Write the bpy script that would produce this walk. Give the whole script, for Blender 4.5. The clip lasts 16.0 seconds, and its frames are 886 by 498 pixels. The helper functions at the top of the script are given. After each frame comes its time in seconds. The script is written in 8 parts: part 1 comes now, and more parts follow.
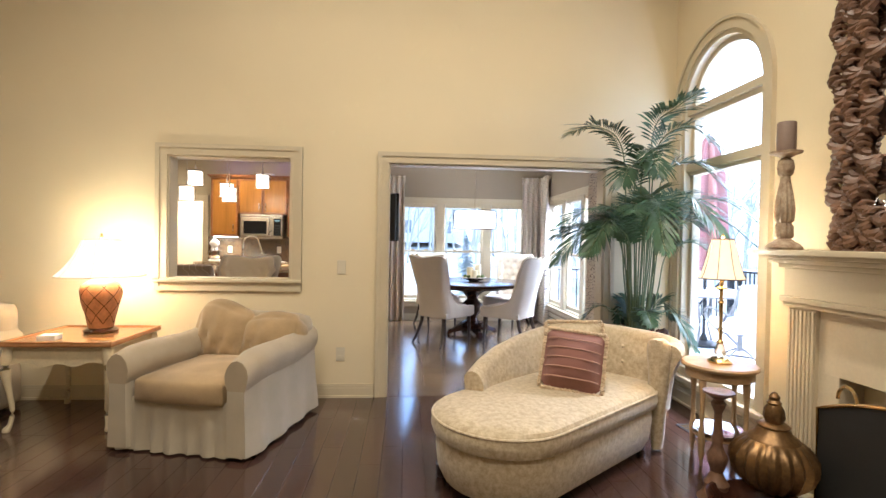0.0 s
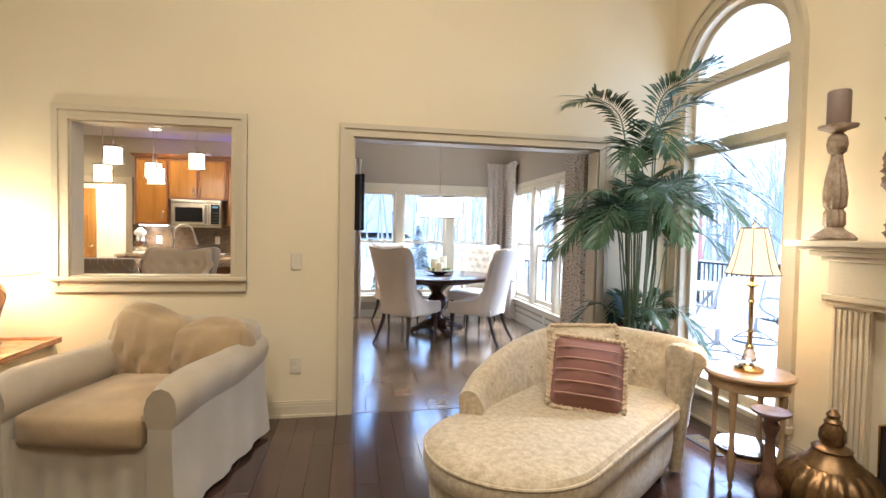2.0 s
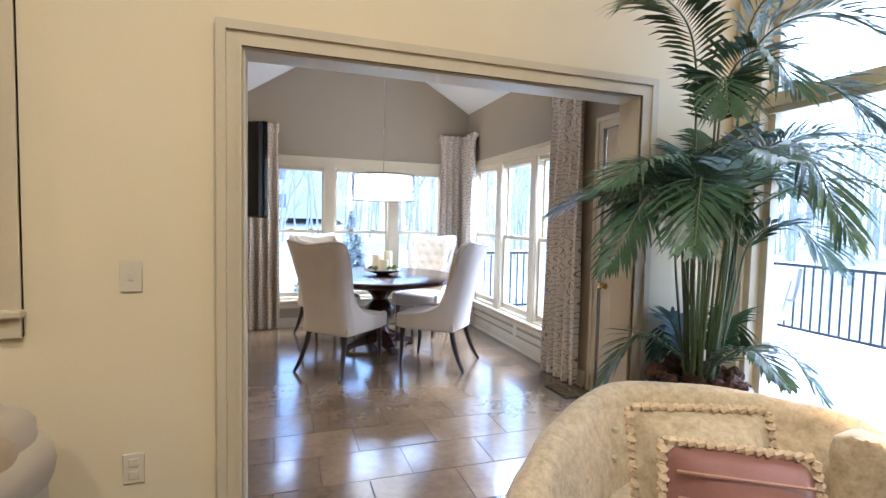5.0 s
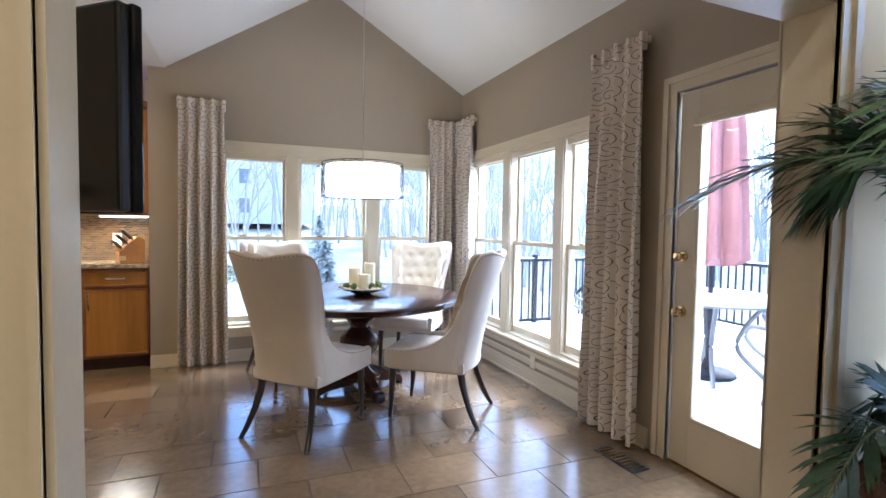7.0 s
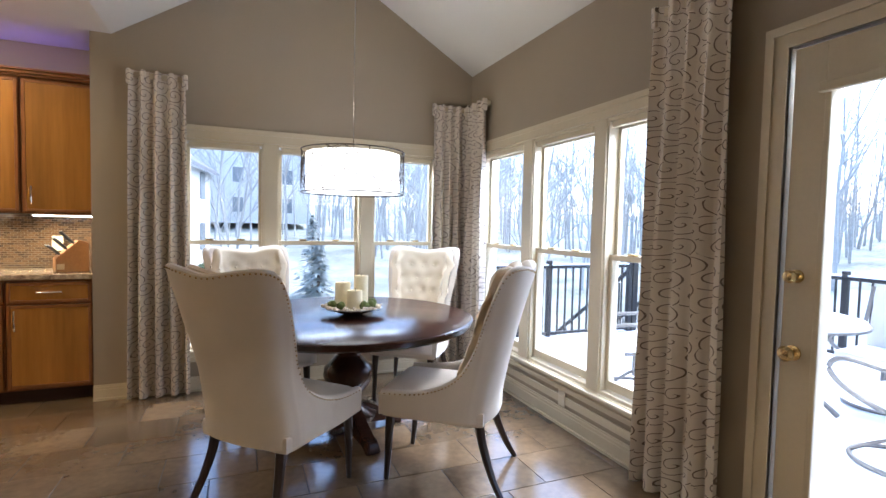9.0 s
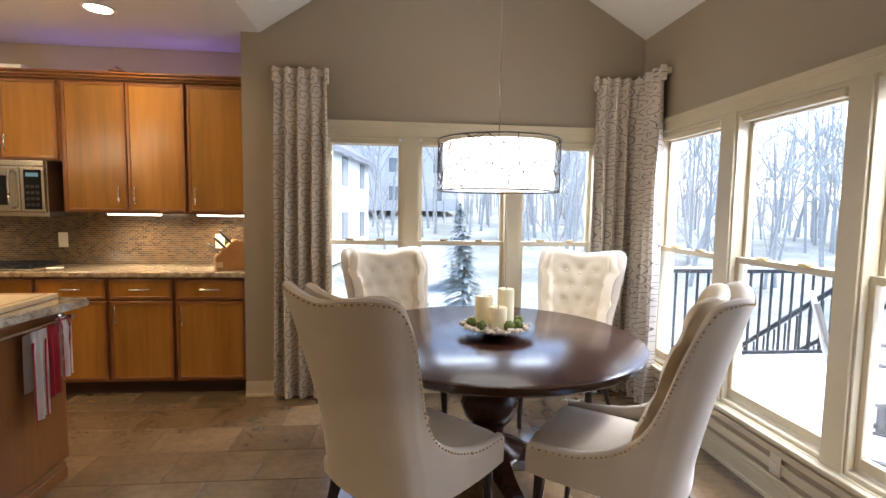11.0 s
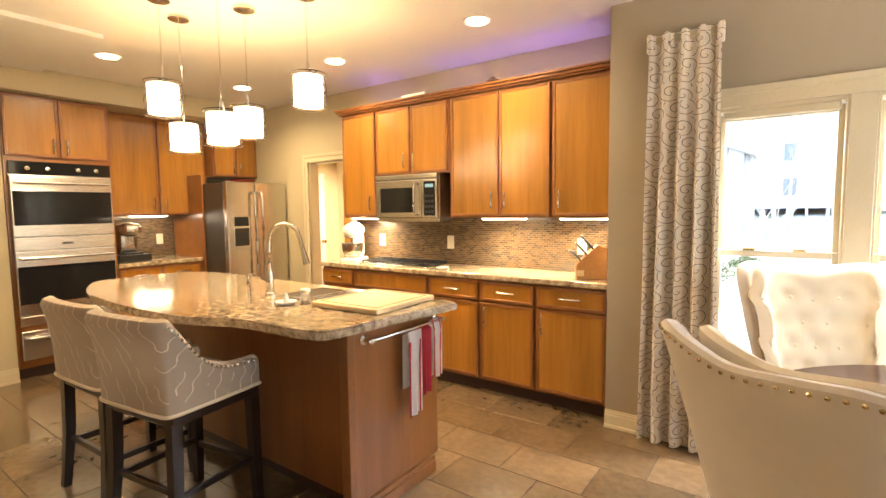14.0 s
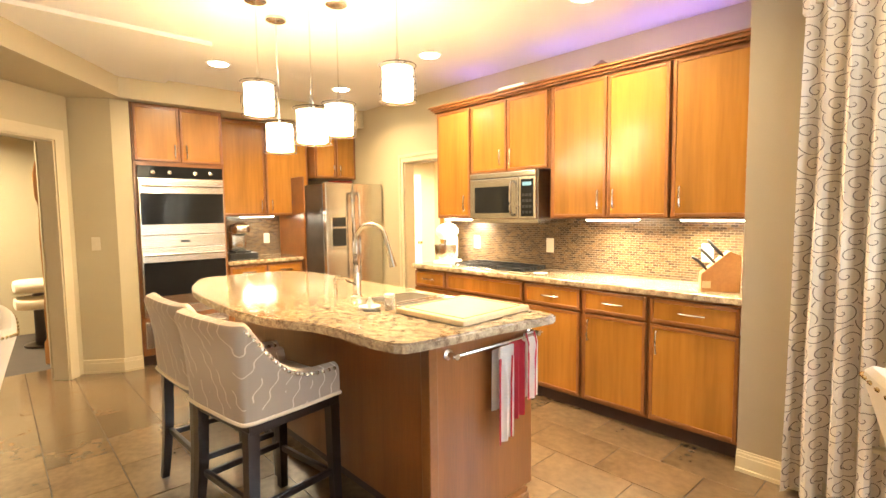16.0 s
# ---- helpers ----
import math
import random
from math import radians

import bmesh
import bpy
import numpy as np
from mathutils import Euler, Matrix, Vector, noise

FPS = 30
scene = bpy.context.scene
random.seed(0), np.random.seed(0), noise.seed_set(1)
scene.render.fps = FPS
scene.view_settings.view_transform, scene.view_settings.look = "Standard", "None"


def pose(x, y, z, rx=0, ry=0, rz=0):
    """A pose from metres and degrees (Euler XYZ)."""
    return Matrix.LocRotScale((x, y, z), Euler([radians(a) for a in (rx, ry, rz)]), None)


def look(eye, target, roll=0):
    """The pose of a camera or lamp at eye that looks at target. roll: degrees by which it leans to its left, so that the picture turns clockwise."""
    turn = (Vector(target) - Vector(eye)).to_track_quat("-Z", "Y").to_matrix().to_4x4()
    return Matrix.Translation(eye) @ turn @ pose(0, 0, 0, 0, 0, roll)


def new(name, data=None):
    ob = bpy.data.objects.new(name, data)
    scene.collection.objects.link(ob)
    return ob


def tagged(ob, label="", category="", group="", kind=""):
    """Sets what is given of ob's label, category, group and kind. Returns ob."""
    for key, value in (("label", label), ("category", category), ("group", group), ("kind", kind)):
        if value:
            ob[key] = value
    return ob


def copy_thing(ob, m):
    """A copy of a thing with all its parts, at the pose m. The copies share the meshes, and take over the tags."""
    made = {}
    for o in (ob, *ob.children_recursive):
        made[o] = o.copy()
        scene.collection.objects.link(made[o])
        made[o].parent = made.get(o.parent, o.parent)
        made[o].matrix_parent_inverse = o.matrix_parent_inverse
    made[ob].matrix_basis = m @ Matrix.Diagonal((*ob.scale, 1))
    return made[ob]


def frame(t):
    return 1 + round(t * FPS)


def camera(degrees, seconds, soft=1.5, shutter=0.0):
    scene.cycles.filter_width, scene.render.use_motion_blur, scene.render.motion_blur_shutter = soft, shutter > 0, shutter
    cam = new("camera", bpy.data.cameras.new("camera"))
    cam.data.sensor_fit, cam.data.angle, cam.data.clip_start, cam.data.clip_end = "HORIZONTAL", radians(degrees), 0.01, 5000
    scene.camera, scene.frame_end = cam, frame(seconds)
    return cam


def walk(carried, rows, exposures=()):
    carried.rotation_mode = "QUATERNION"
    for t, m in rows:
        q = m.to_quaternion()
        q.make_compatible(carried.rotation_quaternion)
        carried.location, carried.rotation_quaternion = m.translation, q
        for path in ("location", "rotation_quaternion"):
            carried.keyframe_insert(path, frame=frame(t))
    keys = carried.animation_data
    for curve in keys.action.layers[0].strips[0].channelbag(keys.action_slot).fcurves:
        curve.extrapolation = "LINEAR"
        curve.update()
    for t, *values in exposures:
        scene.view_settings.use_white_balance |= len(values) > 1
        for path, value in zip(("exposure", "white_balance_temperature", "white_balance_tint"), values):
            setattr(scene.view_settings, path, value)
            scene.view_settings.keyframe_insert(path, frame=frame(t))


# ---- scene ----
cam = camera(84.6, 16.0)
PATH = [
    (0, (0.383, 0.644, 1.312), (0.534, 2.638, 1.282), 1.0),
    (0.5, (0.314, 0.733, 1.299), (0.497, 2.724, 1.26), 1.1),
    (1, (0.289, 0.879, 1.284), (0.522, 2.864, 1.222), 1.0),
    (1.5, (0.249, 1.056, 1.295), (0.585, 3.027, 1.229), 1.0),
    (2, (0.224, 1.254, 1.301), (0.592, 3.218, 1.235), 1.1),
    (2.5, (0.197, 1.485, 1.305), (0.655, 3.431, 1.228), 1.2),
    (3, (0.194, 1.727, 1.292), (0.701, 3.66, 1.214), 1.2),
    (3.5, (0.241, 1.981, 1.287), (0.804, 3.898, 1.191), 1.3),
    (3.7, (0.258, 2.079, 1.279), (0.835, 3.991, 1.176), 1.3),
    (5.8, (0.4, 3.156, 1.335), (1.091, 5.03, 1.219), 1.2),
    (6, (0.398, 3.289, 1.321), (1.109, 5.155, 1.213), 1.1),
    (6.5, (0.442, 3.582, 1.29), (1.181, 5.438, 1.194), 1.0),
    (7, (0.511, 3.843, 1.296), (1.264, 5.693, 1.2), 0.9),
    (7.5, (0.595, 4.058, 1.309), (1.361, 5.903, 1.216), 0.8),
    (8, (0.642, 4.232, 1.287), (1.421, 6.073, 1.207), 1.0),
    (8.2, (0.629, 4.312, 1.287), (1.426, 6.145, 1.207), 1.0),
    (10.3, (0.899, 4.903, 1.389), (1.407, 6.832, 1.249), 1.4),
    (10.5, (0.89, 4.955, 1.392), (1.323, 6.902, 1.247), 1.3),
    (11, (0.841, 5.093, 1.409), (1.03, 7.078, 1.246), 0.9),
    (11.5, (0.854, 5.22, 1.397), (0.772, 7.211, 1.23), 0.6),
    (12, (0.853, 5.334, 1.419), (0.533, 7.3, 1.245), 0.3),
    (12.5, (0.794, 5.424, 1.41), (0.229, 7.334, 1.237), -0.1),
    (13, (0.751, 5.486, 1.406), (-0.029, 7.32, 1.244), -0.1),
    (13.5, (0.708, 5.588, 1.397), (-0.273, 7.324, 1.24), -0.5),
    (14, (0.674, 5.646, 1.408), (-0.486, 7.267, 1.248), -0.7),
    (14.5, (0.621, 5.712, 1.403), (-0.664, 7.237, 1.248), -0.7),
    (15, (0.598, 5.772, 1.413), (-0.778, 7.215, 1.256), -0.8),
    (15.5, (0.568, 5.821, 1.409), (-0.868, 7.204, 1.256), -0.8),
    (16, (0.529, 5.867, 1.398), (-0.934, 7.222, 1.249), -0.7),
]
EXPOSURES = [(0, 2.98, 5200, 10), (3.5, 2.9, 4950, 10), (5.8, 2.82, 4900, 10), (7, 2.68, 5000, 10), (8.2, 2.5, 5250, 10), (10.3, 2.22, 5700, 11), (11.5, 2.38, 6150, 11), (13, 2.9, 6800, 11), (14.2, 3.6, 6600, 8), (15, 3.95, 6450, 6), (16, 4.12, 6300, 6)]
walk(cam, [(t, look(eye, target, roll)) for t, eye, target, roll in PATH], EXPOSURES)

# ---- daylight ----
world = bpy.data.worlds.new("overcast_sky")
scene.world = world
world.use_nodes = True
wn = world.node_tree
sky = wn.nodes.new("ShaderNodeTexSky")
sky.sky_type = "NISHITA"
sky.sun_disc = False
sky.sun_elevation = radians(48)
sky.sun_rotation = radians(70)
sky.air_density, sky.dust_density = 0.9, 1.6
wn.nodes["Background"].inputs[1].default_value = 0.15
wn.links.new(sky.outputs[0], wn.nodes["Background"].inputs[0])
sun = new("sun", bpy.data.lights.new("sun", "SUN"))
sun.data.energy, sun.data.angle, sun.data.color = 1.4, radians(20), (1.0, 0.96, 0.9)
sun.matrix_world = look((14, 12, 20), (0, 5, 0))


def bulb(name, at, watts, colour=(1.0, 0.66, 0.34), radius=0.04):
    ob = new(name, bpy.data.lights.new(name, "POINT"))
    ob.data.energy, ob.data.color, ob.data.shadow_soft_size = watts, colour, radius
    ob.location = at
    return ob


def downlight(name, at, watts, colour=(1.0, 0.70, 0.40), size=0.12, spread=150):
    ob = new(name, bpy.data.lights.new(name, "AREA"))
    ob.data.shape, ob.data.size, ob.data.energy, ob.data.color = "DISK", size, watts, colour
    ob.data.spread = radians(spread)
    ob.location = at
    return ob


def added_sky_lamp(name, at, target, length, watts):
    """An added area lamp outside a window's head that boosts the sky's light."""
    ob = new(name, bpy.data.lights.new(name, "AREA"))
    ob.data.shape, ob.data.size, ob.data.size_y = "RECTANGLE", length, 0.22
    ob.data.energy, ob.data.color = watts, (0.86, 0.93, 1.0)
    ob.matrix_world = look(at, target)
    return ob


# unseen extra lamps that brighten floor, table and chairs near the glass
added_sky_lamp("added_lamp_east_windows", (3.07, 7.35, 2.12), (1.5, 7.35, 0.4), 2.2, 21)
added_sky_lamp("added_lamp_north_windows", (1.34, 9.09, 2.09), (1.34, 7.5, 0.4), 2.0, 16)
added_sky_lamp("added_lamp_deck_door", (3.07, 5.45, 2.16), (1.6, 5.45, 0.3), 0.7, 10)

WARM = (1.0, 0.80, 0.52)
KITCHEN = (1.0, 0.73, 0.40)
bulb("end_table_bulb", (-1.86, 4.42, 1.17), 3.3, WARM, 0.05)
bulb("side_table_bulb", (2.31, 3.48, 1.30), 1.6, WARM, 0.03)
for dx, dy in ((-0.6, 2.51), (1.2, 2.51), (-0.6, 0.51), (1.2, 0.51)):
    downlight("living_downlight", (dx, dy, 4.55), 7.5, WARM, 0.16, 160)
CANS = ((-1.03, 8.44), (-2.40, 8.46), (-3.76, 8.49), (-3.68, 7.30), (-2.4, 6.2), (-1.0, 6.2))
for dx, dy in CANS[:4]:
    downlight("kitchen_downlight", (dx, dy, 2.60), 2.1, KITCHEN)
PENDANTS = ((-2.295, 7.047, 2.064), (-2.489, 7.254, 1.888), (-1.922, 7.18, 1.874), (-2.038, 7.418, 1.953), (-1.602, 7.523, 2.095))
for dx, dy, dz in PENDANTS:
    bulb("pendant_bulb", (dx, dy, dz), 0.85, KITCHEN, 0.03)
bulb("drum_bulb", (1.40, 7.60, 1.64), 0.18, (1, 0.8, 0.58), 0.05)
for dx in (-2.62, -1.15, -0.55):
    ob = downlight("under_cabinet_light", (dx, 9.02, 1.322), 1.1, WARM, 0.30)
    ob.data.shape, ob.data.size_y = "RECTANGLE", 0.05
strip = downlight("purple_cornice_light", (-1.55, 9.06, 2.365), 0.3, (0.42, 0.25, 1.0), 2.3, 170)
strip.data.shape, strip.data.size_y = "RECTANGLE", 0.05
strip.rotation_euler = (radians(180), 0, 0)


# ---- materials ----
def mat(name, colour, rough=0.5, metal=0.0, vary=0.12, scale=6.0, bump=0.0, fine=60.0, stretch=(1, 1, 1), coat=0.0, sheen=0.0, per=0.0, second=None, glow=0.0, trans=0.0):
    """A surface with colour variation at two scales, relief, and optional variation from piece to piece."""
    m = bpy.data.materials.new(name)
    m.use_nodes = True
    nt = m.node_tree
    b = nt.nodes["Principled BSDF"]
    b.inputs["Roughness"].default_value = rough
    b.inputs["Metallic"].default_value = metal
    b.inputs["Coat Weight"].default_value = coat
    b.inputs["Coat Roughness"].default_value = 0.12
    b.inputs["Sheen Weight"].default_value = sheen
    b.inputs["Transmission Weight"].default_value = trans
    tc = nt.nodes.new("ShaderNodeTexCoord")
    mp = nt.nodes.new("ShaderNodeMapping")
    mp.inputs["Scale"].default_value = stretch
    nt.links.new(tc.outputs["Object"], mp.inputs["Vector"])
    vec = mp.outputs["Vector"]
    if per:
        oi = nt.nodes.new("ShaderNodeObjectInfo")
        ad = nt.nodes.new("ShaderNodeVectorMath")
        sc = nt.nodes.new("ShaderNodeVectorMath")
        sc.operation = "SCALE"
        sc.inputs[0].default_value = (37, 23, 11)
        nt.links.new(oi.outputs["Random"], sc.inputs["Scale"])
        nt.links.new(vec, ad.inputs[0])
        nt.links.new(sc.outputs[0], ad.inputs[1])
        vec = ad.outputs[0]
    n1 = nt.nodes.new("ShaderNodeTexNoise")
    n1.inputs["Scale"].default_value, n1.inputs["Detail"].default_value = scale, 4
    n2 = nt.nodes.new("ShaderNodeTexNoise")
    n2.inputs["Scale"].default_value, n2.inputs["Detail"].default_value = fine, 3
    nt.links.new(vec, n1.inputs["Vector"])
    nt.links.new(vec, n2.inputs["Vector"])
    mixn = nt.nodes.new("ShaderNodeMath")
    mixn.operation = "MULTIPLY_ADD"
    mixn.inputs[1].default_value = 0.65
    nt.links.new(n1.outputs["Fac"], mixn.inputs[0])
    half = nt.nodes.new("ShaderNodeMath")
    half.operation = "MULTIPLY"
    half.inputs[1].default_value = 0.35
    nt.links.new(n2.outputs["Fac"], half.inputs[0])
    nt.links.new(half.outputs[0], mixn.inputs[2])
    ramp = nt.nodes.new("ShaderNodeValToRGB")
    other = second or tuple(c * (1 - vary) for c in colour)
    lo = tuple(min(1, c * (1 + vary * 0.6)) for c in colour) if second is None else colour
    ramp.color_ramp.elements[0].position, ramp.color_ramp.elements[1].position = 0.35, 0.65
    ramp.color_ramp.elements[0].color = (*other, 1)
    ramp.color_ramp.elements[1].color = (*lo, 1)
    nt.links.new(mixn.outputs[0], ramp.inputs[0])
    col = ramp.outputs[0]
    if per:
        hs = nt.nodes.new("ShaderNodeHueSaturation")
        mr = nt.nodes.new("ShaderNodeMapRange")
        mr.inputs["To Min"].default_value, mr.inputs["To Max"].default_value = 1 - per, 1 + per
        nt.links.new(oi.outputs["Random"], mr.inputs["Value"])
        nt.links.new(mr.outputs[0], hs.inputs["Value"])
        nt.links.new(col, hs.inputs["Color"])
        col = hs.outputs[0]
    nt.links.new(col, b.inputs["Base Color"])
    if bump:
        bp = nt.nodes.new("ShaderNodeBump")
        bp.inputs["Strength"].default_value, bp.inputs["Distance"].default_value = bump, 0.004
        nt.links.new(mixn.outputs[0], bp.inputs["Height"])
        nt.links.new(bp.outputs[0], b.inputs["Normal"])
    if glow:
        nt.links.new(col, b.inputs["Emission Color"])
        b.inputs["Emission Strength"].default_value = glow
    return m


def glass_mat(name, tint=(1, 1, 1), gloss=0.06):
    m = bpy.data.materials.new(name)
    m.use_nodes = True
    nt = m.node_tree
    nt.nodes.remove(nt.nodes["Principled BSDF"])
    t, g, x, f = (nt.nodes.new("ShaderNode" + k) for k in ("BsdfTransparent", "BsdfGlossy", "MixShader", "LayerWeight"))
    t.inputs[0].default_value = (*tint, 1)
    g.inputs["Roughness"].default_value = 0.01
    f.inputs[0].default_value = 0.5
    pw = nt.nodes.new("ShaderNodeMath")
    pw.operation = "POWER"
    pw.inputs[1].default_value = 5.0
    nt.links.new(f.outputs["Facing"], pw.inputs[0])
    ma = nt.nodes.new("ShaderNodeMath")
    ma.operation = "MULTIPLY_ADD"
    ma.inputs[1].default_value, ma.inputs[2].default_value = 0.5, 0.035
    nt.links.new(pw.outputs[0], ma.inputs[0])
    nt.links.new(ma.outputs[0], x.inputs[0])
    nt.links.new(t.outputs[0], x.inputs[1])
    nt.links.new(g.outputs[0], x.inputs[2])
    nt.links.new(x.outputs[0], nt.nodes["Material Output"].inputs[0])
    return m


CREAM = mat("cream_wall_paint", (0.72, 0.61, 0.405), 0.7, vary=0.05, scale=0.9, bump=0.05, fine=180)
TAUPE = mat("taupe_wall_paint", (0.325, 0.262, 0.185), 0.7, vary=0.06, scale=0.9, bump=0.05, fine=180)
KHAKI = mat("khaki_wall_paint", (0.45, 0.38, 0.25), 0.7, vary=0.03, scale=1.2, bump=0.05, fine=180)
CEIL = mat("white_ceiling_paint", (0.65, 0.625, 0.585), 0.8, vary=0.02, scale=2, bump=0.08, fine=120)
TRIM = mat("cream_trim_paint", (0.57, 0.485, 0.335), 0.4, vary=0.05, scale=3)
DARKWOOD = mat("dark_plank", (0.052, 0.025, 0.019), 0.17, vary=0.35, scale=5, fine=40, stretch=(9, 0.7, 1), per=0.28, coat=0.6, bump=0.06)
SUBFLOOR = mat("dark_subfloor", (0.02, 0.012, 0.01), 0.6)
TILE = mat("taupe_slate_tile", (0.165, 0.108, 0.059), 0.15, vary=0.34, coat=0.55, scale=2.6, fine=24, per=0.16, bump=0.04)
TILE.node_tree.nodes["Principled BSDF"].inputs["Coat Roughness"].default_value = 0.22
GROUT = mat("dark_grout", (0.07, 0.055, 0.045), 0.85)
CHERRY = mat("cherry_cabinet_wood", (0.33, 0.142, 0.022), 0.26, vary=0.24, scale=1.5, fine=9, stretch=(5, 5, 0.35), coat=0.3, per=0.14)
CHERRYH = mat("cherry_cabinet_frame", (0.23, 0.085, 0.021), 0.28, vary=0.22, scale=3, fine=30, stretch=(2, 2, 2), coat=0.25)
ISLANDWOOD = mat("deep_cherry_panel", (0.225, 0.080, 0.019), 0.32, vary=0.22, scale=2.2, fine=24, stretch=(5, 5, 0.3), coat=0.2)
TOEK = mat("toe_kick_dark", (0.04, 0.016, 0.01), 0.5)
GRANITE = mat("speckled_granite", (0.56, 0.44, 0.29), 0.12, scale=28, fine=130, second=(0.16, 0.105, 0.065), coat=0.5)
STEEL = mat("brushed_steel", (0.60, 0.57, 0.52), 0.26, 1.0, vary=0.08, scale=8, fine=90, stretch=(1, 1, 12))
CHROME = mat("polished_nickel", (0.75, 0.73, 0.7), 0.12, 1.0, vary=0.03)
BLACKGLASS = mat("black_oven_glass", (0.012, 0.012, 0.013), 0.06, vary=0.05)
BLACKGLASS.node_tree.nodes["Principled BSDF"].inputs["Specular IOR Level"].default_value = 0.25
BLACK = mat("black_plastic", (0.012, 0.012, 0.012), 0.32, vary=0.1)
IRON = mat("black_iron", (0.02, 0.02, 0.022), 0.45, 0.4, vary=0.15)
ESPRESSO = mat("espresso_wood", (0.040, 0.015, 0.009), 0.21, vary=0.35, scale=4, stretch=(1, 6, 1), coat=0.05)
ESPRESSO.node_tree.nodes["Principled BSDF"].inputs["Specular IOR Level"].default_value = 0.36
LEGWOOD = mat("ebony_leg", (0.022, 0.012, 0.009), 0.3, vary=0.2, coat=0.2)
LINEN = mat("cream_linen", (0.60, 0.515, 0.42), 0.9, vary=0.06, scale=5, fine=350, bump=0.15, sheen=0.25)
LINENLT = mat("tufted_linen", (0.74, 0.62, 0.45), 0.88, vary=0.05, scale=5, fine=350, bump=0.15, sheen=0.25)
SLIP = mat("slipcover_cotton", (0.38, 0.305, 0.205), 0.9, vary=0.12, scale=5, fine=300, bump=0.2, sheen=0.3)
# the same slipcover, with the window's daylight put into a paler colour
SLIP_DAYLIT = mat("daylit_slipcover_cotton", (0.43, 0.37, 0.275), 0.9, vary=0.1, scale=5, fine=300, bump=0.2, sheen=0.3)
DAMASK = mat("damask_cloth", (0.57, 0.475, 0.325), 0.85, scale=34, fine=90, second=(0.37, 0.285, 0.175), bump=0.4, sheen=0.3)
PILLOW = mat("mauve_stripe_cloth", (0.225, 0.098, 0.078), 0.85, vary=0.15, fine=200, bump=0.2, sheen=0.3)
STRIPE = mat("pale_stripe_thread", (0.42, 0.24, 0.18), 0.85, vary=0.1)
FRINGE = mat("cream_fringe", (0.62, 0.48, 0.32), 0.9, vary=0.2, scale=40, bump=0.5)
BRASS = mat("aged_brass", (0.62, 0.46, 0.22), 0.25, 1.0, vary=0.15)
BRONZE = mat("bronze_gilt", (0.20, 0.115, 0.045), 0.35, 0.7, vary=0.5, scale=9, bump=0.3)
DARKBRONZE = mat("dark_bronze_wire", (0.06, 0.042, 0.03), 0.4, 0.6, vary=0.3, scale=20)
CARVED = mat("carved_brown_wood", (0.16, 0.085, 0.05), 0.45, vary=0.4, scale=14, bump=0.4)
ANTIQUE = mat("whitewashed_wood", (0.50, 0.40, 0.28), 0.6, scale=20, fine=70, second=(0.24, 0.15, 0.09), bump=0.4)
TABLEPAINT = mat("cream_painted_wood", (0.64, 0.54, 0.36), 0.45, vary=0.12, scale=9)
HONEY = mat("honey_wood_top", (0.44, 0.20, 0.07), 0.25, vary=0.25, scale=3, stretch=(1, 6, 1), coat=0.4)
PALE_OAK = mat("antique_side_table_wood", (0.40, 0.26, 0.13), 0.4, vary=0.25, scale=8)
CERAMIC = mat("terracotta_weave", (0.36, 0.16, 0.06), 0.45, vary=0.3, scale=16, bump=0.4)
PALMGREEN = mat("palm_leaf", (0.052, 0.105, 0.052), 0.38, vary=0.45, scale=7, per=0.3)
STEM = mat("palm_stem", (0.10, 0.13, 0.05), 0.5, vary=0.3)
MOSS = mat("brown_moss", (0.09, 0.04, 0.02), 0.95, vary=0.5, scale=30, bump=0.9)
POT = mat("brown_pot", (0.10, 0.06, 0.035), 0.5, vary=0.3)
CANDLE = mat("ivory_wax", (0.85, 0.74, 0.48), 0.45, vary=0.05, scale=8)
GREYWAX = mat("taupe_wax", (0.22, 0.155, 0.12), 0.6, vary=0.1, scale=8)
WHITE = mat("white_enamel", (0.8, 0.78, 0.74), 0.35, vary=0.03)
PLATE = mat("ivory_switch_plastic", (0.62, 0.55, 0.42), 0.4, vary=0.03)
SNOW = mat("snow", (0.82, 0.85, 0.9), 0.9, vary=0.05, scale=2, bump=0.3, fine=14)
# red canvas with the outdoor haze put into its dulled colour
UMBRELLA = mat("hazed_red_canvas", (0.30, 0.135, 0.125), 0.8, vary=0.15)
PATIO = mat("bronze_patio_frame", (0.16, 0.15, 0.14), 0.5, 0.3, vary=0.2)
GLASS = glass_mat("window_glass")
LIT = mat("frosted_lamp_lens", (1.0, 0.86, 0.62), 0.5, vary=0.02, glow=6)


# ---- shape helpers ----
def part(name, bm, material, parent=None, label="", smooth=False):
    """Links a bmesh as one mesh object, under a thing or part if given."""
    me = bpy.data.meshes.new(name)
    bm.to_mesh(me)
    bm.free()
    me.materials.append(material)
    if smooth:
        me.polygons.foreach_set("use_smooth", [True] * len(me.polygons))
        me.set_sharp_from_angle(angle=radians(40))
    ob = new(name, me)
    if parent is not None:
        ob.parent = parent
    if label:
        ob["label"] = label
    return ob


def thing(name, label, category, at=(0, 0, 0), turn=0, group="", kind=""):
    ob = new(name)
    ob.empty_display_size = 0.1
    ob.matrix_basis = pose(*at, 0, 0, turn)
    return tagged(ob, label, category, group, kind)


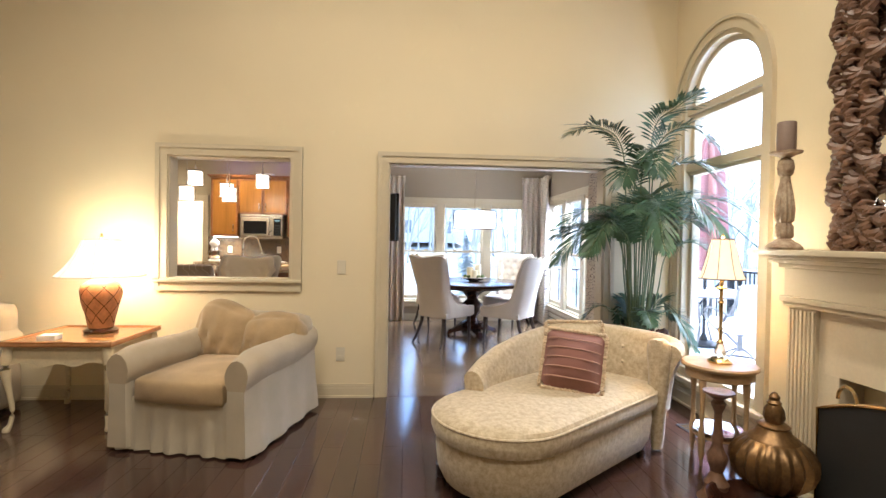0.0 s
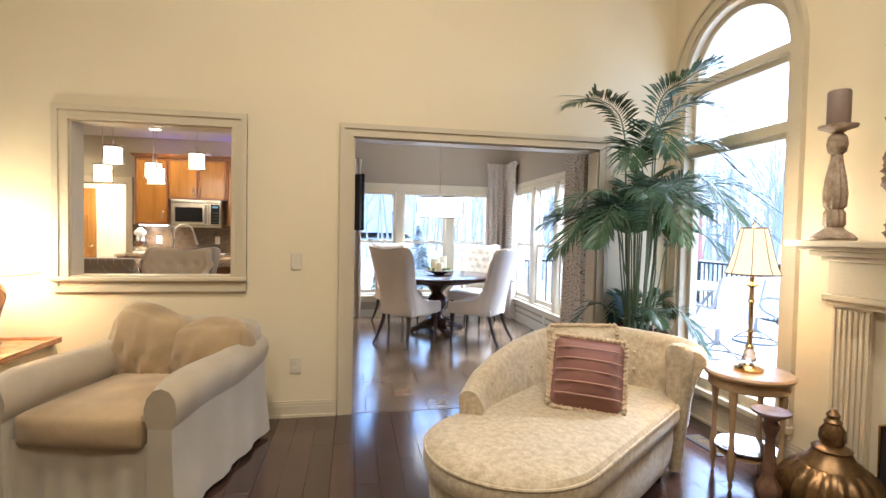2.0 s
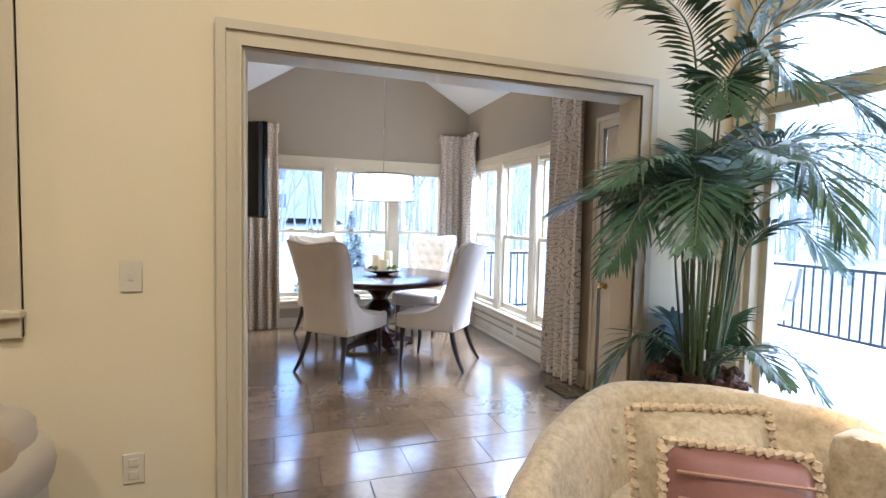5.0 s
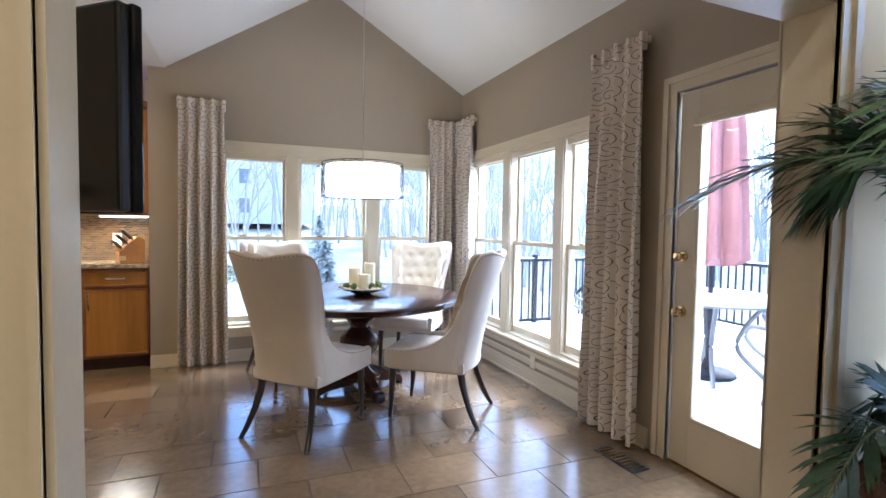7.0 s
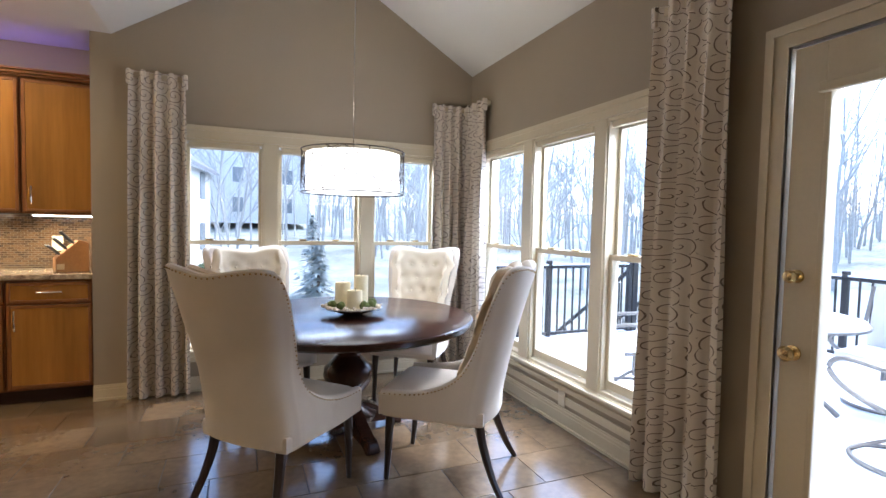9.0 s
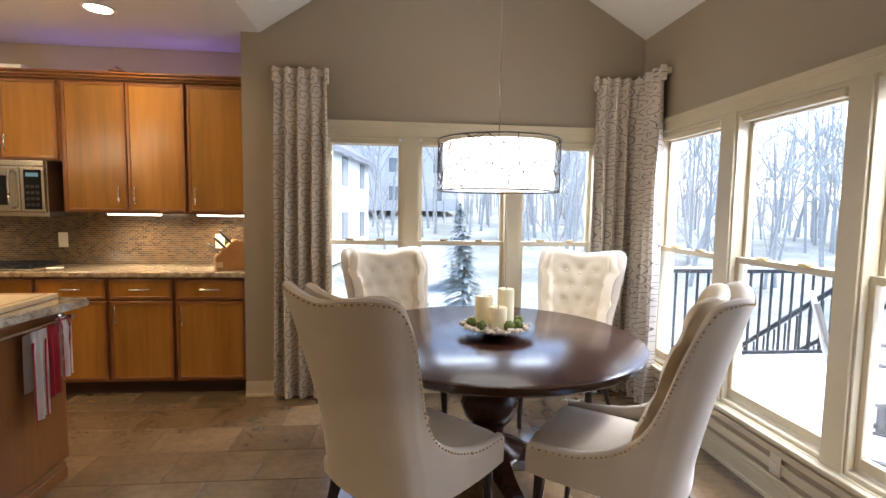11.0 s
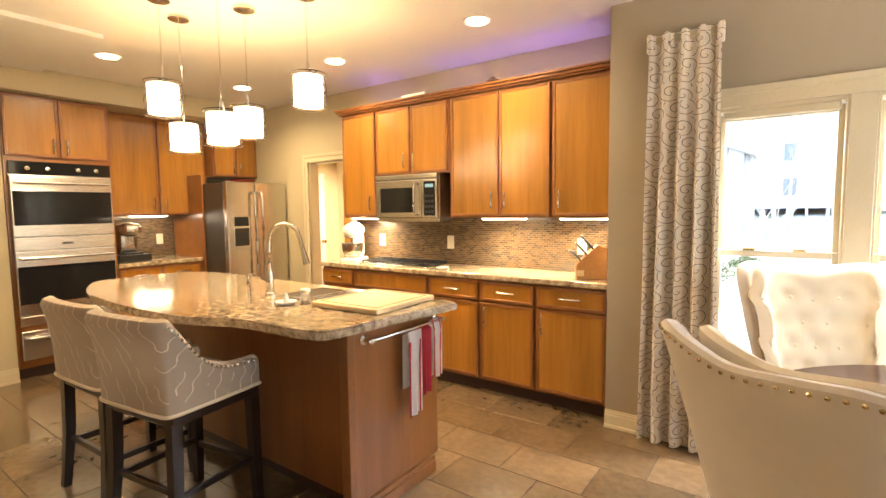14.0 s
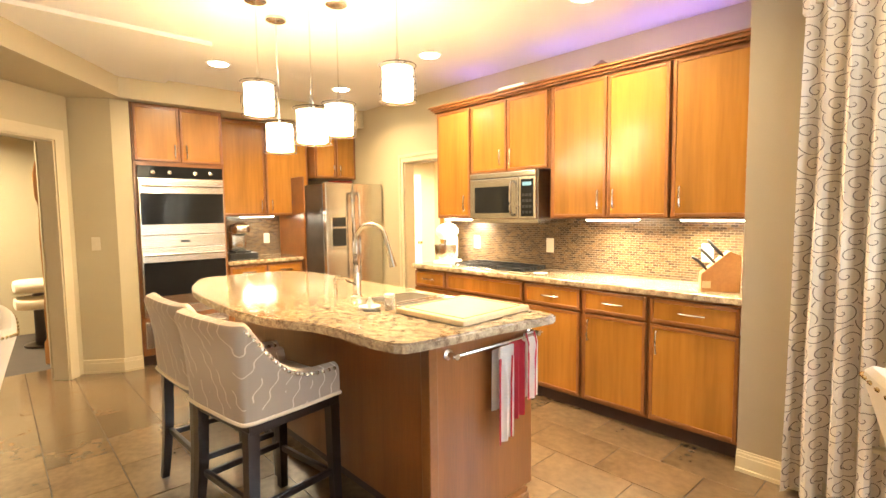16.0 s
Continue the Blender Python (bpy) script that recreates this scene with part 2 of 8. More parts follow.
def box(bm, x0, y0, z0, x1, y1, z1, bevel=0.0, segments=2, m=None):
    r = bmesh.ops.create_cube(bm, size=1.0, matrix=Matrix.LocRotScale(((x0 + x1) / 2, (y0 + y1) / 2, (z0 + z1) / 2), None, (abs(x1 - x0), abs(y1 - y0), abs(z1 - z0))))
    vs = r["verts"]
    if bevel:
        es = list({e for v in vs for e in v.link_edges})
        r = bmesh.ops.bevel(bm, geom=es, offset=bevel, segments=segments, profile=0.5, affect="EDGES")
        vs = list({v for f in r["faces"] for v in f.verts} | {v for v in vs if v.is_valid})
    if m is not None:
        bmesh.ops.transform(bm, matrix=m, verts=[v for v in vs if v.is_valid])
    return bm


def boxed(*a, **k):
    return box(bmesh.new(), *a, **k)


def lathe(bm, profile, seg=24, at=(0, 0), flute=0, depth=0.0, span=None):
    """A turned body from (radius, height) pairs; flute cuts that many grooves, between the heights of span."""
    rings = []
    for r, z in profile:
        ring = []
        for i in range(seg):
            a = 2 * math.pi * i / seg
            rr = r
            if flute and (span is None or span[0] <= z <= span[1]):
                rr = r * (1 - depth * (0.5 - 0.5 * math.cos(flute * a)))
            ring.append(bm.verts.new((at[0] + rr * math.cos(a), at[1] + rr * math.sin(a), z)))
        rings.append(ring)
    for a, b in zip(rings, rings[1:]):
        for i in range(seg):
            bm.faces.new((a[i], a[(i + 1) % seg], b[(i + 1) % seg], b[i]))
    bm.faces.new(rings[0][::-1])
    bm.faces.new(rings[-1])
    return bm


def loft(bm, rings, cap=True, closed=True):
    vs = [[bm.verts.new(p) for p in ring] for ring in rings]
    n = len(vs[0])
    for a, b in zip(vs, vs[1:]):
        for i in range(n if closed else n - 1):
            bm.faces.new((a[i], a[(i + 1) % n], b[(i + 1) % n], b[i]))
    if cap and closed:
        bm.faces.new(vs[0][::-1])
        bm.faces.new(vs[-1])
    return bm


def tube(bm, path, radius, seg=8, squash=1.0):
    """A round bar along a path; radius may be a list."""
    pts = [Vector(p) for p in path]
    rings = []
    for i, p in enumerate(pts):
        d = (pts[min(i + 1, len(pts) - 1)] - pts[max(i - 1, 0)]).normalized()
        side = d.cross(Vector((0, 0, 1)))
        side = side.normalized() if side.length > 1e-3 else Vector((1, 0, 0))
        up = side.cross(d)
        r = radius[i] if isinstance(radius, (list, tuple)) else radius
        rings.append([p + side * r * math.cos(2 * math.pi * k / seg) + up * r * squash * math.sin(2 * math.pi * k / seg) for k in range(seg)])
    return loft(bm, rings)


def smoothpath(pts, n=6):
    """Catmull-Rom points through pts."""
    p = [Vector(a) for a in pts]
    p = [2 * p[0] - p[1]] + p + [2 * p[-1] - p[-2]]
    out = []
    for i in range(1, len(p) - 2):
        for k in range(n):
            t = k / n
            a, b, c, d = p[i - 1], p[i], p[i + 1], p[i + 2]
            out.append(0.5 * (2 * b + (c - a) * t + (2 * a - 5 * b + 4 * c - d) * t * t + (3 * b - a - 3 * c + d) * t ** 3))
    return out + [p[-2]]


def puff(bm, x0, y0, z0, x1, y1, z1, bulge=0.25, n=8, m=None, edge=0.5):
    """A stuffed cushion: a box whose faces swell and whose edges are round."""
    cx, cy, cz = (x0 + x1) / 2, (y0 + y1) / 2, (z0 + z1) / 2
    hx, hy, hz = (x1 - x0) / 2, (y1 - y0) / 2, (z1 - z0) / 2
    tmp = bmesh.new()
    bmesh.ops.create_cube(tmp, size=2.0)
    bmesh.ops.subdivide_edges(tmp, edges=tmp.edges[:], cuts=n, use_grid_fill=True)
    hs = min(hx, hy, hz) * edge
    for v in tmp.verts:
        q = v.co.copy()
        p = Vector((q.x * hx, q.y * hy, q.z * hz))
        core = Vector((max(-hx + hs, min(hx - hs, p.x)), max(-hy + hs, min(hy - hs, p.y)), max(-hz + hs, min(hz - hs, p.z))))
        d = p - core
        if d.length > hs:
            p = core + d.normalized() * hs
        w = [(1 - q.x ** 2) * (1 - q.y ** 2), (1 - q.y ** 2) * (1 - q.z ** 2), (1 - q.x ** 2) * (1 - q.z ** 2)]
        k = bulge * min(hx, hy, hz)
        if abs(q.z) > 0.999:
            p.z += math.copysign(k * w[0], q.z)
        if abs(q.x) > 0.999:
            p.x += math.copysign(k * w[1], q.x)
        if abs(q.y) > 0.999:
            p.y += math.copysign(k * w[2], q.y)
        v.co = p + Vector((cx, cy, cz))
    if m is not None:
        bmesh.ops.transform(tmp, matrix=m, verts=tmp.verts[:])
    me = bpy.data.meshes.new("tmp")
    tmp.to_mesh(me)
    tmp.free()
    bm.from_mesh(me)
    bpy.data.meshes.remove(me)
    return bm


def prism(bm, outline, z0, z1, bevel=0.0):
    """An upright prism over a plan outline."""
    a = [bm.verts.new((x, y, z0)) for x, y in outline]
    b = [bm.verts.new((x, y, z1)) for x, y in outline]
    n = len(a)
    fs = [bm.faces.new(a[::-1]), bm.faces.new(b)]
    for i in range(n):
        fs.append(bm.faces.new((a[i], a[(i + 1) % n], b[(i + 1) % n], b[i])))
    if bevel:
        es = list({e for f in fs[:2] for e in f.edges})
        bmesh.ops.bevel(bm, geom=es, offset=bevel, segments=3, profile=0.5, affect="EDGES")
    return bm


def wall_x(bm, y0, y1, x0, x1, z0, z1, holes=()):
    """A wall along x with rectangular holes (x0, x1, z0, z1)."""
    cuts = sorted({x0, x1, *(h[0] for h in holes), *(h[1] for h in holes)})
    for a, b in zip(cuts, cuts[1:]):
        spans = [(z0, z1)]
        for h in holes:
            if h[0] <= a and h[1] >= b:
                spans = [s for lo, hi in spans for s in ((lo, min(hi, h[2])), (max(lo, h[3]), hi)) if s[1] - s[0] > 1e-4]
        for lo, hi in spans:
            box(bm, a, y0, lo, b, y1, hi)
    return bm


def wall_y(bm, x0, x1, y0, y1, z0, z1, holes=()):
    tmp = wall_x(bmesh.new(), -x1, -x0, y0, y1, z0, z1, holes)
    bmesh.ops.transform(tmp, matrix=Matrix.Rotation(radians(90), 4, "Z"), verts=tmp.verts[:])
    me = bpy.data.meshes.new("tmp")
    tmp.to_mesh(me)
    tmp.free()
    bm.from_mesh(me)
    bpy.data.meshes.remove(me)
    return bm


def setting(name, bm, material, label="", category=""):
    ob = part(name, bm, material)
    return tagged(ob, label or name.replace("_", " "), category or name.split("_")[0], kind="structure")


def shell(path, heights, z0=0.36, thick=0.05, flare=0.05, rows=6, top=4, lean=None):
    """An upholstered shell along a plan path, its top at the given heights; flare: how far the top leans outwards."""
    bm = bmesh.new()
    pts = [Vector((p[0], p[1])) for p in path]
    rings = []
    for i, p in enumerate(pts):
        d = (pts[min(i + 1, len(pts) - 1)] - pts[max(i - 1, 0)]).normalized()
        out = Vector((d.y, -d.x))
        h = heights[i]
        f = flare[i] if isinstance(flare, (list, tuple)) else flare
        ring = []
        for k in range(rows + 1):
            s = k / rows
            z = z0 + (h - z0 - thick / 2) * s
            q = p + out * f * (0.25 * s + 0.75 * s ** 3)
            ring.append((q.x, q.y, z))
        for k in range(1, top):
            a = math.pi * k / top
            q = p + out * (f - thick / 2 + thick / 2 * math.cos(a))
            ring.append((q.x, q.y, h - thick / 2 + thick / 2 * math.sin(a)))
        for k in range(rows, -1, -1):
            s = k / rows
            z = z0 + (h - z0 - thick / 2) * s
            q = p + out * (f * (0.25 * s + 0.75 * s ** 3) - thick)
            ring.append((q.x, q.y, z))
        rings.append(ring)
    loft(bm, rings)
    bmesh.ops.recalc_face_normals(bm, faces=bm.faces[:])
    return bm


def knobs(bm, points, r=0.006):
    for p in points:
        bmesh.ops.create_icosphere(bm, subdivisions=1, radius=r, matrix=Matrix.Translation(p))
    return bm


def pattern_scroll(name, ground, ink, scale):
    """Cloth with a printed scroll: curls set out from scattered centres."""
    m = mat(name, ground, 0.85, vary=0.06, fine=220, sheen=0.2)
    nt = m.node_tree
    b = nt.nodes["Principled BSDF"]
    old = b.inputs["Base Color"].links[0].from_socket
    tc = nt.nodes.new("ShaderNodeTexCoord")
    sep = nt.nodes.new("ShaderNodeSeparateXYZ")
    flat = nt.nodes.new("ShaderNodeCombineXYZ")
    nt.links.new(tc.outputs["Object"], sep.inputs[0])
    nt.links.new(sep.outputs[0], flat.inputs[0])
    nt.links.new(sep.outputs[2], flat.inputs[1])
    v = nt.nodes.new("ShaderNodeTexVoronoi")
    v.voronoi_dimensions = "2D"
    v.inputs["Scale"].default_value = scale
    v.inputs["Randomness"].default_value = 0.6
    nt.links.new(flat.outputs[0], v.inputs["Vector"])
    df = nt.nodes.new("ShaderNodeVectorMath")
    df.operation = "SUBTRACT"
    nt.links.new(flat.outputs[0], df.inputs[0])
    nt.links.new(v.outputs["Position"], df.inputs[1])
    ds = nt.nodes.new("ShaderNodeSeparateXYZ")
    nt.links.new(df.outputs[0], ds.inputs[0])
    at = nt.nodes.new("ShaderNodeMath")
    at.operation = "ARCTAN2"
    nt.links.new(ds.outputs[1], at.inputs[0])
    nt.links.new(ds.outputs[0], at.inputs[1])
    a = nt.nodes.new("ShaderNodeMath")
    a.operation = "MULTIPLY_ADD"
    a.inputs[1].default_value = 17.0
    nt.links.new(v.outputs["Distance"], a.inputs[0])
    nt.links.new(at.outputs[0], a.inputs[2])
    s = nt.nodes.new("ShaderNodeMath")
    s.operation = "SINE"
    nt.links.new(a.outputs[0], s.inputs[0])
    r = nt.nodes.new("ShaderNodeValToRGB")
    r.color_ramp.elements[0].position, r.color_ramp.elements[1].position = 0.885, 0.965
    nt.links.new(s.outputs[0], r.inputs[0])
    mx = nt.nodes.new("ShaderNodeMix")
    mx.data_type = "RGBA"
    mx.inputs[7].default_value = (*ink, 1)
    nt.links.new(r.outputs[0], mx.inputs[0])
    nt.links.new(old, mx.inputs[6])
    nt.links.new(mx.outputs[2], b.inputs["Base Color"])
    return m


def pattern_squiggle(name, ground, ink, scale):
    """Cloth with woven wavy lines that break off and start again."""
    m = mat(name, ground, 0.88, vary=0.05, fine=260, sheen=0.2, bump=0.1)
    nt = m.node_tree
    b = nt.nodes["Principled BSDF"]
    old = b.inputs["Base Color"].links[0].from_socket
    tc = nt.nodes.new("ShaderNodeTexCoord")
    sep = nt.nodes.new("ShaderNodeSeparateXYZ")
    nt.links.new(tc.outputs["Object"], sep.inputs[0])

    def op(kind, a, b=None, c=None):
        n = nt.nodes.new("ShaderNodeMath")
        n.operation = kind
        for i, q in enumerate((a, b, c)):
            if q is None:
                continue
            if isinstance(q, (int, float)):
                n.inputs[i].default_value = q
            else:
                nt.links.new(q, n.inputs[i])
        return n.outputs[0]

    across = op("SUBTRACT", sep.outputs[0], sep.outputs[1])
    wig = op("MULTIPLY", op("SINE", op("MULTIPLY", sep.outputs[2], 95.0)), 0.11)
    slant = op("MULTIPLY", sep.outputs[2], scale * 2.4)
    phase = op("ADD", op("MULTIPLY_ADD", across, scale * 5.2, slant), wig)
    fr = op("FRACT", phase)
    near = op("ABSOLUTE", op("SUBTRACT", fr, 0.5))
    line = op("LESS_THAN", near, 0.036)
    cut = nt.nodes.new("ShaderNodeTexNoise")
    cut.inputs["Scale"].default_value = 9.0
    nt.links.new(tc.outputs["Object"], cut.inputs["Vector"])
    on = op("GREATER_THAN", cut.outputs["Fac"], 0.46)
    ink_on = op("MULTIPLY", line, on)
    mx = nt.nodes.new("ShaderNodeMix")
    mx.data_type = "RGBA"
    mx.inputs[7].default_value = (*ink, 1)
    nt.links.new(ink_on, mx.inputs[0])
    nt.links.new(old, mx.inputs[6])
    nt.links.new(mx.outputs[2], b.inputs["Base Color"])
    return m


def mosaic(name):
    """Small glass mosaic strips with pale joints."""
    m = bpy.data.materials.new(name)
    m.use_nodes = True
    nt = m.node_tree
    b = nt.nodes["Principled BSDF"]
    tc = nt.nodes.new("ShaderNodeTexCoord")
    sp = nt.nodes.new("ShaderNodeSeparateXYZ")
    ad = nt.nodes.new("ShaderNodeMath")
    cb = nt.nodes.new("ShaderNodeCombineXYZ")
    nt.links.new(tc.outputs["Object"], sp.inputs[0])
    nt.links.new(sp.outputs[0], ad.inputs[0])
    nt.links.new(sp.outputs[1], ad.inputs[1])
    nt.links.new(ad.outputs[0], cb.inputs[0])
    nt.links.new(sp.outputs[2], cb.inputs[1])
    br = nt.nodes.new("ShaderNodeTexBrick")
    br.inputs["Scale"].default_value = 1.0
    br.inputs["Brick Width"].default_value, br.inputs["Row Height"].default_value = 0.042, 0.0165
    br.inputs["Mortar Size"].default_value = 0.0016
    br.inputs["Color1"].default_value = (0.125, 0.072, 0.031, 1)
    br.inputs["Color2"].default_value = (0.045, 0.028, 0.017, 1)
    br.inputs["Mortar"].default_value = (0.17, 0.13, 0.09, 1)
    nt.links.new(cb.outputs[0], br.inputs["Vector"])
    nt.links.new(br.outputs["Color"], b.inputs["Base Color"])
    bp = nt.nodes.new("ShaderNodeBump")
    bp.inputs["Strength"].default_value, bp.inputs["Distance"].default_value = 0.6, -0.002
    nt.links.new(br.outputs["Fac"], bp.inputs["Height"])
    nt.links.new(bp.outputs[0], b.inputs["Normal"])
    b.inputs["Roughness"].default_value = 0.22
    return m


CURTAIN = pattern_scroll("scroll_print_curtain", (0.68, 0.60, 0.50), (0.17, 0.125, 0.10), 11.5)
STOOLCLOTH = pattern_squiggle("squiggle_weave", (0.42, 0.335, 0.255), (0.74, 0.64, 0.50), 2.9)
MOSAIC = mosaic("glass_mosaic_backsplash")
LAMPSHADE = mat("lit_parchment_shade", (1.0, 0.80, 0.50), 0.8, vary=0.05, glow=0.15)
LAMPSHADE2 = mat("lit_cream_silk_shade", (1.0, 0.74, 0.42), 0.8, vary=0.08, glow=0.13)
DRUMGLOW = mat("lit_drum_shade", (1.0, 0.92, 0.80), 0.8, vary=0.02, glow=0.6)
PENDGLOW = mat("lit_pendant_shade", (1.0, 0.84, 0.60), 0.8, vary=0.02, glow=0.6)
CRYSTAL = mat("cut_crystal", (0.95, 0.95, 0.95), 0.05, trans=0.9, vary=0.01)
LEAFY = mat("moss_ball_green", (0.14, 0.17, 0.04), 0.9, vary=0.4, scale=40, bump=0.8)
PEBBLE = mat("ivory_pebble", (0.72, 0.62, 0.48), 0.6, vary=0.15, scale=30)
REDCLOTH = mat("red_towel_stripe", (0.50, 0.03, 0.05), 0.9, vary=0.1, fine=300, bump=0.2)
WHITECLOTH = mat("white_towel", (0.80, 0.74, 0.68), 0.9, vary=0.06, fine=300, bump=0.2)
BOARD = mat("maple_board", (0.72, 0.55, 0.32), 0.45, vary=0.12, scale=4, stretch=(1, 7, 1))
KNIFEBLOCK = mat("beech_block", (0.42, 0.21, 0.075), 0.4, vary=0.18, scale=5)
FABRIC_DARK = mat("lamp_cord_dark", (0.05, 0.04, 0.03), 0.6)
SLATE = mat("firebox_black", (0.012, 0.011, 0.01), 0.7, vary=0.2)
SURROUND = mat("cream_stone_surround", (0.62, 0.53, 0.38), 0.35, vary=0.08, scale=4)
MIRROR = mat("silvered_mirror", (0.9, 0.9, 0.9), 0.02, 1.0, vary=0.0)
CAN_TRIM = mat("white_can_trim", (0.8, 0.76, 0.7), 0.4)


# ---- the shell ----
W1A, W1B = 4.745, 4.885          # wall between living room and breakfast room
NY, EX = 8.745, 2.71             # faces of the window walls
KX, KY = -0.265, 9.24            # end of the cabinet recess, kitchen back wall
KC = 2.63                        # kitchen ceiling
TOP = 4.7                        # living room ceiling
OPEN = (0.228, 2.085, 0.0, 1.962)
PASS = (-1.545, -0.568, 0.972, 1.978)
NWIN = (0.32, 2.36, 0.33, 1.94)
EWIN = (6.22, 8.48, 0.33, 1.97)
DOOR = (5.09, 5.855, 0.0, 2.04)
ARCH = (3.67, 4.63, 0.24, 2.43)

bm = wall_x(bmesh.new(), W1A, (W1A + W1B) / 2, -4.6, EX, 0, TOP, (OPEN, PASS))
setting("wall_living_north", bm, CREAM, "tall cream painted wall with a cased opening and a pass-through", "wall")
bm = wall_x(bmesh.new(), (W1A + W1B) / 2, W1B, -5.2, EX, 0, TOP, (OPEN, PASS))
setting("wall_kitchen_south", bm, KHAKI, "khaki painted wall behind the breakfast room", "wall")

# east wall, with the arched window of the living room
bm = wall_y(bmesh.new(), EX, EX + 0.07, -3.2, W1B - 0.05, -0.3, TOP, ((ARCH[0], ARCH[1], ARCH[2], TOP),))
ac, ar = (ARCH[0] + ARCH[1]) / 2, (ARCH[1] - ARCH[0]) / 2


def arch_fill(bm, x0, x1):
    n = 20
    for i in range(n):
        a0, a1 = math.pi * i / n, math.pi * (i + 1) / n
        p0, p1 = (ac - ar * math.cos(a0), ARCH[3] + ar * math.sin(a0)), (ac - ar * math.cos(a1), ARCH[3] + ar * math.sin(a1))
        quad = [(p0[0], p0[1]), (p1[0], p1[1]), (p1[0], TOP), (p0[0], TOP)]
        loft(bm, [[(x0, y, z) for y, z in quad], [(x1, y, z) for y, z in quad]])


arch_fill(bm, EX, EX + 0.07)
setting("wall_living_east", bm, CREAM, "cream painted wall with an arched window", "wall")
bm = wall_y(bmesh.new(), EX, EX + 0.07, W1B - 0.05, NY + 0.14, -0.3, 4.2, (EWIN, DOOR))
setting("wall_breakfast_east", bm, TAUPE, "taupe painted wall with a row of windows and a glazed door", "wall")
bm = wall_y(bmesh.new(), EX + 0.07, EX + 0.16, -3.2, NY + 0.2, -0.3, TOP, (EWIN, DOOR, (ARCH[0], ARCH[1], ARCH[2], TOP)))
arch_fill(bm, EX + 0.07, EX + 0.16)
setting("wall_outer_east", bm, WHITE, "pale outer wall cladding", "wall")
bm = wall_x(bmesh.new(), NY, NY + 0.14, KX, EX + 0.07, -0.3, 4.2, (NWIN,))
setting("wall_breakfast_north", bm, TAUPE, "taupe gable wall with three windows", "wall")
bm = boxed(KX, NY + 0.14, -0.3, KX + 0.14, KY + 0.14, KC + 0.6)
setting("wall_stub", bm, TAUPE, "taupe return wall beside the cabinets", "wall")
PDOOR = (-3.72, -3.07, 0.0, 1.95)
bm = wall_x(bmesh.new(), KY, KY + 0.12, -5.4, KX, 0, KC + 0.6, (PDOOR,))
setting("wall_kitchen_north", bm, KHAKI, "khaki painted kitchen wall behind the cabinets", "wall")
WDOOR = (5.0, 6.2, 0.0, 2.5)
bm = wall_y(bmesh.new(), -5.32, -5.2, W1A, KY + 0.12, 0, KC + 0.6, (WDOOR,))
setting("wall_kitchen_west", bm, KHAKI, "khaki painted wall with a cased doorway", "wall")
bm = wall_y(bmesh.new(), -4.7, -4.6, -3.2, W1A, 0, TOP)
setting("wall_living_west", bm, CREAM, "cream painted living room wall", "wall")
bm = wall_x(bmesh.new(), -3.3, -3.2, -4.7, EX + 0.07, 0, TOP)
setting("wall_living_south", bm, CREAM, "cream painted living room wall", "wall")

# ceilings
setting("ceiling_living", boxed(-4.7, -3.3, TOP, EX + 0.16, W1B, TOP + 0.1), CEIL, "white living room ceiling", "ceiling")
setting("ceiling_kitchen", boxed(-5.4, W1B, KC, -0.134, KY + 0.12, KC + 0.1), CEIL, "white kitchen ceiling with recessed lights", "ceiling")
RIDGE, VR, VZR = 1.28, EX, 2.70
bm = bmesh.new()
for (xa, za), (xb, zb) in (((-0.134, KC), (RIDGE, 3.55)), ((RIDGE, 3.55), (VR + 0.05, VZR - 0.02))):
    prof = [(xa, za), (xb, zb), (xb, zb + 0.1), (xa, za + 0.1)]
    loft(bm, [[(x, W1B, z) for x, z in prof], [(x, NY + 0.02, z) for x, z in prof]])
setting("ceiling_vault", bm, CEIL, "white vaulted breakfast room ceiling", "ceiling")

# floors
setting("floor_living", boxed(-4.7, -3.3, -0.1, EX, W1A, -0.012), SUBFLOOR, "dark hardwood plank floor", "floor")
setting("floor_kitchen", boxed(-5.4, W1A, -0.1, EX, KY + 0.1, -0.004), GROUT, "slate-look tile floor", "floor")


def moulding(bm, a, b, out, height, depth):
    """A stepped skirting between two floor points, out: the way it faces."""
    for z0, z1, d in ((0, height * 0.72, depth), (height * 0.72, height * 0.88, depth * 0.7), (height * 0.88, height, depth * 0.4), (0, 0.018, depth * 1.7)):
        x0, x1 = sorted((a[0], b[0]))
        y0, y1 = sorted((a[1], b[1]))
        if out[0]:
            x0, x1 = sorted((a[0], a[0] + out[0] * d))
        else:
            y0, y1 = sorted((a[1], a[1] + out[1] * d))
        box(bm, x0, y0, z0, x1, y1, z1)


bm = bmesh.new()
moulding(bm, (-4.6, W1A), (0.13, W1A), (0, -1), 0.11, 0.016)
moulding(bm, (2.18, W1A), (EX, W1A), (0, -1), 0.11, 0.016)
moulding(bm, (EX, 3.31), (EX, W1A), (-1, 0), 0.14, 0.02)
moulding(bm, (EX, 5.99), (EX, NY), (-1, 0), 0.12, 0.018)
moulding(bm, (KX, NY), (EX, NY), (0, -1), 0.11, 0.016)
moulding(bm, (-5.2, 6.3), (-5.2, 6.75), (1, 0), 0.12, 0.016)
setting("baseboard", bm, TRIM, "cream painted stepped baseboard", "baseboard")


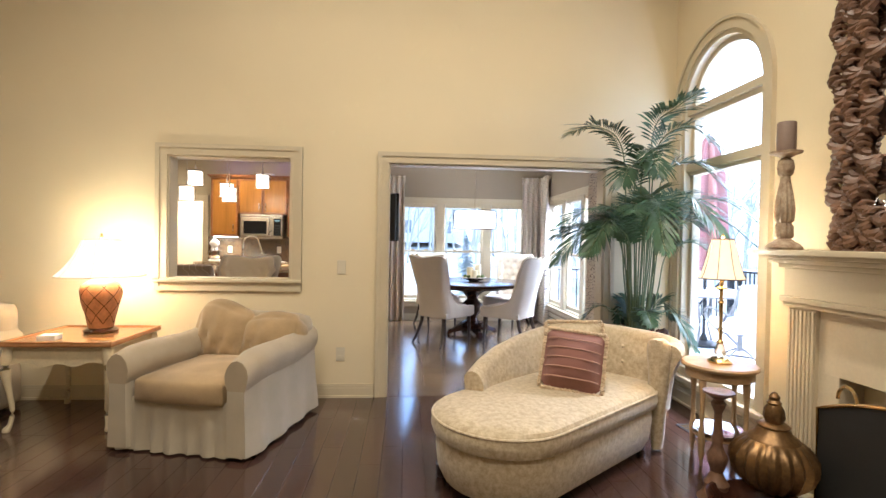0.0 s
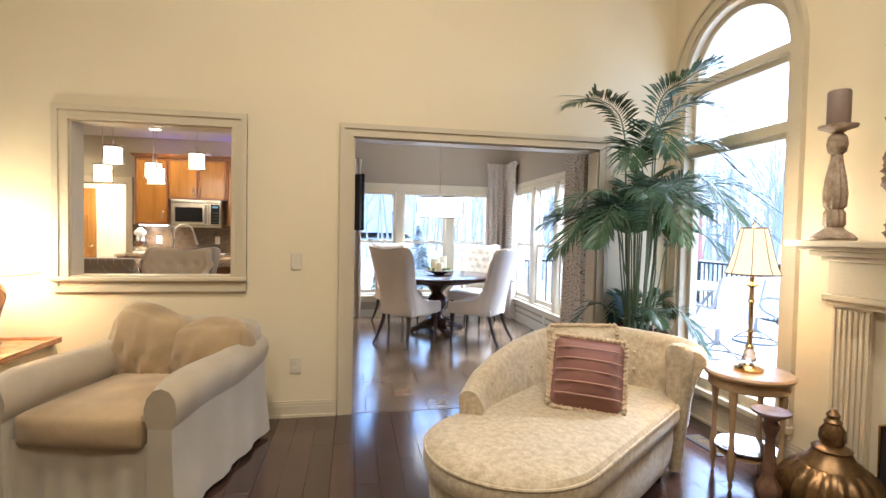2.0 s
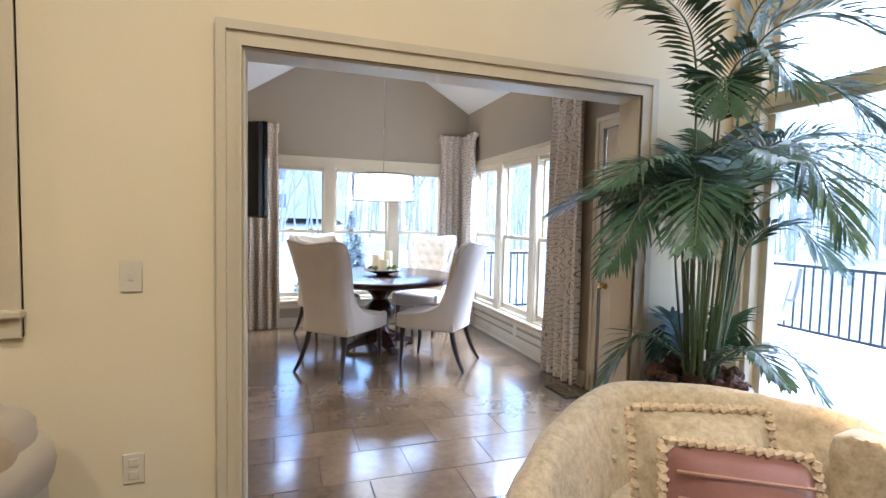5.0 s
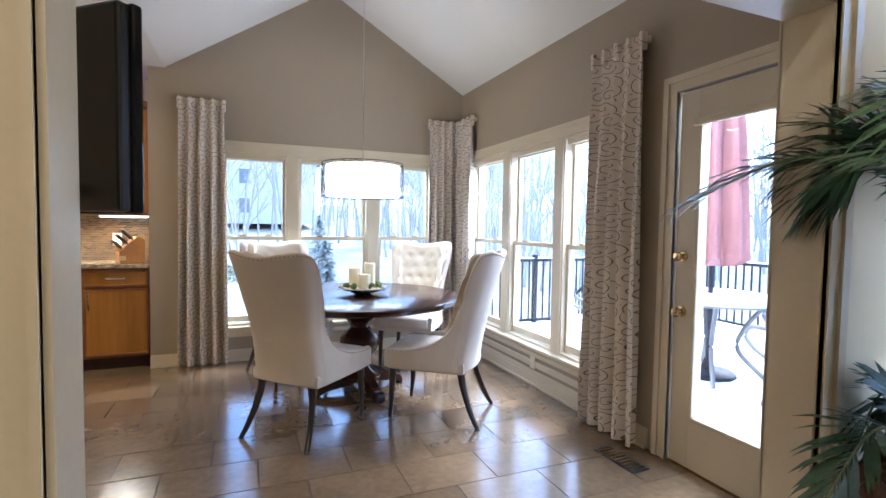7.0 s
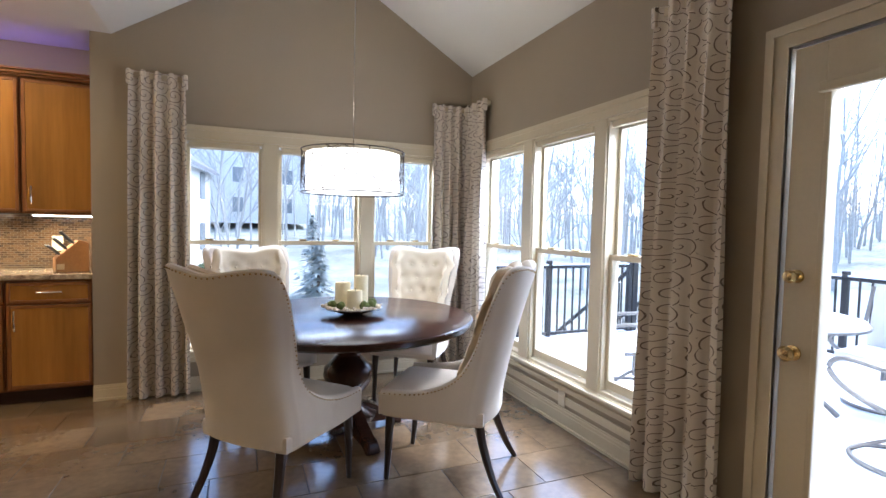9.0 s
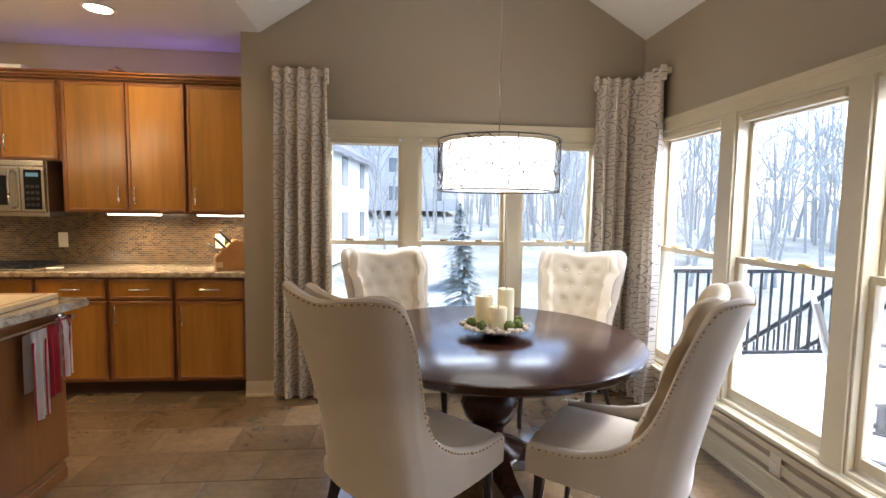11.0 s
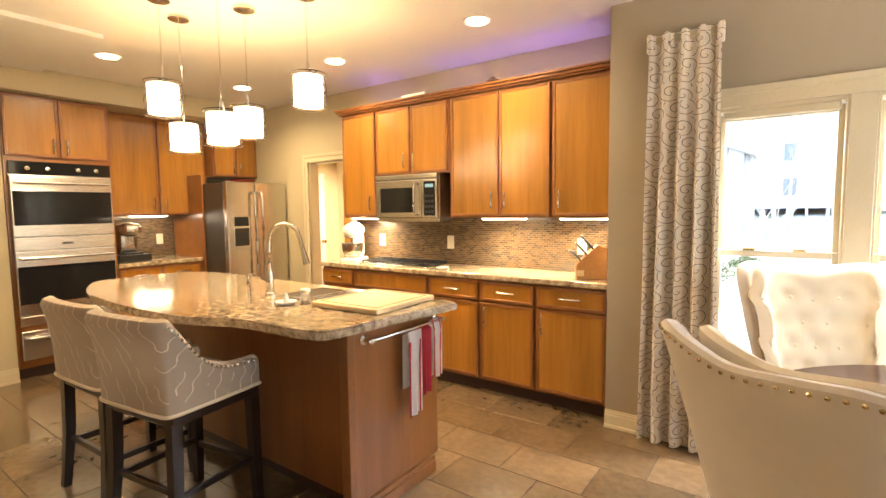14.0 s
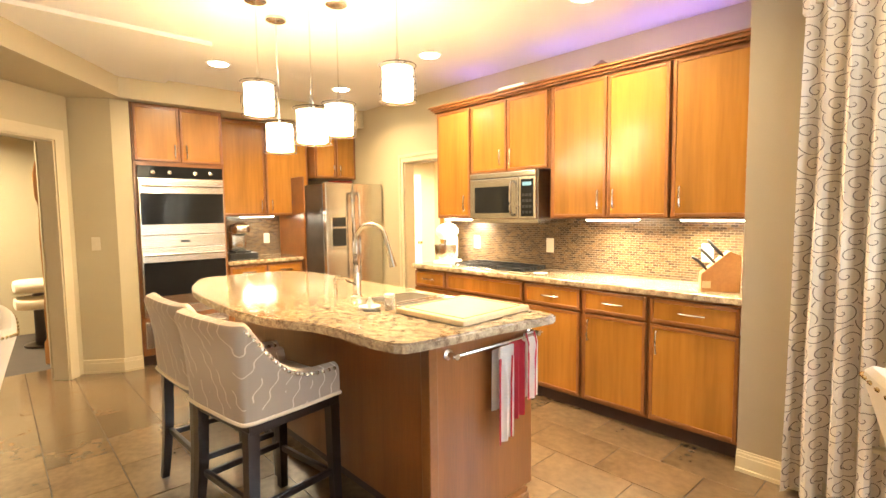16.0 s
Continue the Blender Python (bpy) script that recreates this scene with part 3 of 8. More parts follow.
def casing_x(bm, face, out, x0, x1, z0, z1, w=0.09, sill=False, foot=False):
    """Door or window casing on a wall along x: stepped boards round a hole."""
    for d, i, o in ((0.014, 0.0, w), (0.024, w * 0.62, w), (0.02, 0.0, w * 0.16)):
        ya, yb = sorted((face, face + out * d))
        box(bm, x0 - o, ya, z0 - (0 if foot else o), x0 - i, yb, z1 + o)
        box(bm, x1 + i, ya, z0 - (0 if foot else o), x1 + o, yb, z1 + o)
        box(bm, x0 - i, ya, z1 + i, x1 + i, yb, z1 + o)
        if not foot:
            box(bm, x0 - i, ya, z0 - o, x1 + i, yb, z0 - i)


def casing_y(bm, face, out, y0, y1, z0, z1, w=0.09, foot=False):
    tmp = bmesh.new()
    casing_x(tmp, 0, -out, y0, y1, z0, z1, w, foot=foot)
    bmesh.ops.transform(tmp, matrix=Matrix.Translation((face, 0, 0)) @ Matrix.Rotation(radians(90), 4, "Z"), verts=tmp.verts[:])
    me = bpy.data.meshes.new("tmp")
    tmp.to_mesh(me)
    tmp.free()
    bm.from_mesh(me)
    bpy.data.meshes.remove(me)


def jamb_x(bm, y0, y1, x0, x1, z0, z1, t=0.012, foot=False):
    box(bm, x0, y0, z0, x0 + t, y1, z1)
    box(bm, x1 - t, y0, z0, x1, y1, z1)
    box(bm, x0 + t, y0, z1 - t, x1 - t, y1, z1)
    if not foot:
        box(bm, x0 + t, y0, z0, x1 - t, y1, z0 + t)


bm = bmesh.new()
casing_x(bm, W1A, -1, *OPEN, w=0.09, foot=True)
casing_x(bm, W1B, 1, *OPEN, w=0.09, foot=True)
jamb_x(bm, W1A - 0.002, W1B + 0.002, *OPEN, foot=True)
setting("trim_opening", bm, TRIM, "cream painted casing round the wide opening", "trim")
bm = bmesh.new()
casing_x(bm, W1A, -1, *PASS, w=0.092)
casing_x(bm, W1B, 1, *PASS, w=0.092)
jamb_x(bm, W1A - 0.002, W1B + 0.002, *PASS)
box(bm, PASS[0] - 0.1, W1A - 0.045, PASS[2] - 0.022, PASS[1] + 0.1, W1A - 0.002, PASS[2] + 0.004, 0.006)
setting("trim_pass_through", bm, TRIM, "cream painted casing and ledge of the pass-through", "trim")


# ---- windows and doors ----
def sash_window(name, label, at, turn, w, h, meet):
    """A double-hung window in a hole w wide and h high; local x along the wall, outside towards +y."""
    th = thing(name, label, "window", at, turn, kind="structure")
    bm = bmesh.new()
    for x0, x1, z0, z1 in ((0, 0.012, 0, h), (w - 0.012, w, 0, h), (0.012, w - 0.012, 0, 0.02), (0.012, w - 0.012, h - 0.02, h)):
        box(bm, x0, 0.0, z0, x1, 0.11, z1, 0.003)
    part("window_frame", bm, TRIM, th)
    for nm, za, zb, y in (("upper_sash", meet - 0.018, h - 0.03, 0.07), ("lower_sash", 0.03, meet + 0.018, 0.035)):
        bm = bmesh.new()
        b = 0.026
        lo = 0.055 if nm == "lower_sash" else 0.034
        for x0, x1, z0, z1 in ((0.012, 0.012 + b, za, zb), (w - 0.012 - b, w - 0.012, za, zb), (0.012 + b, w - 0.012 - b, za, za + lo), (0.012 + b, w - 0.012 - b, zb - 0.034, zb)):
            box(bm, x0, y, z0, x1, y + 0.032, z1, 0.003)
        s = part(nm, bm, TRIM, th)
        g = part("pane", boxed(0.012 + b, y + 0.014, za + lo, w - 0.012 - b, y + 0.018, zb - 0.034), GLASS, s)
        g.visible_shadow = False
        if nm == "lower_sash":
            for lx in (w * 0.3, w * 0.7):
                part("sash_lock", boxed(lx - 0.03, y - 0.012, zb, lx + 0.03, y + 0.02, zb + 0.014, 0.004), BRASS, s, "small dark metal sash lock")
    part("shade_roll", boxed(0.03, 0.004, h - 0.062, w - 0.03, 0.034, h - 0.02, 0.008), TRIM, th, "rolled-up cloth shade")
    return th


cutsN = ((0.32, 0.885), (0.99, 1.67), (1.775, 2.36))
for a, b in cutsN:
    sash_window("window_north", "cream double-hung window onto the snowy garden", (a, NY, NWIN[2]), 0, b - a, NWIN[3] - NWIN[2], 0.82)
cutsE = ((6.22, 6.885), (6.99, 7.67), (7.79, 8.48))
for a, b in cutsE:
    sash_window("window_east", "cream double-hung window onto the deck", (EX, b, EWIN[2]), -90, b - a, EWIN[3] - EWIN[2], 0.82)
bm = bmesh.new()
for a, b in ((0.885, 0.99), (1.67, 1.775)):
    box(bm, a, NY - 0.012, NWIN[2], b, NY + 0.12, NWIN[3], 0.004)
casing_x(bm, NY, -1, *NWIN, w=0.10)
box(bm, NWIN[0] - 0.11, NY - 0.05, NWIN[2] - 0.03, NWIN[1] + 0.11, NY - 0.003, NWIN[2] - 0.004, 0.006)
setting("trim_north_windows", bm, TRIM, "cream painted casing and mullions of the window row", "trim")
bm = bmesh.new()
for a, b in ((6.885, 6.99), (7.67, 7.79)):
    box(bm, EX - 0.012, a, EWIN[2], EX + 0.12, b, EWIN[3], 0.004)
casing_y(bm, EX, -1, *EWIN, w=0.09)
box(bm, EX - 0.05, EWIN[0] - 0.1, EWIN[2] - 0.03, EX - 0.003, EWIN[1] + 0.1, EWIN[2] - 0.004, 0.006)
for a, b in ((6.2, 7.2), (7.24, 8.5)):
    box(bm, EX - 0.012, a, 0.15, EX - 0.001, b, 0.20, 0.003)
setting("trim_east_windows", bm, TRIM, "cream painted casing, sill and panel under the windows", "trim")

# glazed deck door
th = thing("door_deck", "cream glazed door to the deck with brass hardware", "door", (EX, DOOR[1], 0), -90, kind="structure")
w, h = DOOR[1] - DOOR[0], DOOR[3]
bm = bmesh.new()
for x0, x1, z0, z1 in ((0.015, 0.13, 0.012, h - 0.01), (w - 0.13, w - 0.015, 0.012, h - 0.01), (0.13, w - 0.13, 0.012, 0.27), (0.13, w - 0.13, h - 0.16, h - 0.01)):
    box(bm, x0, 0.003, z0, x1, 0.048, z1, 0.003)
leaf = part("door_leaf", bm, TRIM, th)
bm = bmesh.new()
for x0, x1, z0, z1 in ((0.13, 0.155, 0.27, h - 0.16), (w - 0.155, w - 0.13, 0.27, h - 0.16), (0.155, w - 0.155, 0.27, 0.295), (0.155, w - 0.155, h - 0.185, h - 0.16)):
    box(bm, x0, -0.006, z0, x1, 0.058, z1, 0.006)
part("glazing_bead", bm, TRIM, leaf)
g = part("pane", boxed(0.155, 0.024, 0.295, w - 0.155, 0.028, h - 0.185), GLASS, leaf)
g.visible_shadow = False
part("shade_roll", boxed(0.12, -0.034, h - 0.205, w - 0.12, -0.0065, h - 0.165, 0.008), TRIM, leaf, "rolled-up cloth shade on the door")
for nm, z, r in (("deadbolt", 1.15, 0.026), ("door_knob", 0.85, 0.03)):
    bm = bmesh.new()
    lathe(bm, [(r, 0), (r, 0.008), (r * 0.5, 0.012), (r * 0.45, 0.03), (r * 0.95, 0.04), (r, 0.05), (r * 0.7, 0.062), (0.002, 0.066)], 20)
    bmesh.ops.transform(bm, matrix=Matrix.Translation((0.065, 0.003, z)) @ Matrix.Rotation(radians(90), 4, "X"), verts=bm.verts[:])
    part(nm, bm, BRASS, leaf, "polished brass " + nm.replace("_", " "), True)
bm = bmesh.new()
casing_y(bm, EX, -1, *DOOR, w=0.09, foot=True)
setting("trim_deck_door", bm, TRIM, "cream painted door casing", "trim")
setting("trim_threshold", boxed(EX + 0.0, DOOR[0], -0.02, EX + 0.15, DOOR[1], 0.012), BRASS, "metal threshold of the deck door", "trim")

# arched window
th = thing("window_arch", "tall arched window in three lights with cream frame", "window", (EX, 0, 0), 0, kind="structure")


def arc(r, z, n=24):
    return [(ac - r * math.cos(math.pi * i / n), z + r * math.sin(math.pi * i / n)) for i in range(n + 1)]


def arch_band(r0, r1, x0, x1, z0, zs):
    """A band round the arch between radii r0 and r1, down both sides to z0."""
    bm = bmesh.new()
    inner = [(ac - r0, z0)] + arc(r0, zs) + [(ac + r0, z0)]
    outer = [(ac - r1, z0)] + arc(r1, zs) + [(ac + r1, z0)]
    rings = [[(x0, *i), (x0, *o), (x1, *o), (x1, *i)] for i, o in zip(inner, outer)]
    loft(bm, rings)
    bmesh.ops.recalc_face_normals(bm, faces=bm.faces[:])
    return bm


part("window_frame", arch_band(ar - 0.035, ar, 0.0, 0.15, ARCH[2], ARCH[3]), TRIM, th)
sash = part("sash", arch_band(ar - 0.075, ar - 0.035, 0.06, 0.11, ARCH[2] + 0.03, ARCH[3]), TRIM, th)
bm = bmesh.new()
for z0, z1, x0, x1 in ((0.24, 0.30, 0.0, 0.15), (1.90, 1.93, 0.04, 0.12), (1.93, 2.00, 0.02, 0.13), (2.36, 2.40, 0.05, 0.12), (2.40, 2.46, 0.02, 0.13)):
    box(bm, x0, ARCH[0] + 0.035, z0, x1, ARCH[1] - 0.035, z1, 0.004)
part("transom", bm, TRIM, th)
for z0, z1 in ((0.30, 1.90), (2.00, 2.36)):
    g = part("pane", boxed(0.08, ARCH[0] + 0.07, z0, 0.084, ARCH[1] - 0.07, z1), GLASS, sash)
    g.visible_shadow = False
bm = bmesh.new()
ring = [(ac - (ar - 0.07), 2.46)] + [(y, z) for y, z in arc(ar - 0.07, ARCH[3]) if z > 2.461] + [(ac + (ar - 0.07), 2.46)]
loft(bm, [[(0.08, y, z) for y, z in ring], [(0.084, y, z) for y, z in ring]])
g = part("pane", bm, GLASS, sash)
g.visible_shadow = False
part("casing", arch_band(ar, ar + 0.07, -0.02, -0.001, 0.16, ARCH[3]), TRIM, th)
part("casing_edge", arch_band(ar + 0.07, ar + 0.092, -0.034, -0.001, 0.16, ARCH[3]), TRIM, th)
part("window_sill", boxed(-0.06, ARCH[0] - 0.1, 0.19, 0.0, ARCH[1] + 0.08, 0.235, 0.008), TRIM, th)


# ---- curtains ----
def curtain(at, turn, w, h, folds, label, seed=0):
    th = thing("curtain", label, "curtain", at, turn, group="curtain panels")
    rnd = random.Random(seed)
    bm = bmesh.new()
    n = folds * 10
    rows = 14
    ph = [rnd.uniform(-0.5, 0.5) for _ in range(folds + 1)]
    front = []
    for j in range(rows + 1):
        s = j / rows
        amp = 0.016 + 0.03 * min(1, s * 2.2)
        row = []
        for i in range(n + 1):
            u = i / n
            a = 2 * math.pi * folds * u + 0.35 * math.sin(3 * s + ph[int(u * folds)])
            x = w * u + 0.010 * math.sin(2 * a) * s + (u - 0.5) * 0.05 * s
            y = -0.05 - amp * (math.cos(a) + 0.25 * math.cos(2 * a + 1)) - 0.006 * math.sin(9 * s + i)
            row.append((x, y, h * (1 - s)))
        front.append(row)
    va = [[bm.verts.new(p) for p in r] for r in front]
    vb = [[bm.verts.new((p[0], p[1] + 0.006, p[2])) for p in r] for r in front]
    for j in range(rows):
        for i in range(n):
            bm.faces.new((va[j][i], va[j + 1][i], va[j + 1][i + 1], va[j][i + 1]))
            bm.faces.new((vb[j][i], vb[j][i + 1], vb[j + 1][i + 1], vb[j + 1][i]))
    part("panel", bm, CURTAIN, th, "scroll-printed cloth hanging in folds", True)
    for i in range(folds + 1):
        part("pinch_pleat", boxed(w * i / folds - 0.014, -0.085, h - 0.10, w * i / folds + 0.014, -0.04, h + 0.004, 0.008), CURTAIN, th)
    part("header_board", boxed(0, -0.045, h - 0.05, w, -0.002, h - 0.01), TRIM, th)
    return th


LC = "floor-length pale curtain with dark scroll print"
curtain((-0.02, NY - 0.01, 0.01), 0, 0.36, 2.37, 4, LC + " beside the window", 1)
curtain((2.31, NY - 0.01, 0.01), 0, 0.32, 2.39, 4, LC + " in the corner", 2)
curtain((EX - 0.01, 8.64, 0.01), -90, 0.30, 2.40, 3, LC + " in the corner", 3)
curtain((EX - 0.02, 6.47, 0.01), -90, 0.42, 2.41, 4, LC + " beside the deck door", 4)


# ---- living room ----


TANCLOTH = mat("worn_tan_cotton", (0.37, 0.255, 0.13), 0.9, vary=0.25, scale=6, fine=260, bump=0.25, sheen=0.3)


def armchair(at, turn):
    """A slipcovered club chair that faces -y."""
    th = thing("armchair", "cream slipcovered club chair with rolled arms and a skirt", "armchair", at, turn)
    W, D = 0.43, 0.94
    bm = bmesh.new()
    outline = []
    per = [(-W + 0.03, 0.0), (W - 0.03, 0.0), (W - 0.03, D), (-W + 0.03, D)]
    rnd = random.Random(5)
    for (xa, ya), (xb, yb) in zip(per, per[1:] + per[:1]):
        for i in range(24):
            t = i / 24
            outline.append((xa + (xb - xa) * t, ya + (yb - ya) * t))
    rings = []
    for j, z in enumerate((0.012, 0.12, 0.24, 0.33)):
        k = 1 - j / 3
        ring = []
        for i, (x, y) in enumerate(outline):
            d = Vector((x, y - D / 2)).normalized()
            wob = (0.018 * math.sin(i * 1.9) + 0.012 * math.sin(i * 0.7 + 1) + 0.02) * k
            ring.append((x + d.x * wob, y + d.y * wob, z))
        rings.append(ring)
    loft(bm, rings)
    part("skirt", bm, SLIP_DAYLIT, th, "gathered skirt with loose pleats", True)
    # arms: a soft roll on top of a narrow panel that falls to the floor
    sec = [(-0.095, 0.03), (-0.09, 0.30), (-0.085, 0.43), (-0.105, 0.47), (-0.11, 0.52), (-0.09, 0.57), (-0.05, 0.605), (0.0, 0.615), (0.05, 0.60), (0.085, 0.565), (0.095, 0.52), (0.085, 0.47), (0.065, 0.43), (0.07, 0.30), (0.085, 0.16), (0.095, 0.03)]
    for sx in (-1, 1):
        # the panel takes the paler cloth, which paints in daylight on the side
        for nm, outline, cloth, note in (("arm", sec[2:13], SLIP, "rolled arm"), ("arm_panel", sec[:3] + sec[12:], SLIP_DAYLIT, "panel falling from the arm to the floor, coloured paler for daylight")):
            rings = []
            for i in range(15):
                t = i / 14
                y = -0.03 + t * (D + 0.01)
                k = (0.72, 0.93)[i] if i < 2 else 1.0
                y += 0.03 if i == 1 else 0.0
                lift = 0.012 * math.sin(t * 7) + 0.035 * t
                rings.append([(sx * (W - 0.035) + sx * u * k * (1 - 0.08 * t), y - (0.012 if i == 0 else 0), 0.03 + (z - 0.03) * (0.97 if i == 0 else 1) + (lift if z > 0.4 else 0)) for u, z in outline])
            bm = loft(bmesh.new(), rings)
            for v in bm.verts:
                if v.co.z < 0.32 and v.co.x * sx > W:
                    v.co.x += sx * 0.014 * math.sin(v.co.y * 23) * (1 - v.co.z / 0.33)
            bmesh.ops.recalc_face_normals(bm, faces=bm.faces[:])
            part(nm, bm, cloth, th, note, True)
    part("seat_cushion", puff(bmesh.new(), -0.30, -0.03, 0.30, 0.30, 0.66, 0.46, 0.30, 10, edge=0.45), TANCLOTH, th, "boxed seat cushion with piping", True)
    bm = bmesh.new()
    for z in (0.335, 0.43):
        tube(bm, [(-0.265, -0.010, z), (-0.2, -0.026, z), (0, -0.031, z), (0.2, -0.026, z), (0.265, -0.010, z)], 0.004, 6)
    part("piping", bm, SLIP, th)
    tilt = Matrix.Translation((0, 0.60, 0.43)) @ Matrix.Rotation(radians(-17), 4, "X")
    for x0, x1, zt in ((-0.38, 0.06, 0.375), (-0.02, 0.42, 0.34)):
        bm = puff(bmesh.new(), x0, 0.0, -0.02, x1, 0.22, zt, 0.40, 16, m=tilt, edge=0.6)
        for v in bm.verts:
            fall = min(1.0, max(0.0, (v.co.z - 0.45) / 0.3))
            crease = math.sin(v.co.x * 52 + 5 * math.sin(v.co.z * 7)) + 0.6 * math.sin(v.co.x * 95 + v.co.z * 22)
            v.co += Vector((0, 0.011 * crease * (1.25 - fall), fall * (0.05 * math.exp(-((v.co.x + 0.27) / 0.12) ** 2) - 0.03 * math.exp(-((v.co.x - 0.02) / 0.10) ** 2))))
        part("back_pillow", bm, TANCLOTH, th, "soft loose tan back pillow, creased", True)
    part("back", puff(bmesh.new(), -0.42, 0.76, 0.30, 0.44, D, 0.74, 0.15, 8, edge=0.7), SLIP, th, "", True)
    return th


armchair((-0.96, 3.67, 0), -13)


def end_table(at):
    th = thing("end_table", "painted cream end table with honey wood top", "table", at)
    w, d, h = 0.72, 0.66, 0.60
    part("tabletop", boxed(0, 0, h - 0.028, w, d, h, 0.009, 3), HONEY, th, "honey-coloured wood top with raised rim")
    bm = bmesh.new()
    for x0, y0, x1, y1 in ((0, 0, w, 0.03), (0, d - 0.03, w, d), (0, 0.03, 0.03, d - 0.03), (w - 0.03, 0.03, w, d - 0.03)):
        box(bm, x0, y0, h, x1, y1, h + 0.008, 0.003)
    part("rim", bm, HONEY, th)
    for axis in range(4):
        bm = bmesh.new()
        n = 20
        lo = [0.445 + 0.03 * abs(math.sin(math.pi * 3 * i / n)) - 0.02 * math.sin(math.pi * i / n) for i in range(n + 1)]
        L = (w if axis % 2 == 0 else d) - 0.1
        rings = [[(-L / 2 + L * i / n, -0.01, lo[i]), (-L / 2 + L * i / n, 0.012, lo[i]), (-L / 2 + L * i / n, 0.012, h - 0.03), (-L / 2 + L * i / n, -0.01, h - 0.03)] for i in range(n + 1)]
        loft(bm, rings)
        off = (d if axis % 2 == 0 else w) / 2 - 0.045
        bmesh.ops.transform(bm, matrix=Matrix.Translation((w / 2, d / 2, 0)) @ Matrix.Rotation(axis * math.pi / 2, 4, "Z") @ Matrix.Translation((0, -off, 0)), verts=bm.verts[:])
        bmesh.ops.recalc_face_normals(bm, faces=bm.faces[:])
        part("apron", bm, TABLEPAINT, th, "scalloped cream apron")
    for sx, sy in ((0, 0), (1, 0), (0, 1), (1, 1)):
        x, y = (0.055, w - 0.055)[sx], (0.055, d - 0.055)[sy]
        ox, oy = (-1, 1)[sx] * 0.7, (-1, 1)[sy] * 0.7
        prof = [(0, 0.575, 0.036), (0.018, 0.50, 0.036), (0.03, 0.42, 0.03), (0.012, 0.28, 0.019), (-0.008, 0.14, 0.015), (0.004, 0.05, 0.014), (0.022, 0.02, 0.022), (0.026, 0.002, 0.02)]
        path = smoothpath([(x + ox * a, y + oy * a, z) for a, z, r in prof], 3)
        rr = smoothpath([(r, 0, 0) for a, z, r in prof], 3)
        part("leg", tube(bmesh.new(), path, [max(0.01, v.x) for v in rr], 10), TABLEPAINT, th, "cabriole leg", True)
    return th


end_table((-2.27, 4.01, 0))

lamp = th = thing("table_lamp", "terracotta urn lamp with wide lit bell shade", "lamp", (-1.86, 4.42, 0.608))
part("base", lathe(bmesh.new(), [(0.11, 0), (0.115, 0.012), (0.10, 0.022), (0.085, 0.03)], 28), ESPRESSO, th, "dark wooden lamp foot", True)
part("body", lathe(bmesh.new(), [(0.08, 0.03), (0.085, 0.06), (0.095, 0.12), (0.118, 0.20), (0.132, 0.27), (0.132, 0.31), (0.115, 0.35), (0.075, 0.375), (0.05, 0.385), (0.03, 0.40), (0.02, 0.46)], 32), CERAMIC, th, "terracotta-coloured woven-pattern body", True)
bm = bmesh.new()
lathe(bm, [(0.285, 0.41), (0.23, 0.465), (0.178, 0.54), (0.142, 0.62), (0.122, 0.675), (0.118, 0.675), (0.138, 0.62), (0.174, 0.54), (0.226, 0.467), (0.279, 0.412)], 40)
bmesh.ops.delete(bm, geom=[f for f in bm.faces if len(f.verts) > 4], context="FACES_ONLY")
sh = part("shade", bm, LAMPSHADE, th, "lit parchment bell shade", True)
sh.visible_shadow = False
bm = bmesh.new()
tube(bm, [(0.0, 0, 0.46), (0, 0, 0.66), (0, 0, 0.69)], 0.006, 6)
lathe(bm, [(0.004, 0.68), (0.012, 0.695), (0.008, 0.715), (0.002, 0.725)], 10)
part("finial", bm, BRASS, th, "", True)
prof = [(0.06, 0.085), (0.12, 0.095), (0.20, 0.118), (0.27, 0.132), (0.31, 0.132), (0.345, 0.117)]


def lamp_radius(z):
    for (za, ra), (zb, rb) in zip(prof, prof[1:]):
        if z <= zb:
            return ra + (rb - ra) * (z - za) / (zb - za)
    return prof[-1][1]


bm = bmesh.new()
for way in (-1, 1):
    for i in range(7):
        pts = []
        for k in range(19):
            z = 0.062 + 0.28 * k / 18
            a = 2 * math.pi * i / 7 + way * 1.9 * k / 18
            r = lamp_radius(z) + 0.0005
            pts.append((r * math.cos(a), r * math.sin(a), z))
        tube(bm, pts, 0.0022, 4)
part("diamond_lines", bm, ESPRESSO, lamp, "dark diamond lines round the body")
bm = bmesh.new()
for i in range(8):
    a = 2 * math.pi * (i + 0.4) / 8
    tube(bm, [(r * math.cos(a), r * math.sin(a), z) for r, z in ((0.287, 0.41), (0.232, 0.466), (0.180, 0.541), (0.144, 0.621), (0.124, 0.676))], 0.0016, 4)
for r, z in ((0.286, 0.411), (0.123, 0.676)):
    tube(bm, [(r * math.cos(2 * math.pi * k / 40), r * math.sin(2 * math.pi * k / 40), z) for k in range(41)], 0.0028, 5)
part("shade_ribs", bm, FRINGE, lamp, "stitched ribs and hems of the shade")
th = thing("coaster_stack", "small stack of white coasters on the end table", "coasters", (-2.02, 4.13, 0.601), 8)
for i in range(4):
    part("coaster", boxed(-0.055, -0.05, i * 0.009, 0.055, 0.05, i * 0.009 + 0.007, 0.002), WHITE, th)

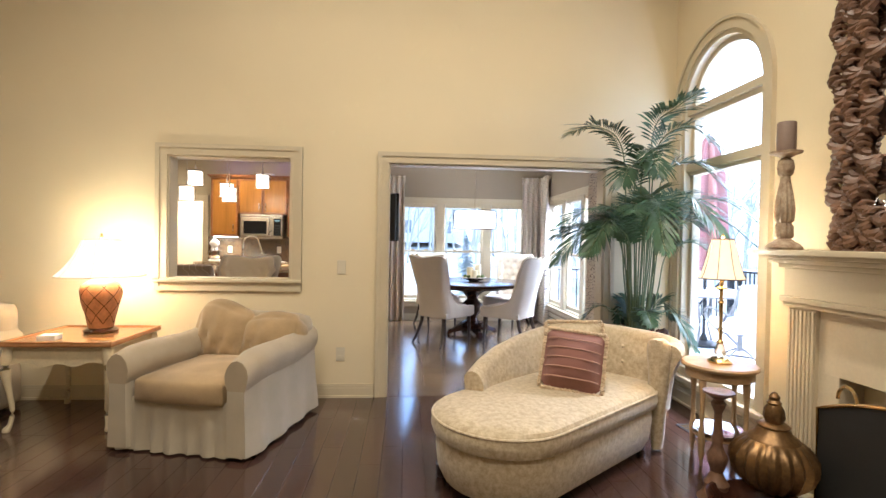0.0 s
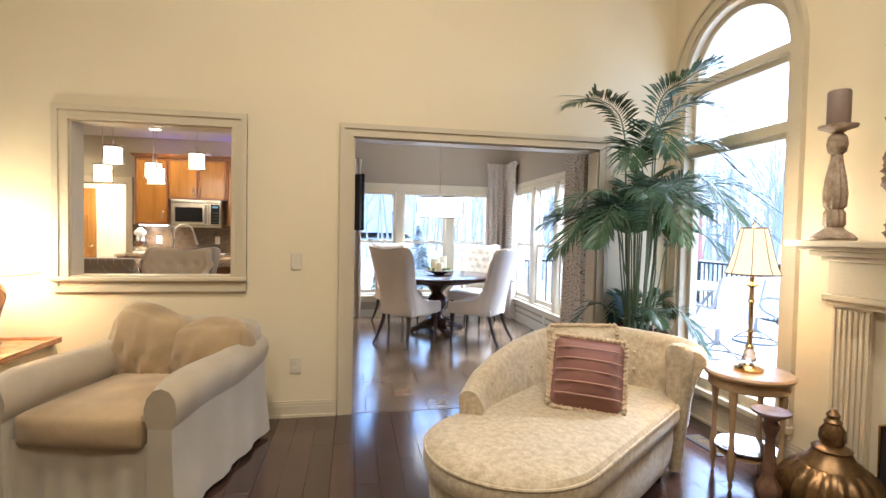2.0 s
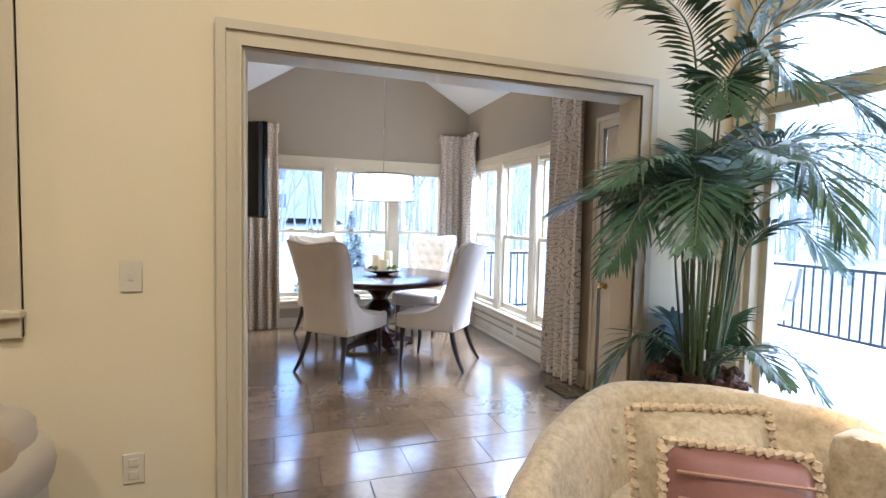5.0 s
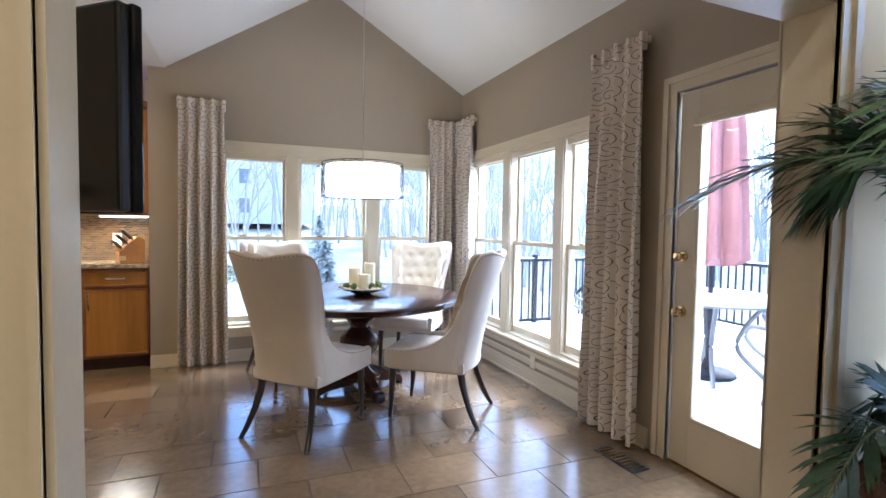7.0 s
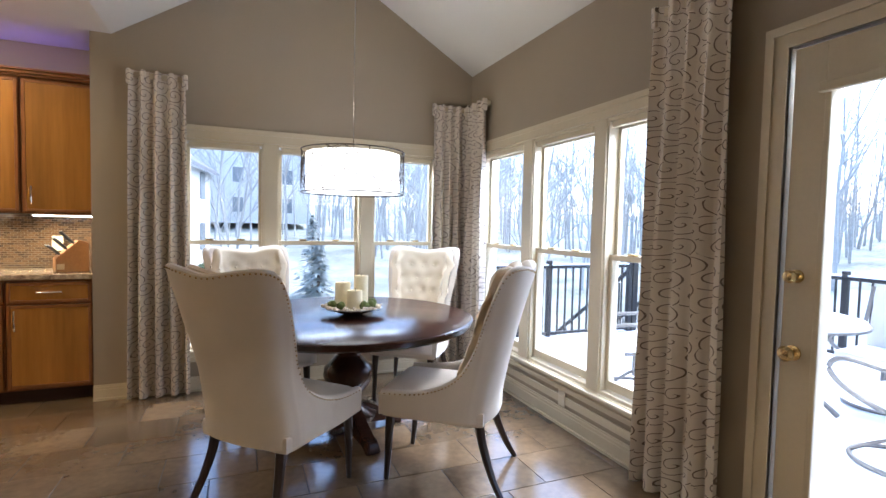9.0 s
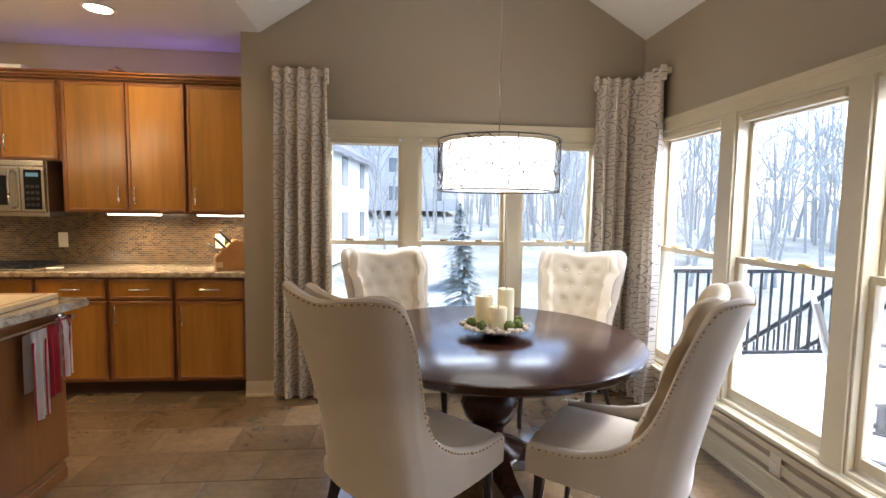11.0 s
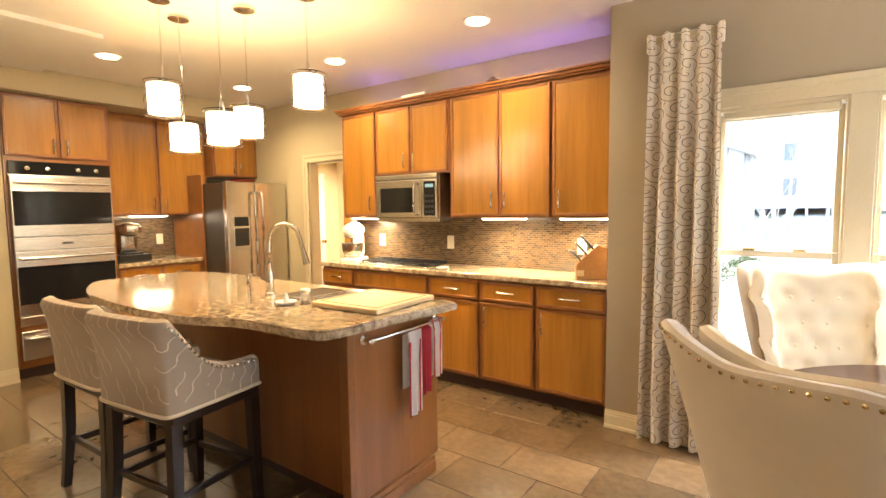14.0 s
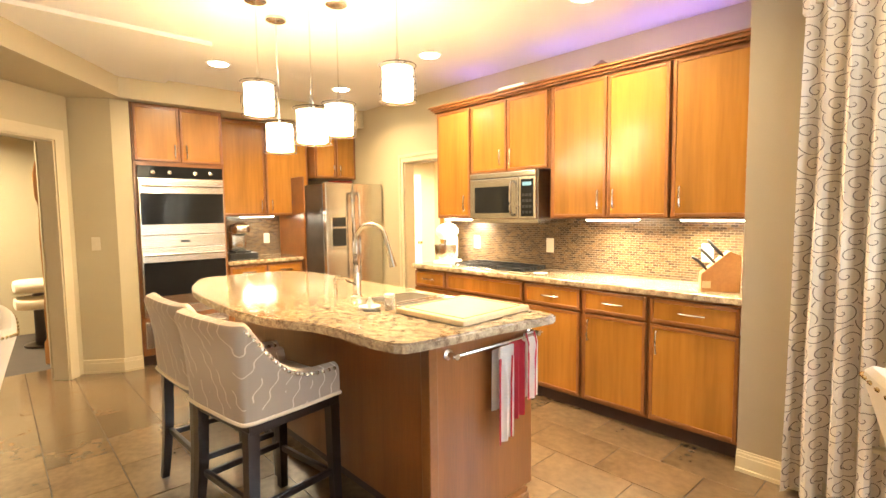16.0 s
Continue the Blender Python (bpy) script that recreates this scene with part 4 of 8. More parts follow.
# sofa end
th = thing("sofa", "cream slipcovered sofa with rolled arm", "sofa", (-2.52, 3.66, 0))
part("base", puff(bmesh.new(), -1.6, 0.0, 0.02, -0.02, 0.95, 0.34, 0.05, 6, edge=0.2), SLIP, th, "", True)
bm = bmesh.new()
rings = []
for i in range(9):
    y = 0.0 + i / 8 * 0.9
    rings.append([(-0.10 + 0.13 * math.cos(2 * math.pi * k / 18), y, 0.50 + 0.12 * math.sin(2 * math.pi * k / 18)) for k in range(18)])
part("arm_roll", loft(bm, rings), SLIP, th, "", True)
part("arm_panel", puff(bmesh.new(), -0.2, 0.0, 0.05, 0.0, 0.9, 0.5, 0.05, 5, edge=0.2), SLIP, th, "", True)
part("seat_cushion", puff(bmesh.new(), -0.95, 0.0, 0.32, -0.22, 0.7, 0.48, 0.3, 8), SLIP, th, "", True)
part("back", puff(bmesh.new(), -1.6, 0.70, 0.3, -0.05, 0.97, 0.80, 0.2, 8), SLIP, th, "", True)
part("loose_pillow", puff(bmesh.new(), -0.62, 0.42, 0.46, -0.17, 0.62, 0.80, 0.9, 8, edge=0.9), LINENLT, th, "", True)


def chaise(at, turn):
    """Foot towards -y, tufted back at +y."""
    th = thing("chaise_longue", "cream damask chaise longue with tufted curved back", "chaise", at, turn)
    W, L = 0.38, 1.60
    foot = [(-W * math.cos(math.pi * i / 24), 0.36 - 0.36 * math.sin(math.pi * i / 24)) for i in range(25)]
    plan = foot + [(W + 0.01, L - 0.25), (W - 0.08, L - 0.04), (0, L), (-W + 0.08, L - 0.04), (-W - 0.01, L - 0.25)]

    def grown(k, z):
        return [(x * k, 0.6 + (y - 0.6) * k, z) for x, y in plan]

    bm = loft(bmesh.new(), [grown(0.90, 0.055), grown(0.955, 0.12), grown(0.975, 0.22), grown(0.965, 0.30)])
    part("base", bm, DAMASK, th, "upholstered damask base", True)
    bm = loft(bmesh.new(), [grown(0.95, 0.285), grown(1.0, 0.30), grown(1.025, 0.34), grown(1.015, 0.385), grown(0.97, 0.415), grown(0.85, 0.428), grown(0.5, 0.438), grown(0.1, 0.442)])
    part("seat_cushion", bm, DAMASK, th, "long rounded seat cushion with welt", True)
    bm = tube(bmesh.new(), [Vector(p) for p in grown(1.012, 0.392)][:27], 0.007, 6)
    part("welt", bm, DAMASK, th, "", True)
    key = [(-W + 0.05, 0.42), (-W + 0.005, 0.56), (-W - 0.02, 0.82), (-W - 0.02, 1.15), (-W + 0.05, 1.42), (-0.10, 1.56), (0.10, 1.60), (W - 0.08, 1.61), (W + 0.01, 1.57), (W + 0.03, 1.46)]
    path = [(v.x, v.y) for v in smoothpath([(x, y, 0) for x, y in key], 5)]
    hk = [0.545, 0.575, 0.635, 0.69, 0.73, 0.74, 0.735, 0.725, 0.70, 0.685]
    fk = [0.02, 0.04, 0.07, 0.08, 0.08, 0.075, 0.075, 0.08, 0.085, 0.085]
    hh = [v.x for v in smoothpath([(h, 0, 0) for h in hk], 5)]
    ff = [v.x for v in smoothpath([(f, 0, 0) for f in fk], 5)]
    path, hh, ff = path[::-1], hh[::-1], ff[::-1]
    bm = shell(path, hh, 0.26, 0.12, ff, 9, 6)
    for v in bm.verts:
        # diagonal tufting on the inner face
        u = math.atan2(v.co.x, 0.9 - v.co.y) * 0.55
        if v.co.z > 0.45:
            inward = Vector((-v.co.x, 0.85 - v.co.y, 0)).normalized()
            v.co += inward * 0.006 * math.cos(u * 22) * math.cos((v.co.z - 0.45) * 34)
    part("backrest", bm, DAMASK, th, "tufted scrolling back and side", True)
    for i in range(14, len(path) - 3, 4):
        p = Vector(path[i]) * 0.84 + Vector((0, 0.10))
        for z in (0.53, 0.63):
            if z < hh[i] - 0.06:
                bm = bmesh.new()
                bmesh.ops.create_icosphere(bm, subdivisions=1, radius=0.014, matrix=Matrix.Translation((p.x, p.y, z)))
                part("button", bm, DAMASK, th)
    bm = bmesh.new()
    rings = [[(W - 0.02 + r * math.cos(2 * math.pi * k / 14), 1.46 + 0.05 * math.sin(2 * math.pi * k / 14), z) for k in range(14)] for z, r in ((0.02, 0.03), (0.10, 0.04), (0.25, 0.05), (0.40, 0.058), (0.55, 0.07), (0.64, 0.078), (0.69, 0.07), (0.712, 0.04), (0.716, 0.01))]
    part("arm_front", loft(bm, rings), DAMASK, th, "", True)
    for x, y in ((-0.28, 0.18), (0.28, 0.18), (-0.28, 1.4), (0.28, 1.4)):
        part("leg", lathe(bmesh.new(), [(0.022, 0.0), (0.03, 0.02), (0.026, 0.06), (0.035, 0.075)], 14, (x, y)), LEGWOOD, th, "short dark bun foot", True)
    return th


chaise((0.63, 3.01, 0), -52)


def throw_pillow(name, label, m, mats, stripes):
    th = thing(name, label, "pillow")
    th.matrix_basis = m
    s = 0.172
    bm = puff(bmesh.new(), -s, -0.045, -s, s, 0.045, s, 1.0, 12, edge=0.95)
    for v in bm.verts:
        r = max(abs(v.co.x), abs(v.co.z)) / s
        v.co.y *= max(0.12, 1 - r ** 4) * 1.15
        v.co.x, v.co.z = max(-s, min(s, v.co.x)), max(-s, min(s, v.co.z))
    part("cover", bm, mats[0], th, "", True)
    if stripes:
        for i in range(5):
            z = -0.115 + i * 0.057
            path = [(x, -0.094 * max(0.12, 1 - (max(abs(x), abs(z)) / s) ** 4) * (0.72 + 0.28 * (1 - (x / s) ** 2) * (1 - (z / s) ** 2)) - 0.009, z) for x in [(-0.156 + 0.312 * k / 14) for k in range(15)]]
            part("stripe", tube(bmesh.new(), path, 0.0042, 6), mats[1], th)
    rnd = random.Random(3)
    bm = bmesh.new()
    for side in range(4):
        pts = []
        for k in range(61):
            t = -s + 2 * s * k / 60
            o = s + 0.005 + 0.005 * (k % 2) + rnd.uniform(0, 0.004)
            q = 0.006 * (-1) ** (k // 2) + rnd.uniform(-0.003, 0.003)
            pts.append(((t, q, o), (o, q, t), (t, q, -o), (-o, q, t))[side])
        tube(bm, pts, [0.009 + 0.004 * rnd.random() for _ in pts], 6)
    part("fringe", bm, mats[2], th, "cream looped fringe", True)
    return th


throw_pillow("throw_pillow", "mauve striped throw pillow with cream fringe on the chaise", pose(1.40, 3.51, 0.605, -24, 4, -24), (PILLOW, STRIPE, FRINGE), True)
throw_pillow("back_pillow", "plain cream damask pillow against the chaise back", pose(1.46, 3.68, 0.635, -20, -4, -30), (DAMASK, STRIPE, FRINGE), False)


# palm
def palm(at):
    th = thing("potted_palm", "tall potted palm with arching green fronds", "palm", at)
    part("pot", lathe(bmesh.new(), [(0.15, 0), (0.17, 0.02), (0.20, 0.30), (0.22, 0.55), (0.23, 0.57), (0.21, 0.58), (0.2, 0.54)], 28), POT, th, "brown planter", True)
    rnd = random.Random(11)
    bm = bmesh.new()
    for _ in range(90):
        a, r = rnd.uniform(0, 6.28), 0.23 * math.sqrt(rnd.random())
        bmesh.ops.create_icosphere(bm, subdivisions=1, radius=rnd.uniform(0.02, 0.045), matrix=Matrix.Translation((r * math.cos(a), r * math.sin(a), 0.56 + rnd.uniform(0, 0.05))))
    part("moss", bm, MOSS, th, "brown tufted moss")
    tall = ((200, 1.50, 0.52, 0.02), (-62, 1.50, 0.50, 0.16), (-100, 1.35, 0.40, 0.20), (-75, 1.62, 0.45, -0.10), (-45, 1.28, 0.45, 0.22), (230, 1.25, 0.32, 0.16))
    n = 36
    for i in range(n):
        ga = i * 2.39996 + rnd.uniform(-0.25, 0.25)
        drop = rnd.uniform(0.05, 0.32)
        if i < 6:
            ga, h0, reach, drop = radians(tall[i][0]), tall[i][1], tall[i][2], tall[i][3]
        elif i < 12:
            h0, reach = 0.14, 0.42
        else:
            h0, reach = 0.66 + 0.44 * rnd.random(), 0.55 + 0.20 * rnd.random()
        dirv = Vector((math.cos(ga), math.sin(ga), 0))
        if i > 5 and dirv.x > 0.25 and dirv.y > -0.55:
            reach *= 0.55
        if dirv.y > 0.3:
            reach *= 0.4
        base = Vector((dirv.x * rnd.uniform(0.02, 0.09), dirv.y * rnd.uniform(0.02, 0.09), 0.57))
        lean = dirv * rnd.uniform(0.04, 0.14)
        top = base + Vector((lean.x, lean.y, h0))
        tip = top + dirv * reach + Vector((0, 0, 0.10 - drop))
        mid = top + dirv * reach * 0.5 + Vector((0, 0, 0.11 + rnd.uniform(-0.03, 0.05)))
        if i == 13:
            # the one that reaches out through the opening
            top, mid, tip = Vector((-0.18, 0.03, 1.40)), Vector((-0.38, 0.22, 1.49)), Vector((-0.58, 0.44, 1.36))
            dirv = Vector((-0.7, 0.7, 0))
        spine = smoothpath([base, base.lerp(top, 0.55), top, mid, tip], 8)
        L = len(spine)
        fr = part("frond", tube(bmesh.new(), spine, [0.0058 * (1 - 0.75 * k / L) + 0.0012 for k in range(L)], 5), STEM, th)
        bm = bmesh.new()
        start = int(L * 0.47)
        m_leaf = 44
        for k in range(m_leaf):
            f = k / (m_leaf - 1)
            q = start + f * (L - 1 - start)
            a, b = spine[int(q)], spine[min(L - 1, int(q) + 1)]
            p = a.lerp(b, q - int(q))
            d = (spine[min(L - 1, int(q) + 1)] - spine[max(0, int(q) - 1)]).normalized()
            side = d.cross(Vector((0, 0, 1)))
            side = side.normalized() if side.length > 0.05 else Vector((dirv.y, -dirv.x, 0))
            up = side.cross(d).normalized()
            ln = (0.25 * math.sin(math.pi * (0.16 + 0.80 * f)) + 0.03) * rnd.uniform(0.8, 1.12) * (0.6 if 5 < i < 12 else 1.0)
            for sgn in (-1, 1):
                if rnd.random() < 0.04:
                    continue
                way = (side * sgn * (0.95 - 0.5 * f) + d * (0.55 + 0.5 * f) + up * rnd.uniform(0.0, 0.22)).normalized()
                droop = Vector((0, 0, -rnd.uniform(0.25, 0.6)))
                wd = d.cross(way).cross(way).normalized() * 0.0076
                p1 = p + way * ln * 0.4 + droop * ln * 0.08
                p2 = p + way * ln * 0.75 + droop * ln * 0.3
                p3 = p + way * ln + droop * ln * 0.62
                vs = [bm.verts.new(v) for v in (p, p1 + wd, p1 - wd, p2 + wd * 0.8, p2 - wd * 0.8, p3)]
                bm.faces.new((vs[0], vs[2], vs[1]))
                bm.faces.new((vs[1], vs[2], vs[4], vs[3]))
                bm.faces.new((vs[3], vs[4], vs[5]))
        tagged(part("leafage", bm, PALMGREEN, fr, "narrow green leaflets"), kind="stuff")
    return th


palm((2.27, 4.48, 0))

# round side table with lamp
ST = (2.31, 3.48)
th = thing("side_table", "round antique wooden side table on turned legs", "table", (*ST, 0))
part("tabletop", lathe(bmesh.new(), [(0.20, 0.572), (0.212, 0.578), (0.215, 0.59), (0.205, 0.60)], 40), PALE_OAK, th, "round wooden top", True)
part("apron", lathe(bmesh.new(), [(0.185, 0.515), (0.19, 0.52), (0.19, 0.572), (0.18, 0.574)], 40), PALE_OAK, th, "", True)
part("shelf", lathe(bmesh.new(), [(0.13, 0.150), (0.14, 0.155), (0.14, 0.165), (0.13, 0.17)], 32), PALE_OAK, th, "", True)
for i in range(4):
    a = radians(205 + 90 * i)
    x, y = 0.165 * math.cos(a), 0.165 * math.sin(a)
    part("leg", lathe(bmesh.new(), [(0.006, 0), (0.012, 0.02), (0.009, 0.04), (0.016, 0.06), (0.018, 0.12), (0.022, 0.16), (0.018, 0.19), (0.013, 0.24), (0.014, 0.40), (0.02, 0.46), (0.022, 0.5), (0.02, 0.52)], 12, (x, y)), PALE_OAK, th, "turned leg", True)
th = thing("silver_tray", "oval silver tray on the side table's shelf", "tray", (*ST, 0.171))
part("dish", lathe(bmesh.new(), [(0.06, 0.0), (0.09, 0.004), (0.125, 0.016), (0.15, 0.02), (0.152, 0.026), (0.12, 0.022), (0.085, 0.009), (0.02, 0.006)], 36), CHROME, th, "", True)
th = thing("side_table_lamp", "slender brass and crystal lamp with pleated lit shade", "lamp", (*ST, 0.601))
part("base", lathe(bmesh.new(), [(0.068, 0), (0.07, 0.012), (0.05, 0.022), (0.045, 0.032), (0.025, 0.04)], 24), BRASS, th, "brass stepped foot", True)
part("crystal", lathe(bmesh.new(), [(0.018, 0.04), (0.034, 0.055), (0.028, 0.10), (0.016, 0.12)], 8), CRYSTAL, th, "cut crystal block", True)
part("column", lathe(bmesh.new(), [(0.022, 0.12), (0.022, 0.13), (0.012, 0.14), (0.014, 0.20), (0.018, 0.21), (0.011, 0.22), (0.012, 0.36), (0.02, 0.37), (0.011, 0.385), (0.012, 0.44), (0.034, 0.455), (0.034, 0.46), (0.012, 0.47), (0.012, 0.53)], 16), BRASS, th, "", True)
bm = bmesh.new()
lathe(bm, [(0.128, 0.515), (0.112, 0.55), (0.092, 0.62), (0.074, 0.70), (0.060, 0.755), (0.057, 0.755), (0.071, 0.70), (0.089, 0.62), (0.109, 0.55), (0.125, 0.517)], 36)
bmesh.ops.delete(bm, geom=[f for f in bm.faces if len(f.verts) > 4], context="FACES_ONLY")
sh = part("shade", bm, LAMPSHADE2, th, "lit cream silk bell shade", True)
sh.visible_shadow = False
bm = bmesh.new()
for i in range(8):
    a = 2 * math.pi * i / 8
    tube(bm, [(r * math.cos(a), r * math.sin(a), z) for r, z in ((0.130, 0.515), (0.114, 0.55), (0.094, 0.62), (0.076, 0.70), (0.062, 0.757))], 0.0022, 5)
for r, z in ((0.13, 0.515), (0.061, 0.756)):
    tube(bm, [(r * math.cos(2 * math.pi * k / 36), r * math.sin(2 * math.pi * k / 36), z) for k in range(37)], 0.004, 5)
part("shade_trim", bm, CARVED, th, "dark braid on the shade's ribs")
part("finial", lathe(bmesh.new(), [(0.004, 0.755), (0.012, 0.77), (0.006, 0.785), (0.002, 0.79)], 10), BRASS, th, "", True)

# floor candlestick, bowl, urn
th = thing("floor_candlestick", "carved brown wooden candlestick standing on the floor", "candlestick", (1.99, 3.01, 0))
part("shaft", lathe(bmesh.new(), [(0.085, 0), (0.09, 0.02), (0.07, 0.04), (0.055, 0.07), (0.06, 0.10), (0.04, 0.13), (0.03, 0.16), (0.045, 0.20), (0.05, 0.24), (0.035, 0.27), (0.022, 0.30), (0.03, 0.33), (0.022, 0.36), (0.018, 0.46), (0.03, 0.49), (0.036, 0.51), (0.022, 0.53)], 24, flute=8, depth=0.14, span=(0.16, 0.27)), CARVED, th, "turned and carved shaft", True)
part("drip_cup", lathe(bmesh.new(), [(0.022, 0.53), (0.05, 0.55), (0.072, 0.562), (0.074, 0.572), (0.055, 0.572), (0.03, 0.565)], 28), CARVED, th, "", True)
th = thing("wooden_bowl", "dark oval wooden bowl on the floor", "bowl", (2.05, 2.79, 0), -25)
part("bowl", lathe(bmesh.new(), [(0.10, 0), (0.16, 0.03), (0.21, 0.09), (0.22, 0.12), (0.205, 0.12), (0.15, 0.04), (0.05, 0.02)], 36), ESPRESSO, th, "", True)
th = thing("bronze_urn", "squat gadrooned bronze-gilt urn with finial lid", "urn", (2.26, 2.97, 0))
part("body", lathe(bmesh.new(), [(0.09, 0), (0.095, 0.02), (0.06, 0.05), (0.06, 0.07), (0.12, 0.10), (0.175, 0.15), (0.198, 0.21), (0.195, 0.26), (0.165, 0.31), (0.12, 0.34)], 80, flute=20, depth=0.11, span=(0.09, 0.33)), BRONZE, th, "gadrooned belly", True)
part("lid", lathe(bmesh.new(), [(0.118, 0.34), (0.112, 0.352), (0.085, 0.37), (0.07, 0.40), (0.074, 0.41), (0.06, 0.42), (0.048, 0.425)], 36), BRONZE, th, "stepped lid", True)
part("finial", lathe(bmesh.new(), [(0.035, 0.42), (0.05, 0.45), (0.046, 0.49), (0.03, 0.515), (0.034, 0.525), (0.022, 0.54), (0.026, 0.555), (0.012, 0.575), (0.002, 0.58)], 24, flute=8, depth=0.12, span=(0.43, 0.51)), BRONZE, th, "", True)

# fireplace
th = thing("fireplace", "cream painted fireplace with fluted pilasters and stone surround", "fireplace")
FX, FC, FH = 2.55, 2.47, 0.77
for y0, y1 in ((FC - FH, FC - 0.46), (FC + 0.46, FC + FH)):
    part("surround_leg", boxed(FX + 0.02, y0, 0, EX - 0.001, y1, 0.66, 0.002), SURROUND, th, "smooth cream stone surround")
part("surround_head", boxed(FX + 0.02, FC - FH, 0.66, EX - 0.001, FC + FH, 0.984, 0.002), SURROUND, th, "smooth cream stone surround")
for s in (-1, 1):
    y0, y1 = sorted((FC + s * 0.585, FC + s * FH))
    pil = part("pilaster", boxed(FX, y0, 0.14, FX + 0.02, y1, 1.0), TRIM, th, "fluted pilaster")
    for k in range(7):
        yy = y0 + (y1 - y0) * (k + 0.5) / 7
        part("reed", boxed(FX - 0.010, yy - 0.0085, 0.16, FX, yy + 0.0085, 0.97, 0.004), TRIM, pil)
    part("plinth", boxed(FX - 0.018, y0 - 0.01, 0, FX + 0.02, y1 + 0.01, 0.14, 0.004), TRIM, th)
for z0, z1, o in ((0.985, 1.01, 0.022), (1.01, 1.04, 0.035), (1.04, 1.20, 0.018), (1.20, 1.225, 0.04), (1.225, 1.25, 0.075), (1.25, 1.27, 0.105)):
    part("frieze_board" if z1 == 1.20 else "moulding", boxed(FX - o, FC - FH - o, z0, EX - 0.001, FC + FH + o, z1, 0.004), TRIM, th)
part("mantel_shelf", boxed(FX - 0.165, FC - FH - 0.13, 1.27, EX - 0.001, FC + FH + 0.13, 1.30, 0.005), TRIM, th, "cream mantel shelf")
bm = bmesh.new()
box(bm, EX + 0.02, FC - 0.46, 0.0, EX + 0.05, FC + 0.46, 0.66)
part("firebox", bm, SLATE, th, "black firebox")
setting("hearth", boxed(2.2, FC - 0.75, -0.01, FX, FC + 0.6, 0.012, 0.004), SURROUND, "pale stone hearth slab", "hearth")
th = thing("fire_screen", "black fire screen with brass frame before the firebox", "fire screen", (2.46, FC, 0.012))
bm = bmesh.new()
prof = [(-0.46, 0.0), (0.46, 0.0)] + [(0.46 - 0.92 * i / 16, 0.50 + 0.12 * math.sin(math.pi * i / 16)) for i in range(17)]
loft(bm, [[(0, y, z) for y, z in prof], [(0.006, y, z) for y, z in prof]])
part("mesh_panel", bm, SLATE, th, "black wire mesh")
part("frame", tube(bmesh.new(), [(0.0, y, z) for y, z in prof] + [(0, -0.46, 0)], 0.009, 8), BRASS, th, "brass tube frame", True)
part("handle", tube(bmesh.new(), [(0, 0.30 + 0.05 * math.cos(a), 0.58 + 0.07 * math.sin(a)) for a in [math.pi * k / 10 for k in range(11)]], 0.008, 8), BRASS, th, "", True)

# mantel candlestick
th = thing("mantel_candlestick", "whitewashed carved candlestick with a taupe pillar candle", "candlestick", (2.45, 3.17, 1.301))
part("base", lathe(bmesh.new(), [(0.085, 0), (0.09, 0.012), (0.075, 0.03), (0.05, 0.045), (0.035, 0.06)], 28), ANTIQUE, th, "", True)
part("shaft", lathe(bmesh.new(), [(0.035, 0.06), (0.046, 0.075), (0.044, 0.13), (0.034, 0.145), (0.046, 0.16), (0.05, 0.22), (0.042, 0.29), (0.026, 0.37), (0.022, 0.40), (0.036, 0.415), (0.042, 0.45), (0.036, 0.485), (0.02, 0.50)], 48, flute=12, depth=0.14, span=(0.07, 0.39)), ANTIQUE, th, "fluted shaft", True)
part("drip_cup", lathe(bmesh.new(), [(0.02, 0.50), (0.045, 0.515), (0.075, 0.525), (0.078, 0.535), (0.03, 0.535)], 28), ANTIQUE, th, "", True)
part("candle", lathe(bmesh.new(), [(0.045, 0.536), (0.046, 0.54), (0.046, 0.69), (0.042, 0.697), (0.02, 0.693)], 28), GREYWAX, th, "taupe pillar candle", True)

# carved mirror
th = thing("carved_mirror", "large mirror in an ornate carved brown wood frame", "mirror", (EX - 0.004, FC, 1.301))
rnd = random.Random(21)
HW, HH = 0.60, 1.42
part("glass", boxed(-0.03, -HW + 0.19, 0.19, -0.02, HW - 0.19, HH - 0.19), MIRROR, th, "mirror glass")
for s, nm in ((1, "side_rail"), (-1, "side_rail"), (0, "bottom_rail"), (2, "top_rail")):
    bm = bmesh.new()
    count = 46
    for i in range(count):
        t = i / (count - 1)
        for lane in range(3):
            o = (-0.085, 0.0, 0.075)[lane] + rnd.uniform(-0.02, 0.02)
            if s in (1, -1):
                c = Vector((-0.035, s * (HW - 0.10 + o), 0.06 + t * (HH - 0.12)))
            else:
                c = Vector((-0.035, -HW + 0.06 + t * (2 * HW - 0.12), (0.10 if s == 0 else HH - 0.10) + o))
            a = t * 30 + lane * 2.1
            r = rnd.uniform(0.028, 0.05)
            pts = []
            for k in range(9):
                f = k / 8
                ang = a + f * 4.6
                rad = r * (1.25 - f)
                pts.append(c + Vector((-0.035 * math.sin(math.pi * f) - 0.005, rad * math.cos(ang), rad * math.sin(ang))))
            tube(bm, pts, [0.010 + 0.014 * math.sin(math.pi * min(1, k / 7 + 0.1)) for k in range(9)], 6)
    if s in (1, -1):
        y0, y1 = sorted((s * (HW - 0.17), s * (HW - 0.03)))
        box(bm, -0.05, y0, 0.03, -0.001, y1, HH - 0.03, 0.012)
    else:
        z0, z1 = (0.02, 0.19) if s == 0 else (HH - 0.19, HH - 0.02)
        box(bm, -0.05, -HW + 0.1, z0, -0.001, HW - 0.1, z1, 0.012)
    part(nm, bm, CARVED, th, "deeply carved scrolling acanthus", True)


